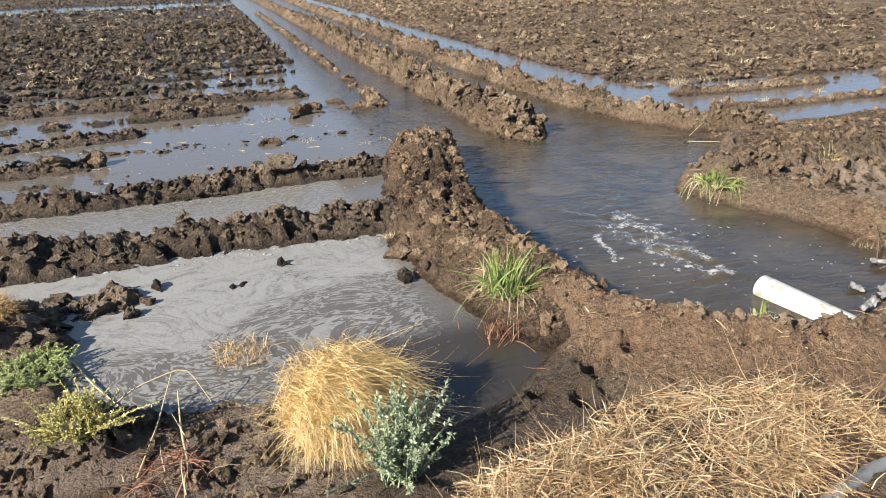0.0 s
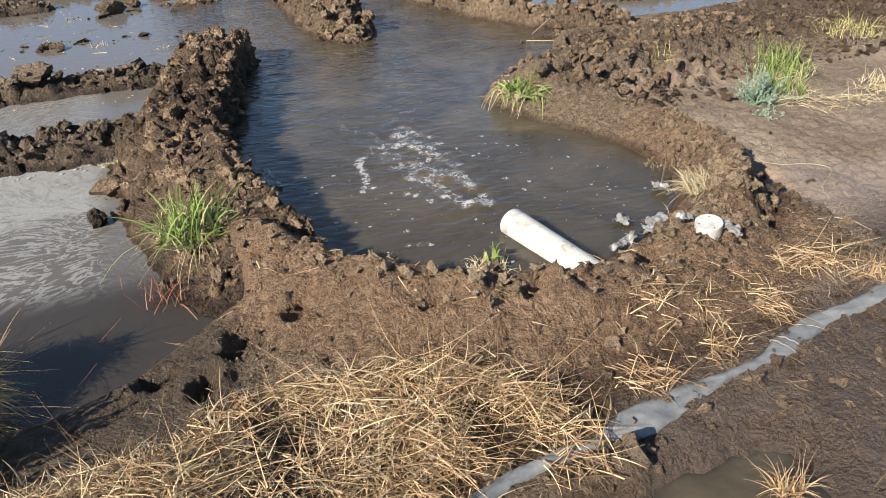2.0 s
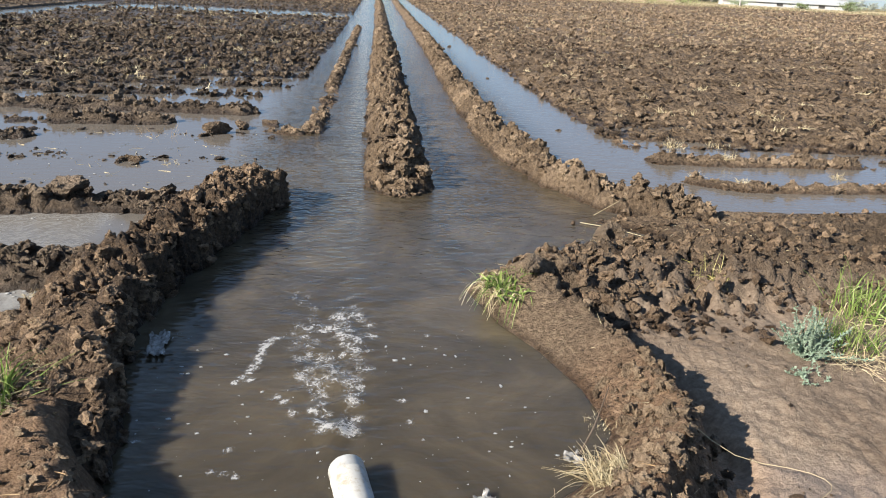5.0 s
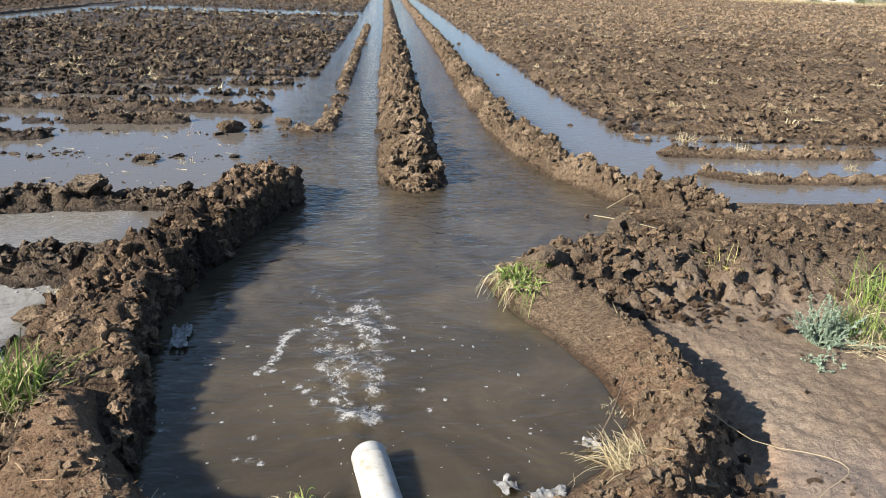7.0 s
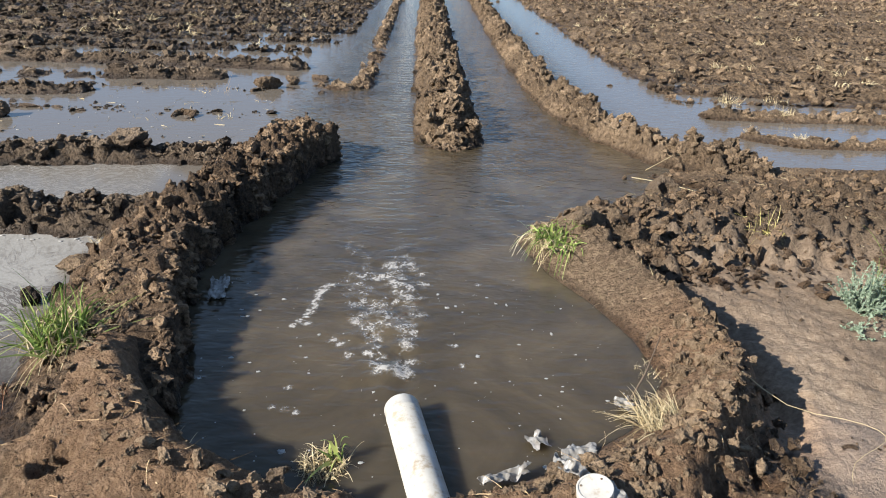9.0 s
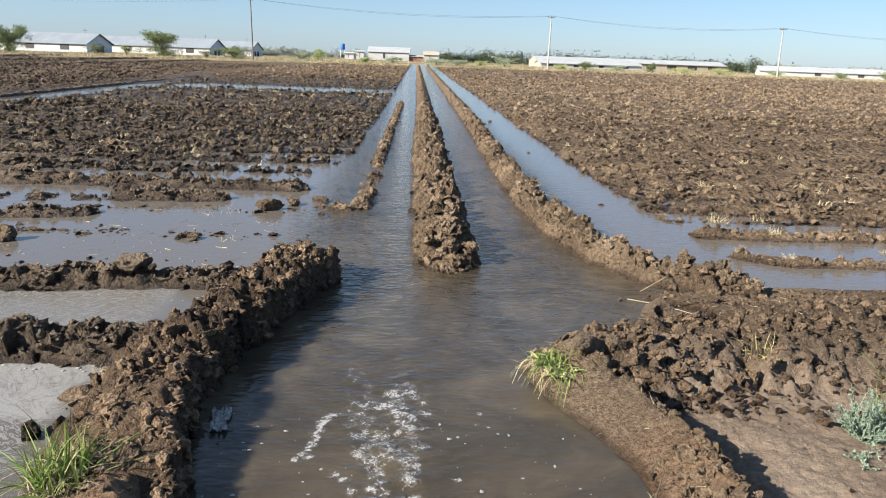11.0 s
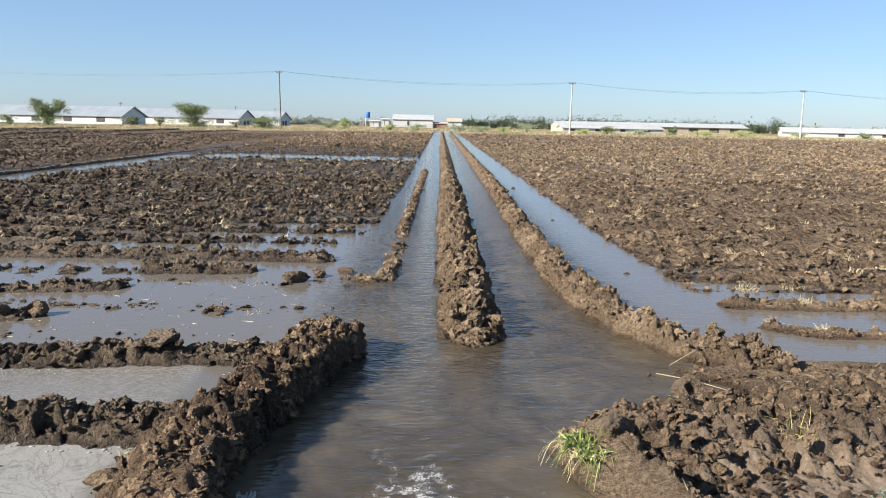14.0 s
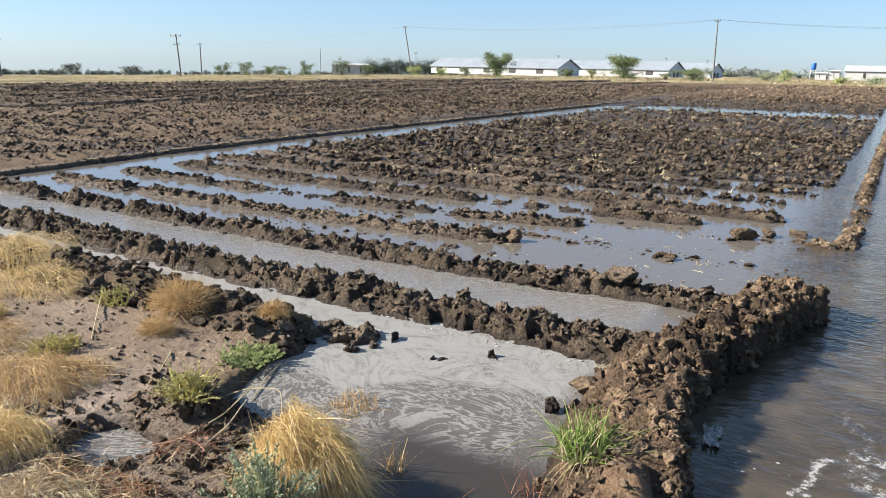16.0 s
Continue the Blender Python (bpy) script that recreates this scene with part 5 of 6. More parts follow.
# ---- plants ----
def fan(rng, n, spread_, up=0.6):
    """Ways that rise and lean outwards in all directions."""
    k = rng.uniform(0, 2 * np.pi, n)
    lean = np.minimum(np.abs(rng.normal(0, spread_, n)), 1.25)
    w = np.stack([np.sin(lean) * np.cos(k), np.sin(lean) * np.sin(k), np.cos(lean) * up + (1 - up)], -1)
    return w / np.linalg.norm(w, axis=1)[:, None]


def disc(rng, n, r):
    k, d = rng.uniform(0, 2 * np.pi, n), r * np.sqrt(rng.random(n))
    return np.stack([d * np.cos(k), d * np.sin(k), np.zeros(n)], -1)


def grass_tuft(x, y, height, radius, n, mat, label, seed, lean=0.5, droop=0.5, width=0.006, dry=0, dry_mat=None, z=None, name="grass_tuft", tilt=(0, 0)):
    rng = np.random.default_rng(seed)
    top = thing(name, x, y, (max(high(x, y), -0.02) if z is None else z) - 0.01, label, "grass", "grass tufts")
    w = fan(rng, n, lean) + np.array([tilt[0], tilt[1], 0])
    v, f = blades(rng, disc(rng, n, radius), w, height * rng.uniform(0.4, 1.0, n), droop * rng.uniform(0.4, 1.3, n), width * rng.uniform(0.6, 1.3, n), 5)
    hang("foliage", raw_mesh("foliage", v, f, mat), top, "", "stuff")
    if dry:
        v, f = blades(rng, disc(rng, dry, radius * 1.2), fan(rng, dry, lean * 1.5), height * rng.uniform(0.3, 0.85, dry), droop * 1.6 * rng.uniform(0.5, 1.3, dry), width * 0.7, 5)
        hang("dead_foliage", raw_mesh("dead_foliage", v, f, dry_mat or pale_mat), top, "withered straw-coloured blades", "stuff")
    return top


grass_tuft(-1.0, 1.7, 0.5, 0.13, 150, green_mat, "bright green grass tuft growing on the bund", 11, 0.85, 0.5, 0.010, 120, z=0.13)
grass_tuft(1.5, 3.06, 0.34, 0.17, 170, green_mat, "green and yellowed grass clump on the bank's point", 12, 1.0, 1.0, 0.012, 230, tilt=(-0.1, -0.25))
grass_tuft(0.26, 1.04, 0.16, 0.09, 320, pale_mat, "dead grass tuft standing in the pool", 13, 0.8, 1.0, 0.006, z=0.0)
grass_tuft(0.30, 1.08, 0.30, 0.025, 11, green_mat, "few green reed blades beside the pipe", 14, 0.35, 0.6, 0.02, z=0.0, name="reed_sprout")
grass_tuft(1.6, 1.22, 0.24, 0.10, 330, pale_mat, "pale dry grass tuft on the pool's bank", 15, 0.95, 0.6, 0.005, tilt=(-0.2, 0))
grass_tuft(1.72, 1.72, 0.13, 0.09, 120, pale_mat, "thin dry grass on the bank", 16, 1.0, 0.7, 0.004)
grass_tuft(1.5, 2.2, 0.07, 0.06, 50, pale_mat, "scrap of dry grass at the waterline", 17, 1.2, 0.7, 0.004)
grass_tuft(3.9, 3.05, 0.5, 0.25, 170, green_mat, "tall green grass clump at the track's edge", 18, 0.55, 0.6, 0.008, 120)
grass_tuft(3.5, 2.62, 0.32, 0.2, 150, green_mat, "fresh green grass clump at the track's edge", 19, 0.6, 0.5, 0.007, 90)
grass_tuft(2.95, 3.35, 0.3, 0.12, 60, lime_mat, "sparse yellowing grass on the mound", 20, 0.8, 0.7, 0.006, 40)
grass_tuft(4.4, 2.3, 0.25, 0.3, 160, pale_mat, "dry grass fringe beside the track", 21, 0.9, 0.7, 0.006)
grass_tuft(5.2, 3.6, 0.3, 0.35, 180, lime_mat, "yellow-green grass patch by the mound", 22, 0.8, 0.6, 0.006, 120)
grass_tuft(0.56, -0.5, 0.2, 0.05, 120, straw_mat, "flattened straw tuft on wet mud", 23, 1.15, 0.5, 0.005)
grass_tuft(1.82, 0.28, 0.2, 0.09, 130, straw_mat, "dry straw clump on the mud", 24, 1.0, 0.6, 0.005)
grass_tuft(-2.5, 1.68, 0.17, 0.15, 330, rust_mat, "small dead tuft standing in scummed water", 25, 0.8, 0.5, 0.005, z=-0.01)
grass_tuft(-1.15, 2.82, 0.13, 0.07, 70, pale_mat, "dead grass tuft at the bund's foot", 26, 0.9, 0.7, 0.004, z=0.05)
grass_tuft(-1.0, 2.35, 0.12, 0.07, 60, pale_mat, "dead grass tuft on the bund", 27, 1.0, 0.8, 0.004, z=0.2)
grass_tuft(-0.85, 2.0, 0.12, 0.08, 60, pale_mat, "dead grass scraps on the bund", 28, 1.0, 0.8, 0.004, z=0.17)
grass_tuft(-1.35, 3.02, 0.12, 0.05, 50, pale_mat, "dead grass tuft on a clod", 29, 0.9, 0.6, 0.004, z=0.05)
grass_tuft(-1.15, 1.36, 0.3, 0.1, 34, red_mat, "reddish weed stems at the water's edge", 30, 0.6, 0.4, 0.005, z=0.0, name="weed_stems")
grass_tuft(-1.85, 1.2, 0.3, 0.06, 22, rust_mat, "few brown reed stems in the pool of still water", 31, 0.4, 0.3, 0.007, z=-0.01, name="weed_stems")
grass_tuft(4.1, 6.32, 0.16, 0.06, 60, pale_mat, "dead grass stub in flood water", 32, 0.6, 0.4, 0.006, z=0.02)
grass_tuft(4.55, 6.1, 0.14, 0.1, 70, pale_mat, "dead grass on a muddy row", 33, 0.9, 0.6, 0.006, z=0.05)
grass_tuft(4.85, 7.2, 0.2, 0.1, 70, pale_mat, "dead grass stub on a row of clods", 34, 0.9, 0.6, 0.006, z=0.07)
grass_tuft(5.9, 6.6, 0.16, 0.06, 50, pale_mat, "dead grass stub in flood water", 35, 0.7, 0.5, 0.006, z=0.0)
grass_tuft(4.55, 8.1, 0.22, 0.14, 90, pale_mat, "pale dead grass at the field's edge", 36, 0.7, 0.5, 0.006)
grass_tuft(5.2, 8.2, 0.2, 0.14, 80, pale_mat, "pale dead grass at the field's edge", 37, 0.8, 0.5, 0.006)
grass_tuft(-0.82, 6.13, 0.1, 0.07, 30, pale_mat, "floating wisp of straw", 38, 1.3, 0.6, 0.005, z=0.0)
grass_tuft(-1.45, 6.5, 0.12, 0.09, 40, pale_mat, "floating wisp of straw and mud", 39, 1.3, 0.7, 0.006, z=0.0)
grass_tuft(-0.62, 6.3, 0.08, 0.05, 20, pale_mat, "floating wisp of straw", 40, 1.3, 0.7, 0.005, z=0.0)


def straw_heap(outline, seed, n, label, mat, height=0.14, name="straw_heap", mean=0.22, flow=(0.3, -0.9), clumps=0.0):
    """Cut stalks thrown in a tangled heap inside an outline."""
    rng = np.random.default_rng(seed)
    o = np.array(outline)
    lo, hi = o.min(0), o.max(0)
    p = rng.uniform(lo, hi, (n * 4, 2))
    d = outside(p[:, 0], p[:, 1], outline)
    keep = (d < 0.05 * rng.random(len(p))) & (smooth_noise(p[:, 0], p[:, 1], 0.22, seed + 5, 2) > clumps * rng.uniform(-0.3, 0.22, len(p)))
    p, d = p[keep][:n], d[keep][:n]
    n = len(p)
    hump = height * np.clip(-d / 0.16, 0, 1) ** 0.7 * (0.55 + 0.9 * (0.5 + smooth_noise(p[:, 0], p[:, 1], 0.4, seed, 2)))
    z = ground_at(p[:, 0], p[:, 1]) + hump * rng.uniform(0.1, 1.0, n) ** 0.6 + 0.005
    k = rng.normal(math.atan2(flow[1], flow[0]), 1.5, n)
    w = np.stack([np.cos(k), np.sin(k), rng.uniform(-0.15, 0.6, n)], -1)
    w /= np.linalg.norm(w, axis=1)[:, None]
    c = np.array([*o.mean(0), 0])
    top = thing(name, *c, label, "straw")
    length = mean * rng.uniform(0.4, 1.5, n)
    root = np.stack([p[:, 0], p[:, 1], z], -1) - c
    root[:, :2] -= w[:, :2] * length[:, None] * 0.4
    v, f = blades(rng, root, w, length, rng.uniform(0.1, 0.55, n), rng.uniform(0.0024, 0.0056, n), 5, 0.6)
    hang("stalk_mass", raw_mesh("stalk_mass", v, f, mat), top, "", "stuff")
    m = n // 5
    i = rng.choice(n, m)
    v, f = blades(rng, root[i] + rng.normal(0, 0.02, (m, 3)), fan(rng, m, 1.0), length[i] * 0.7, rng.uniform(0.3, 0.9, m), rng.uniform(0.003, 0.0055, m), 4, 0.5)
    hang("husk_mass", raw_mesh("husk_mass", v, f, pale_mat), top, "broad pale leaf husks", "stuff")
    return top


HEAP = [(-1.9, -0.1), (-1.72, 0.18), (-1.5, 0.3), (-1.2, 0.27), (-0.92, 0.48), (-0.6, 0.4), (-0.2, 0.37), (0.1, 0.1), (0.05, -0.02), (-0.2, -0.08), (-0.5, -0.12), (-0.8, -0.18), (-1.2, -0.45), (-1.9, -0.5)]
straw_heap(HEAP, 41, 8200, "golden-brown heap of cut straw lying on the bank", straw_mat, 0.13, mean=0.18, clumps=1.0)
straw_heap([(0.3, 0.12), (0.42, 0.36), (0.7, 0.42), (0.95, 0.3), (0.85, 0.1), (0.5, -0.02)], 42, 260, "thin scatter of straw beside the hose", straw_mat, 0.05, mean=0.16)
straw_heap([(-0.7, -0.3), (-0.5, -0.1), (0.2, 0.0), (0.75, 0.06), (0.7, -0.12), (0.1, -0.25)], 50, 420, "straw strewn over the flattened hose", straw_mat, 0.06, mean=0.18)
straw_heap([(1.1, 0.2), (1.2, 0.42), (1.6, 0.5), (1.75, 0.3), (1.5, 0.12)], 40, 260, "straw tangle beside the hose", straw_mat, 0.06, mean=0.18)
straw_heap([(-3.0, 0.2), (-2.9, 0.8), (-2.4, 0.7), (-2.3, 0.1)], 43, 190, "reddish dead stems lying on dark mud", red_mat, 0.06, mean=0.22)
straw_heap([(-3.4, -0.3), (-3.3, 0.25), (-2.5, 0.3), (-2.2, -0.2)], 49, 700, "pale and reddish litter of dead stems on mud", straw_mat, 0.05, mean=0.2)
straw_heap([(-1.7, 1.45), (-1.5, 1.75), (-0.95, 1.6), (-0.95, 1.4), (-1.3, 1.35)], 44, 260, "reddish dead stems floating at the bund's foot", red_mat, 0.06, mean=0.2)
straw_heap([(-1.75, 0.8), (-1.8, 1.3), (-1.2, 1.4), (-1.1, 0.95)], 39, 110, "reddish and dry stems adrift in shallow water", red_mat, 0.02, mean=0.2)
straw_heap([(-1.3, 1.2), (-0.8, 1.45), (-0.7, 1.1), (-1.0, 0.9)], 45, 130, "loose dry stems on the mud", straw_mat, 0.03, mean=0.16)
straw_heap([(-2.15, 7.75), (-1.95, 7.98), (-1.6, 7.95), (-1.62, 7.75)], 46, 700, "matted dead grass drifting in flood water", rust_mat, 0.16, mean=0.16, flow=(1, 0.1))
straw_heap([(-1.5, 2.55), (-1.4, 2.85), (-1.15, 2.8), (-1.2, 2.5)], 47, 260, "dead grass matted on a clod", pale_mat, 0.10, mean=0.12)
straw_heap([(3.0, 2.2), (3.3, 2.5), (4.6, 2.4), (4.4, 2.1)], 48, 420, "dry grass litter along the track", pale_mat, 0.03, mean=0.16)


def drooping_clump(x, y, height, radius, n, label, seed, mat):
    """A bleached dome of fine stems, combed over to one side and hanging down all round."""
    rng = np.random.default_rng(seed)
    top = thing("dry_grass_clump", x, y, high(x, y) - 0.02, label, "dry grass")
    m = n // 4
    v, f = blades(rng, disc(rng, m, radius * 0.6), fan(rng, m, 0.4), height * rng.uniform(0.6, 1.1, m), rng.uniform(0.5, 1.3, m), rng.uniform(0.0018, 0.0035, m), 6, 0.5)
    hang("stem_mass", raw_mesh("stem_mass", v, f, mat), top, "", "stuff")
    k = rng.uniform(0, 2 * np.pi, n)
    c = rng.random(n)
    r = rng.uniform(0.72, 1.02, n) * (1 + 0.16 * np.sin(3 * k + seed) * np.sqrt(1 - c * c) + 0.10 * np.sin(5 * k + 2 * seed))
    q = np.stack([np.sqrt(1 - c * c) * np.cos(k), np.sqrt(1 - c * c) * np.sin(k), c], -1)
    at = q * r[:, None] * np.array([radius, radius * 0.9, height * 0.92]) + np.array([0.10 * radius, 0, 0.02])
    flow = np.array([0.75, -0.1, -0.1]) + 0.5 * q * np.array([1, 1, 0.3])
    w = flow + rng.normal(0, 0.5, (n, 3))
    v, f = blades(rng, at - w * 0.03, w, rng.uniform(0.05, 0.2, n) * (0.6 + radius), rng.uniform(0.3, 1.2, n), rng.uniform(0.0018, 0.0034, n), 5, 0.5)
    hang("plume", raw_mesh("plume", v, f, mat), top, "feathery golden plumes", "stuff")
    m = n // 14
    k = rng.normal(-0.3, 0.9, m)
    at = np.stack([radius * np.cos(k), radius * 0.9 * np.sin(k), height * rng.uniform(0.1, 0.6, m)], -1)
    w = np.stack([np.cos(k) * 0.6, np.sin(k) * 0.6, rng.normal(-0.1, 0.3, m)], -1)
    v, f = blades(rng, at, w, rng.uniform(0.08, 0.2, m), rng.uniform(0.6, 1.6, m), 0.004, 6, 0.3)
    hang("dead_foliage", raw_mesh("dead_foliage", v, f, pale_mat), top, "bleached grey-yellow blades", "stuff")
    return top


drooping_clump(-2.14, 0.77, 0.43, 0.27, 9000, "golden dry grass clump drooping over the water", 51, gold_mat)
drooping_clump(-6.45, 1.95, 0.2, 0.55, 2600, "low golden dry grass sprawling on bare earth", 52, gold_mat)
drooping_clump(-7.3, 2.3, 0.24, 0.5, 2400, "low golden dry grass sprawling on bare earth", 54, gold_mat)
drooping_clump(-5.4, 0.75, 0.16, 0.5, 2200, "flat mat of brown dry grass on earth", 53, rust_mat)
drooping_clump(-4.35, 0.72, 0.17, 0.4, 2600, "flat sprawling rusty-gold weed on earth", 55, rust_mat)
drooping_clump(-3.75, 0.12, 0.2, 0.28, 2400, "golden dry weed tuft beside the puddle", 56, gold_mat)
drooping_clump(-3.0, -0.05, 0.1, 0.32, 1500, "low mat of pale dry grass on mud", 57, pale_mat)


def leafy_bush(name, x, y, height, radius, stems, per, leaf, mat, stem_mat, label, seed, lean=0.6, low=0.1, category="bush", squash=1.0):
    """Many thin stems with small leaves all along them."""
    rng = np.random.default_rng(seed)
    top = thing(name, x, y, high(x, y) - 0.015, label, category)
    top.matrix_basis = top.matrix_basis @ Matrix.Diagonal((1, 1, squash, 1))
    w = fan(rng, stems, lean)
    root = disc(rng, stems, radius * 0.35)
    length = height * rng.uniform(0.55, 1.15, stems)
    s = np.linspace(0, 1, 6)
    bend = rng.normal(0, 0.12, (stems, 3))
    line = root[:, None] + (w[:, None] * s[None, :, None] + bend[:, None] * s[None, :, None] ** 2) * length[:, None, None]
    line[:, :, 2] -= 0.12 * (length[:, None] * s[None] ** 2) * np.hypot(w[:, 0], w[:, 1])[:, None]
    v, f = joined([tube(q, np.linspace(0.003, 0.001, 6) * (1 + height), 4) for q in line])
    hang("stem_mass", raw_mesh("stem_mass", v, f, stem_mat), top, "", "stuff")
    at = low + (1 - low) * rng.random((stems, per)) ** 0.85
    k = np.clip((at * 5).astype(int), 0, 4)
    fr = (at * 5 - k)[..., None]
    i = np.arange(stems)[:, None]
    c = line[i, k] * (1 - fr) + line[i, k + 1] * fr
    ways = np.repeat((line[:, -1] - line[:, 0])[:, None], per, 1) / length[:, None, None] + rng.normal(0, 0.6, (stems, per, 3))
    v, f = leaves(rng, c.reshape(-1, 3), leaf * rng.uniform(0.5, 1.2, stems * per), ways.reshape(-1, 3))
    hang("leafage", raw_mesh("leafage", v, f, mat, False), top, "", "stuff")
    return top


leafy_bush("sage_bush", -1.98, 0.36, 0.36, 0.22, 80, 95, 0.021, sage_mat, sage_mat, "silvery grey-green bush growing beside dry grass", 61, 0.5)
leafy_bush("low_weed", -3.52, 1.78, 0.12, 0.55, 190, 80, 0.016, weed_mat, weed_mat, "low pale-green weed mat at the water's edge", 62, 1.25, squash=0.55)
leafy_bush("yellow_weed", -3.16, 0.95, 0.24, 0.22, 110, 90, 0.016, lime_mat, lime_mat, "yellow-green weed on dark clods", 63, 0.95, squash=0.75)
leafy_bush("bluish_weed", 3.18, 2.52, 0.26, 0.24, 70, 60, 0.02, bluish_mat, bluish_mat, "bluish-grey weed sprawling beside the track", 64, 0.85)
leafy_bush("low_weed", -5.35, 2.05, 0.12, 0.45, 110, 60, 0.016, lime_mat, lime_mat, "flat yellow-green weed on bare earth", 65, 1.2)
leafy_bush("low_weed", -4.75, 1.1, 0.12, 0.45, 120, 60, 0.016, lime_mat, rust_mat, "yellowed weed patch on bare earth", 66, 1.1)
leafy_bush("green_weed", 3.0, 2.2, 0.07, 0.3, 16, 22, 0.02, bluish_mat, bluish_mat, "thin creeping weed on the track", 67, 1.3)


def tumbleweed(x, y, r, seed, label, mat):
    rng = np.random.default_rng(seed)
    top = thing("dry_weed_ball", x, y, high(x, y), label, "dry weed", "dry weeds")
    n = int(3000 * r / 0.25)
    d = rng.normal(size=(n, 3))
    d[:, 2] = np.abs(d[:, 2])
    d /= np.linalg.norm(d, axis=1)[:, None]
    root = d * (r * rng.random(n) ** 0.5)[:, None] * np.array([1.0, 0.9, 0.75])
    v, f = blades(rng, root, d + rng.normal(0, 0.7, (n, 3)), r * rng.uniform(0.12, 0.4, n), 0.3, 0.003, 4, 0.6)
    hang("twig_mass", raw_mesh("twig_mass", v, f, mat), top, "", "stuff")


tumbleweed(-4.6, 2.1, 0.26, 71, "rust-brown dry weed ball on the clods", rust_mat)
tumbleweed(-4.42, 1.72, 0.14, 72, "small rust-brown dry weed", rust_mat)
tumbleweed(-5.9, 1.25, 0.14, 74, "straw-coloured dry weed on bare earth", gold_mat)
tumbleweed(-3.75, 2.28, 0.12, 75, "small dry brown weed at the row's end", rust_mat)


def stick(points, radius, label, mat=pale_mat, name="dry_stalk"):
    pts = np.array(points, float)
    k = np.linspace(0, len(pts) - 1, 14)
    p = np.stack([np.interp(k, range(len(pts)), pts[:, i]) for i in range(3)], -1)
    p[1:-1] = (p[:-2] + 2 * p[1:-1] + p[2:]) / 4
    p = p - pts[0]
    v, f = tube(p, np.linspace(radius, radius * 0.5, 14), 6)
    ob = tagged(new(name, raw_mesh(name, v, f, mat)), label, "stalk", "dry stalks")
    ob.matrix_basis = pose(*pts[0])


def on_ground(x, y, up=0.006):
    return (x, y, max(high(x, y), 0.0) + up)


stick([on_ground(-3.34, 1.9), on_ground(-3.22, 1.62, 0.02), on_ground(-3.08, 1.38)], 0.007, "grey dead stick lying at the water's edge")
stick([on_ground(-3.12, 1.15), (-2.98, 1.25, 0.16), (-2.75, 1.3, 0.2), (-2.66, 1.2, 0.05)], 0.005, "bent dry stalk arching over the water")
stick([on_ground(-2.95, 0.7), (-2.87, 0.95, 0.14), (-2.8, 1.12, 0.27)], 0.005, "thin dry stalk leaning out of the mud")
stick([on_ground(-2.75, 0.65), (-2.78, 0.9, 0.12), (-2.78, 1.05, 0.22)], 0.006, "thin dry stalk leaning out of the mud")
stick([on_ground(1.98, 1.42, 0.01), on_ground(2.2, 1.38, 0.04), on_ground(2.45, 1.31, 0.05), on_ground(2.56, 1.24, 0.03), on_ground(2.5, 1.17, 0.03), on_ground(2.33, 1.1), on_ground(2.26, 0.96)], 0.0021, "long pale dry stalk curved across the track")
stick([on_ground(2.0, 0.7), on_ground(2.07, 0.66, 0.02), on_ground(2.16, 0.6)], 0.003, "short pale dry stalk lying on mud")
stick([on_ground(-5.6, 2.05), on_ground(-5.2, 1.75, 0.03), on_ground(-4.7, 1.35)], 0.007, "grey dead branch lying on bare earth")
stick([on_ground(-4.0, 1.5), on_ground(-3.8, 1.25, 0.02)], 0.006, "short dead stick on bare earth")
stick([on_ground(1.52, 1.45, 0.0), (1.62, 1.55, 0.12), (1.72, 1.72, 0.2)], 0.005, "dry twig sticking out of the bank", bark_mat)
stick([on_ground(2.42, 4.78), on_ground(2.65, 4.6, 0.02), on_ground(2.95, 4.3, 0.015)], 0.004, "white bleached stalk along the ridge's foot")
stick([on_ground(2.6, 5.0), on_ground(2.9, 5.15, 0.12), on_ground(3.1, 5.2, 0.1)], 0.0035, "bleached stalk tangled in the ridge")


def litter(seed, n, area, label, mat, size=(0.03, 0.12), name="straw_litter"):
    """Bits of straw strewn flat over the soil."""
    rng = np.random.default_rng(seed)
    x, y = rng.uniform(area[0], area[1], n), rng.uniform(area[2], area[3], n)
    z = ground_at(x, y)
    ok = z > 0.0
    k = rng.uniform(0, 2 * np.pi, n)
    w = np.stack([np.cos(k), np.sin(k), rng.uniform(-0.05, 0.2, n)], -1)
    v, f = blades(rng, np.stack([x, y, z + 0.008], -1)[ok], w[ok], rng.uniform(*size, n)[ok], 0.15, rng.uniform(0.002, 0.005, n)[ok], 3, 0.3)
    tagged(new(name, raw_mesh(name, v, f, mat)), label, "straw", "", "stuff")


litter(81, 260, (-1.3, 2.2, 0.2, 1.2), "straw bits trodden into the bank", straw_mat)
litter(82, 500, (1.3, 5.5, 1.0, 4.6), "straw bits strewn over the track and mound", pale_mat)
litter(83, 500, (-0.6, 3.0, -0.9, 0.5), "straw bits lying on the mud", straw_mat)
litter(84, 500, (-7, -3.3, 0.0, 2.4), "straw bits on bare earth", pale_mat)


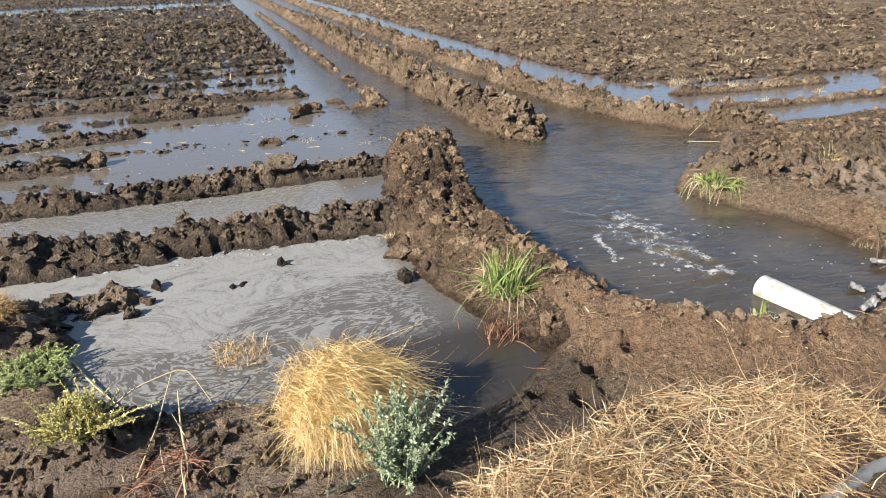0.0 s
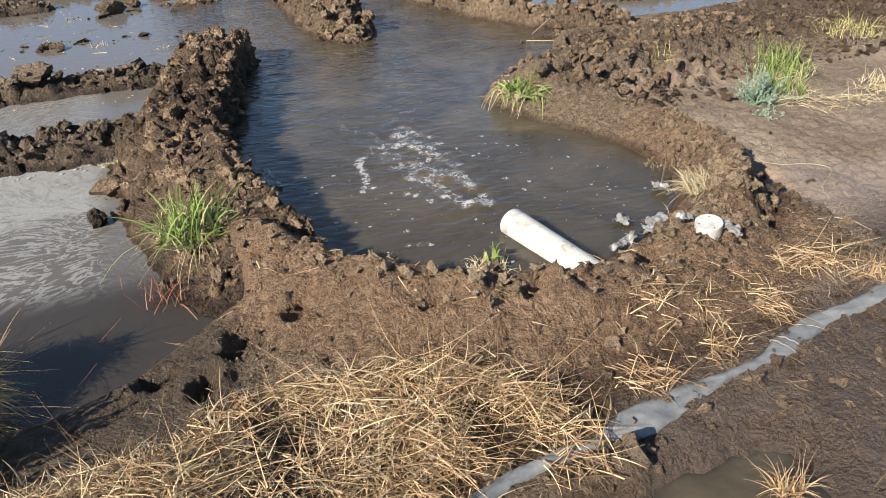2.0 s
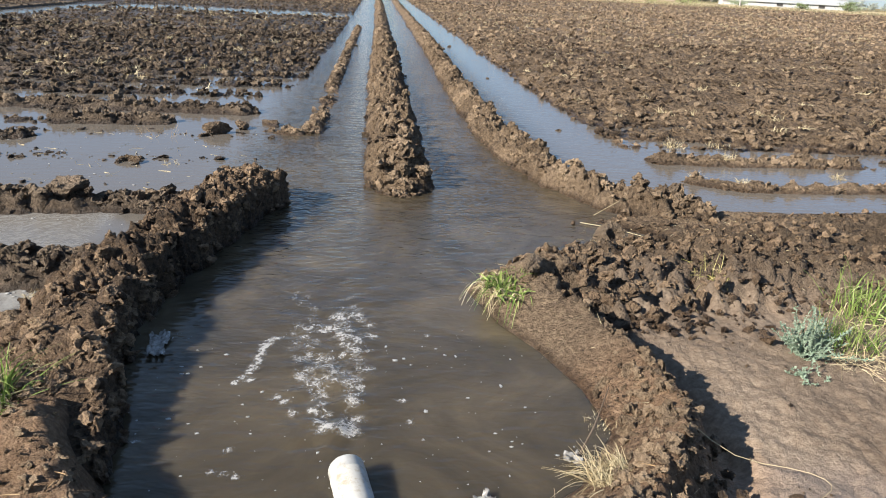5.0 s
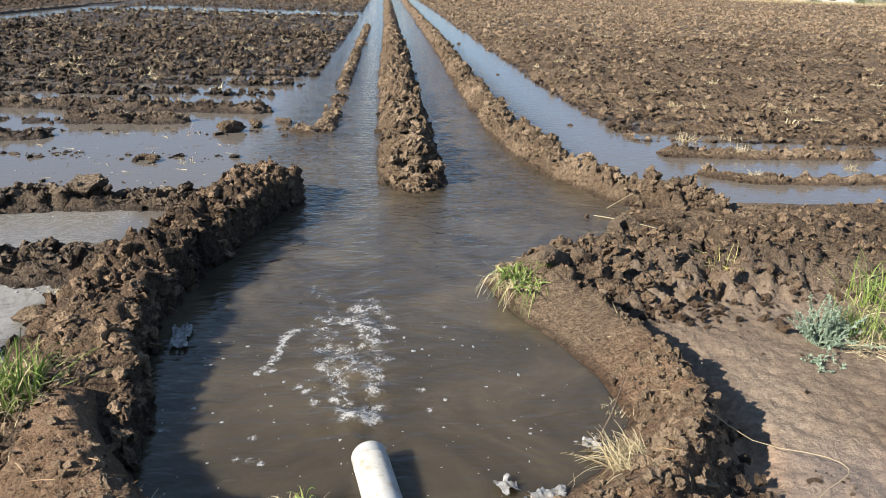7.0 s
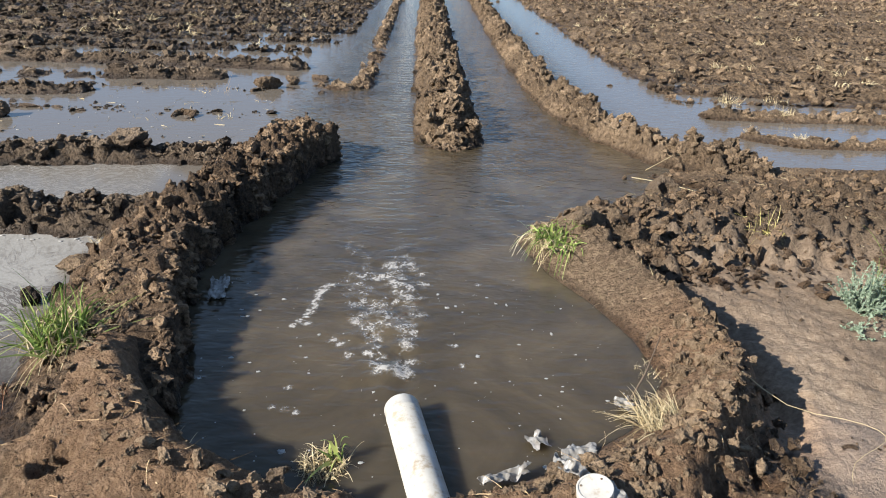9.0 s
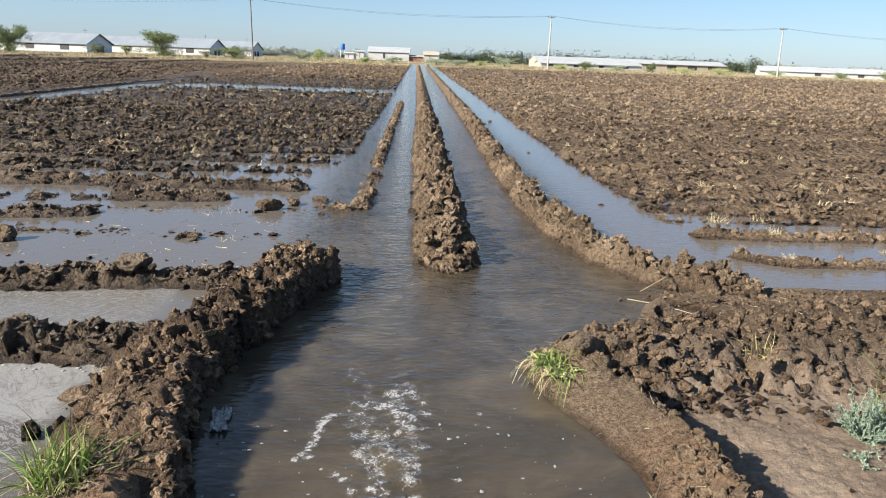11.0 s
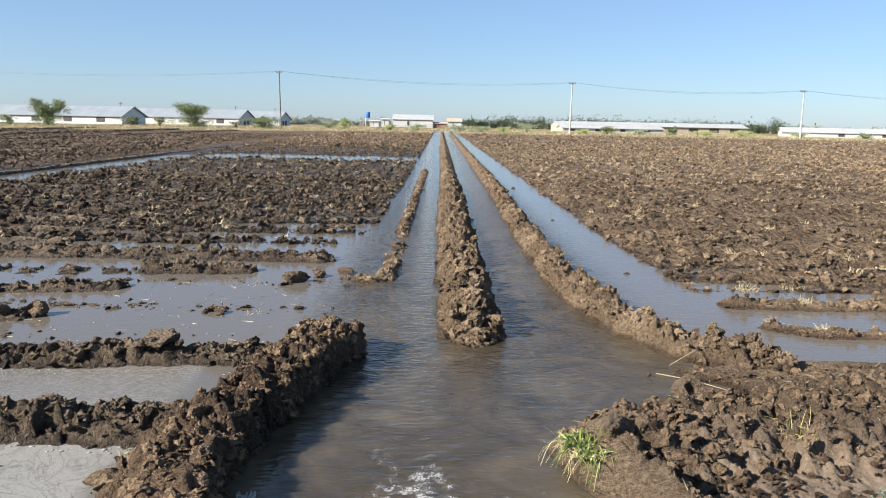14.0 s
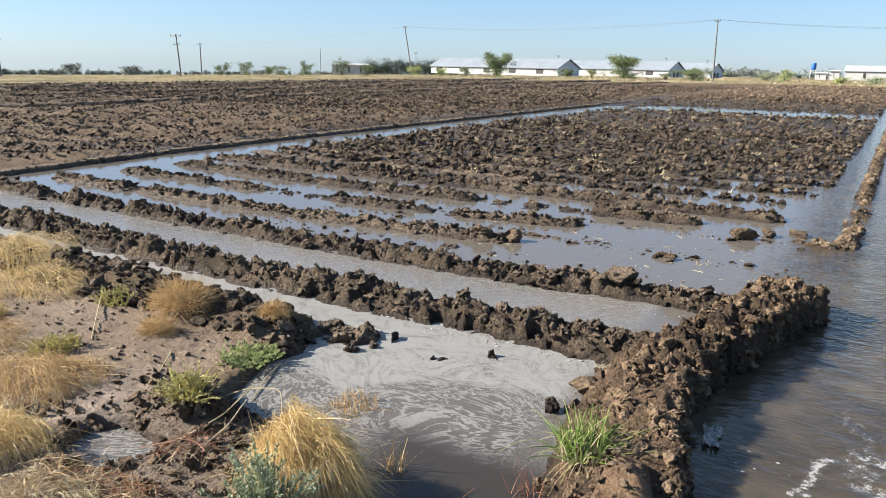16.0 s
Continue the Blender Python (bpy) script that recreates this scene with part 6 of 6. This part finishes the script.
def field_weeds(seed, n, area, label, mat, h=(0.12, 0.3), per=14):
    rng = np.random.default_rng(seed)
    x = rng.uniform(area[0], area[1], n)
    y = area[2] + (area[3] - area[2]) * rng.random(n) ** 1.2
    z = ground_at(x, y)
    ok = z > 0.02
    p = np.repeat(np.stack([x, y, z], -1)[ok], per, 0)
    m = len(p)
    hh = np.repeat(rng.uniform(*h, n)[ok], per)
    v, f = blades(rng, p + disc(rng, m, 0.09), fan(rng, m, 1.0), hh * rng.uniform(0.5, 1.2, m), 0.6, 0.016, 3, 0.3)
    tagged(new("field_straw", raw_mesh("field_straw", v, f, mat)), label, "dry grass", "", "stuff")


field_weeds(91, 1000, (3.8, 30, 8, 50), "pale wisps of stubble standing in the ploughed field", pale_mat, (0.06, 0.24))
field_weeds(92, 420, (-13, -1, 10, 40), "pale wisps of stubble in the wet field", pale_mat)
field_weeds(93, 160, (-45, -15, 2, 50), "dry wisps of stubble in the far field", rust_mat)
field_weeds(94, 600, (20, 70, 40, 105), "pale stubble in the distant field", pale_mat, (0.2, 0.4))


# ---- froth and flotsam on the flood ----
def flakes(name, seed, x, y, size, label, mat, z=0.002):
    """Small flat pads lying on the water."""
    rng = np.random.default_rng(seed)
    n = len(x)
    v, f = BALLS[2]
    shape = v[None] * (1 + rng.uniform(-0.4, 0.4, (n, len(v), 1))) * np.stack([rng.uniform(0.7, 1.8, n), rng.uniform(0.6, 1.3, n), np.full(n, 0.22)], -1)[:, None]
    p = shape * size[:, None, None] + np.stack([x, y, np.full(n, z)], -1)[:, None]
    tagged(new(name, raw_mesh(name, p.reshape(-1, 3), (np.arange(n)[:, None, None] * len(v) + f).reshape(-1, 3), mat)), label, "foam", "", "stuff")


rng = np.random.default_rng(901)
n = 260
x = -1.25 - 5.5 * rng.random(n) ** 1.5
flakes("scum_froth", 902, x, 3.2 + 0.06 * rng.normal(size=n) + 0.06 * smooth_noise(x, x * 0, 0.7, 903), rng.uniform(0.002, 0.011, n), "white froth caught along the dark row's foot", foam_mat)
n = 110
flakes("scum_froth", 904, rng.uniform(-9, -1.0, n), 4.6 + 0.05 * rng.normal(size=n), rng.uniform(0.002, 0.009, n), "grey froth caught along the row's foot", foam_mat)
n = 140
flakes("scum_froth", 905, rng.uniform(-7, -1.0, n), rng.uniform(5.1, 8.0, n), rng.uniform(0.003, 0.010, n), "specks of froth drifting over flood water", foam_mat)
n = 260
spots = np.stack([rng.uniform(-7, -0.6, n), rng.choice((5.5, 6.7, 6.75, 8.0), n) + 0.12 * rng.normal(size=n), np.full(n, 0.004)], -1)
v, f = clods(rng, spots, 0.02 + 0.09 * rng.random(n) ** 2.5, 2, 0.5)
tagged(new("mud_lumps", raw_mesh("mud_lumps", v, f, dark_soil, False)), "small mud lumps barely above flood water", "clods", "", "stuff")
k = rng.uniform(0, 2 * np.pi, 160)
w = np.stack([np.cos(k), np.sin(k), 0 * k], -1)
v, f = blades(rng, np.stack([rng.uniform(-6, -0.5, 160), rng.uniform(5.2, 8.2, 160), np.full(160, 0.006)], -1), w, rng.uniform(0.04, 0.2, 160), 0.0, rng.uniform(0.004, 0.008, 160), 3, 0.1)
tagged(new("floating_straw", raw_mesh("floating_straw", v, f, pale_mat)), "loose straws floating on flood water", "straw", "", "stuff")


# ---- buildings, poles and trees beyond the field ----
def box(x0, x1, y0, y1, z0, z1, edge=0.0):
    bm = bmesh.new()
    bmesh.ops.create_cube(bm, size=1)
    for q in bm.verts:
        q.co = (x0 + (q.co.x + 0.5) * (x1 - x0), y0 + (q.co.y + 0.5) * (y1 - y0), z0 + (q.co.z + 0.5) * (z1 - z0))
    if edge:
        bmesh.ops.bevel(bm, geom=bm.edges[:], offset=edge, segments=1, affect="EDGES")
    return bm


def shed(name, x, y, turn, length, width, eave, ridge_h, label, walls=wall_mat, gable=gable_mat, roof=roof_mat, openings=5, bays=True):
    """A long low shed: near corner at x, y; its length runs along local -x, its gable faces local +x."""
    top = thing(name, x, y, high(x, y) - 0.05, label, "building", "sheds")
    top.matrix_basis = pose(x, y, high(x, y) - 0.05, 0, 0, turn)
    part("wall", box(-length, -0.15, 0, 0.2, 0, eave), walls, top)
    part("wall", box(-length, -0.15, width - 0.2, width, 0, eave), walls, top)
    for gx0, gx1 in ((-0.15, 0.0), (-length - 0.15, -length)):
        bm = bmesh.new()
        ring = [(0, 0), (width, 0), (width, eave), (width / 2, ridge_h), (0, eave)]
        a = [bm.verts.new((gx0, p, q)) for p, q in ring]
        b = [bm.verts.new((gx1, p, q)) for p, q in ring]
        bm.faces.new(a[::-1])
        bm.faces.new(b)
        for k in range(5):
            bm.faces.new((a[k], a[(k + 1) % 5], b[(k + 1) % 5], b[k]))
        part("gable", bm, gable, top)
    for s in (0, 1):
        bm = bmesh.new()
        y0, y1 = (-0.4, width / 2) if s == 0 else (width + 0.4, width / 2)
        drop = (ridge_h - eave) * 0.4 / (width / 2)
        pts = [(y0, eave - drop + 0.02), (y1, ridge_h + 0.02), (y1, ridge_h + 0.14), (y0, eave - drop + 0.14)]
        a = [bm.verts.new((-length - 0.5, p, q)) for p, q in pts]
        b = [bm.verts.new((0.4, p, q)) for p, q in pts]
        bm.faces.new(a[::-1])
        bm.faces.new(b)
        for k in range(4):
            bm.faces.new((a[k], a[(k + 1) % 4], b[(k + 1) % 4], b[k]))
        bmesh.ops.recalc_face_normals(bm, faces=bm.faces)
        part("roof_slope", bm, roof, top)
    for k in range(openings):
        c = -length * (k + 0.62) / openings
        part("opening", box(c - length * 0.025, c + length * 0.025, -0.06, 0.04, eave * 0.28, eave * 0.84), dark_mat, top, "dark shaded opening")
    if bays:
        for c in (0.36, 0.6):
            part("doorway", box(-0.03, 0.05, width * c - 0.5, width * c + 0.5, 0.0, eave * 0.72), dark_mat, top, "dark doorway")
        v, f = tube([(-3, width / 2, ridge_h), (-3, width / 2, ridge_h + 1.0)], 0.05, 5)
        mast = hang("mast", raw_mesh("mast", v, f, post_mat), top)
        part("crossbar", box(-3.04, -2.96, width / 2 - 0.6, width / 2 + 0.6, ridge_h + 0.7, ridge_h + 0.78), post_mat, mast)
    return top


shed("long_shed", -63.9, 150.6, -15, 40, 7.6, 1.75, 3.6, "long white poultry shed with grey gable and sheet roof")
shed("long_shed", -48.6, 182.3, -15, 42, 7.2, 1.9, 3.8, "white poultry shed behind trees with grey gable")
shed("long_shed", -45.6, 213.9, -15, 40, 7.0, 1.9, 3.9, "white poultry shed partly hidden behind another, grey gable")
shed("long_shed", 90.2, 216.0, 5.1, 56, 9.0, 1.9, 2.9, "very long low tan shed with pale roof", tan_mat, tan_mat, pale_roof, 9, False)
shed("long_shed", 62.0, 204.0, 5.1, 28, 6.0, 1.1, 1.7, "long low white-roofed shed", wall_mat, tan_mat, pale_roof, 4, False)
shed("long_shed", 111, 172, -17.4, 28, 8.0, 1.2, 2.2, "low white shed with bright roof beyond the field", wall_mat, wall_mat, pale_roof, 3, False)
shed("warehouse", -1.9, 258.7, 0, 13.7, 14, 2.8, 4.4, "white warehouse with a low gable roof", wall_mat, wall_mat, pale_roof, 1, False)
shed("small_building", 8.0, 258.7, 0, 4.6, 5, 2.4, 3.4, "small cream building with a pale flat-looking roof", wall_mat, tan_mat, tan_mat, 1, False)
shed("small_building", 3.0, 259.5, 0, 4.6, 5, 1.6, 2.0, "low red-brown building beside the warehouse", red_paint, red_paint, tan_mat, 1, False)
shed("small_building", -16.4, 248.2, 0, 2.4, 3, 2.6, 2.8, "small plain white-walled hut", wall_mat, wall_mat, wall_mat, 1, False)
shed("small_building", -19.8, 248.0, 0, 2.8, 3, 1.9, 2.1, "small plain white-walled hut", wall_mat, wall_mat, wall_mat, 1, False)
shed("small_building", -132.4, 173.8, 38, 10, 6, 2.9, 3.2, "pale pink flat-roofed house among bushes", wall_mat, tan_mat, wall_mat, 3, False)

tower = thing("water_tower", -28.1, 297.4, high(-28.1, 297.4), "blue water tank on a steel tower", "water tower")
v, f = ringed([(0.01, 5.6), (0.75, 5.5), (0.85, 5.3), (0.85, 3.4), (0.78, 3.2), (0.01, 3.2)], 18)
hang("tank", raw_mesh("tank", v, f, blue_paint), tower)
for a in (-0.8, 0.8):
    for b in (-0.8, 0.8):
        v, f = tube([(a * 1.2, b * 1.2, 0), (a, b, 3.25)], 0.09, 6)
        hang("leg", raw_mesh("leg", v, f, gable_mat), tower)


def pole(x, y, height, label, mat, arms=(), lean=(0.0, 0.0), r=0.13, name="power_pole"):
    top = thing(name, x, y, high(x, y), label, "power pole", "power poles")
    v, f = tube([(0, 0, -0.2), (lean[0] * 0.5, lean[1] * 0.5, height * 0.5), (lean[0], lean[1], height)], [r, r * 0.85, r * 0.7], 9)
    hang("shaft", raw_mesh("shaft", v, f, mat), top)
    for z, w in arms:
        k = z / height
        arm = part("crossarm", box(lean[0] * k - w / 2, lean[0] * k + w / 2, lean[1] * k - 0.16, lean[1] * k - 0.06, z - 0.06, z + 0.06, 0.01), post_mat, top)
        for s in (-0.45, 0.0, 0.45):
            v, f = ringed([(0.03, 0.05), (0.06, 0.09), (0.04, 0.14), (0.06, 0.18), (0.02, 0.24)], 8)
            hang("insulator", raw_mesh("insulator", v + np.array([lean[0] * k + s * w, lean[1] * k - 0.11, z]), f, dark_mat), arm)
    return Vector((x + lean[0], y + lean[1], high(x, y) + height))


tops = [pole(-91.5, 135.5, 10.2, "leaning dark wooden power pole beyond the field", post_mat, ((10.0, 0.9),), (-1.4, -0.8)),
        pole(-25.4, 121.0, 9.4, "dark wooden power pole at the field's end", post_mat, ((9.2, 0.9),), (-0.15, 0)),
        pole(23.7, 131.7, 9.0, "pale concrete power pole at the field's end", concrete_mat, ((8.8, 1.2),), (0.1, 0), 0.15),
        pole(66.8, 135.5, 8.6, "pale concrete power pole beyond the field", concrete_mat, ((8.4, 1.4),), (-0.1, 0), 0.15),
        pole(112, 140, 8.4, "pale concrete power pole far along the line", concrete_mat, ((8.2, 1.4),), (0, 0), 0.15)]
pole(-100.1, 81.0, 6.5, "dark telegraph pole with crossarms among scrub", post_mat, ((6.2, 2.6), (4.9, 1.4)), (-0.6, 0))
pole(-124.5, 106.4, 6.4, "slender dark telegraph pole", post_mat, ((6.2, 1.4),))
pole(-105.4, 55.2, 5.2, "dark telegraph pole with crossarms", post_mat, ((4.9, 2.2), (3.9, 1.4)))
pole(-142.9, 165.4, 7.6, "thin distant dark pole", post_mat, (), (0, 0), 0.09)
pole(-112.0, 168.0, 6.0, "thin distant pole beside the house", post_mat, ((5.8, 1.0),), (0, 0), 0.09)


def cable(a, b, sag, label):
    k = np.linspace(0, 1, 25)
    p = np.array(a)[None] * (1 - k[:, None]) + np.array(b)[None] * k[:, None]
    p[:, 2] -= sag * 4 * k * (1 - k)
    v, f = tube(p - np.array(a), 0.013, 5)
    ob = tagged(new("power_cable", raw_mesh("power_cable", v, f, cable_mat)), label, "cable", "power cables")
    ob.matrix_basis = pose(*a)


for a, b in zip(tops, tops[1:]):
    for off, sag in ((Vector((0, -0.11, 0.03)), 1.0), (Vector((0.45, -0.11, -0.02)), 1.15)):
        cable(a + off, b + off, sag, "thin dark power cable sagging between poles")
cable(tops[0] + Vector((0, -0.11, 0)), Vector((-190, 150, 6)), 1.2, "thin power cable running off to the horizon")


def tree(x, y, height, width, seed, label, mat=tree_mat, n=1500, leaf=0.16, trunk=0.25, name="tree", stems=5, bare=0.25):
    """A thorny bush-tree: forked trunk, spreading limbs, and clumps of small leaves with gaps."""
    rng = np.random.default_rng(seed)
    top = thing(name, x, y, high(x, y) - 0.05, label, "tree" if height > 2.2 else "bush", "trees and scrub")
    tips, wood = [], []
    for k in range(stems):
        a = 2 * math.pi * (k + rng.uniform(-0.3, 0.3)) / stems
        d = width * rng.uniform(0.18, 0.42)
        h = height * rng.uniform(0.55, 0.92)
        p = np.array([[0, 0, 0], [d * 0.2 * math.cos(a), d * 0.2 * math.sin(a), h * 0.35], [d * 0.6 * math.cos(a), d * 0.6 * math.sin(a), h * 0.7], [d * math.cos(a), d * math.sin(a), h]])
        wood.append(tube(p, [trunk * 0.5, trunk * 0.32, trunk * 0.2, trunk * 0.06], 6))
        for _ in range(4):
            s = rng.uniform(0.4, 1.0)
            q = p[1] * (1 - s) + p[3] * s
            e = q + np.array([rng.normal(0, width * 0.17), rng.normal(0, width * 0.17), rng.uniform(0.0, 0.22) * height])
            e[2] = min(e[2], height)
            wood.append(tube([q, (q + e) / 2 + rng.normal(0, 0.05, 3), e], [trunk * 0.16, trunk * 0.1, trunk * 0.03], 5))
            tips += [e, (q + e) / 2]
    v, f = joined(wood)
    hang("trunk", raw_mesh("trunk", v, f, bark_mat), top)
    tips = np.array(tips)
    extra = np.stack([rng.normal(0, width * 0.24, 34), rng.normal(0, width * 0.24, 34), rng.uniform(bare, 0.85, 34) ** 1.2 * height], -1)
    tips = np.concatenate([tips, extra])
    c = tips[rng.integers(0, len(tips), n)] + rng.normal(0, 1, (n, 3)) * np.array([width * 0.075, width * 0.075, height * 0.06])
    c[:, 2] = np.maximum(c[:, 2], 0.05)
    v, f = leaves(rng, c, leaf * rng.uniform(0.6, 1.3, n))
    hang("crown", raw_mesh("crown", v, f, mat, False), top, "", "stuff")
    return top


tree(-43.0, 131.8, 4.6, 6.0, 301, "feathery green thorn tree before the white sheds", bare=0.08, n=9000, leaf=0.24)
tree(-61.5, 117.5, 4.0, 5.4, 302, "feathery green thorn tree at the field's corner", bare=0.08, n=7000, leaf=0.24)
tree(-30.4, 130.1, 2.0, 6.0, 303, "wide low green bush near the power pole", n=4000, leaf=0.22, bare=0.05)
tree(-35.5, 131, 1.5, 2.6, 304, "round green bush beyond the field", n=700, leaf=0.18, bare=0.05)
tree(-54.5, 133, 1.9, 3.2, 305, "green bush before the white shed", n=900, leaf=0.18, bare=0.05)
tree(-50.0, 134, 1.6, 2.4, 306, "yellow-green bush before the white shed", weed_mat, 700, 0.18, bare=0.05)
tree(-58.0, 140, 1.5, 3.4, 307, "grey-green bush before the white shed", sage_mat, 700, 0.18, bare=0.05)
for k, (x, y, h, w, m) in enumerate(((-110.7, 99.4, 2.2, 2.6, tree_mat), (-106.8, 101.4, 2.8, 3.2, tree_mat), (-118.4, 120.1, 2.0, 2.4, tree_mat), (-102.2, 106.0, 1.9, 3.0, sage_mat),
                                     (-99.5, 110.4, 2.6, 2.8, tree_mat), (-92.5, 112.7, 3.3, 3.6, tree_mat), (-89.0, 116.0, 2.2, 2.8, tree_mat), (-82.7, 123.3, 2.0, 3.2, weed_mat),
                                     (-77.0, 124.0, 1.6, 2.6, weed_mat), (-73.0, 126.5, 1.7, 2.2, sage_mat), (-17.5, 140, 2.0, 2.4, weed_mat), (-9.0, 142, 1.2, 2.0, weed_mat),
                                     (-22.0, 150, 1.5, 3.0, sage_mat), (-4.0, 146, 1.1, 4.0, sage_mat), (4.5, 140, 1.3, 5.4, sage_mat), (8.5, 142, 1.2, 3.0, sage_mat), (18.0, 148, 1.9, 5.4, sage_mat),
                                     (13.0, 145, 1.0, 2.0, weed_mat), (33.0, 143, 1.5, 2.6, tree_mat), (40.0, 146, 1.0, 3.0, sage_mat), (47.0, 147, 1.7, 2.4, tree_mat), (53.0, 146, 1.1, 4.4, weed_mat),
                                     (59.5, 144, 1.3, 5.6, weed_mat), (74.0, 150, 1.3, 5.6, sage_mat), (88.0, 152, 1.2, 3.6, tree_mat), (98.0, 152, 2.0, 3.6, tree_mat), (103.0, 158, 1.5, 5.0, sage_mat), (28.0, 141, 0.9, 2.6, weed_mat))):
    tree(x, y, h, w, 320 + k, "low scrubby bush on the dry strip beyond the field", m, 1100, 0.24, 0.16, "bush", 4, 0.05)


def woods(seed, places, label, mat, height, name="distant_woods", n=130, leaf=0.9):
    """Far rows of trees: uneven crowns of leaf clumps over short trunks."""
    rng = np.random.default_rng(seed)
    vs = []
    for x, y in places:
        h = height * rng.uniform(0.55, 1.15)
        w = h * rng.uniform(0.4, 0.95)
        z = high(x, y)
        hub = np.array([x, y, z]) + rng.normal(0, 1, (7, 3)) * np.array([w * 0.4, w * 0.4, h * 0.16]) + np.array([0, 0, h * 0.42])
        c = hub[rng.integers(0, 7, n)] + rng.normal(0, 1, (n, 3)) * np.array([w * 0.3, w * 0.3, h * 0.13])
        c[:, 2] = np.clip(c[:, 2], z + 0.1, z + h)
        vs.append(leaves(rng, c, leaf * rng.uniform(0.5, 1.2, n)))
        k = np.linspace(0, 1, 3)[:, None]
        t, tf = tube(np.array([[x, y, z - 0.2]]) * (1 - k) + np.array([[x, y, z + h * 0.6]]) * k, 0.16, 4)
        vs.append((t, tf))
    v, f = joined(vs)
    tagged(new(name, raw_mesh(name, v, f, mat, False)), label, "trees", "", "stuff")


rs = random.Random(5)


def row(x0, y0, x1, y1, n, wob=4.0):
    return [(x0 + (x1 - x0) * (k + rs.random()) / n, y0 + (y1 - y0) * (k + rs.random()) / n + rs.uniform(-wob, wob)) for k in range(n)]


woods(401, row(-139.5, 181, -117, 198, 26, 1.5), "dark dense row of trees behind the pink house", pine_mat, 5.4, n=700, leaf=0.42)
woods(402, row(11, 329, 47, 337, 34), "dark trees beyond the dry grass", pine_mat, 6.0)
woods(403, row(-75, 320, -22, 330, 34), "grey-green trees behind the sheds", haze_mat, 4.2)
woods(404, row(44, 330, 150, 318, 90), "line of distant trees behind the long shed", pine_mat, 6.4)
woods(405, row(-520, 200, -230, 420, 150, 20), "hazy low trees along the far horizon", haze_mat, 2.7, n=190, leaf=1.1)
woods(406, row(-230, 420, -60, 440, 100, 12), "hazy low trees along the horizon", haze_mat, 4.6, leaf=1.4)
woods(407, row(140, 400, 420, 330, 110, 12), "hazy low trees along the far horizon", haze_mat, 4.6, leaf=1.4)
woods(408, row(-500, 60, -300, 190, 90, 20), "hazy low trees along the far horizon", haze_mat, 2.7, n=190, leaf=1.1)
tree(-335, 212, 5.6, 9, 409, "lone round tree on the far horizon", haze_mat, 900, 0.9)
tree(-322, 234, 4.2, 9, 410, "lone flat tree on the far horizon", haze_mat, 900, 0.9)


def rough_grass(seed, n, label):
    """Tall bleached grass over the strip beyond the field."""
    rng = np.random.default_rng(seed)
    x, y = rng.uniform(-130, 120, n), rng.uniform(95, 175, n)
    keep = land(x, y)[3] > 0.6
    x, y = x[keep], y[keep]
    m = len(x)
    v, f = blades(rng, np.stack([x, y, ground_at(x, y)], -1), fan(rng, m, 0.6), rng.uniform(0.25, 0.75, m), 0.5, 0.09, 2, 0.3)
    tagged(new("dry_grass", raw_mesh("dry_grass", v, f, pale_mat)), label, "grass", "", "stuff")


rough_grass(95, 14000, "bleached tall grass on the strip beyond the field")
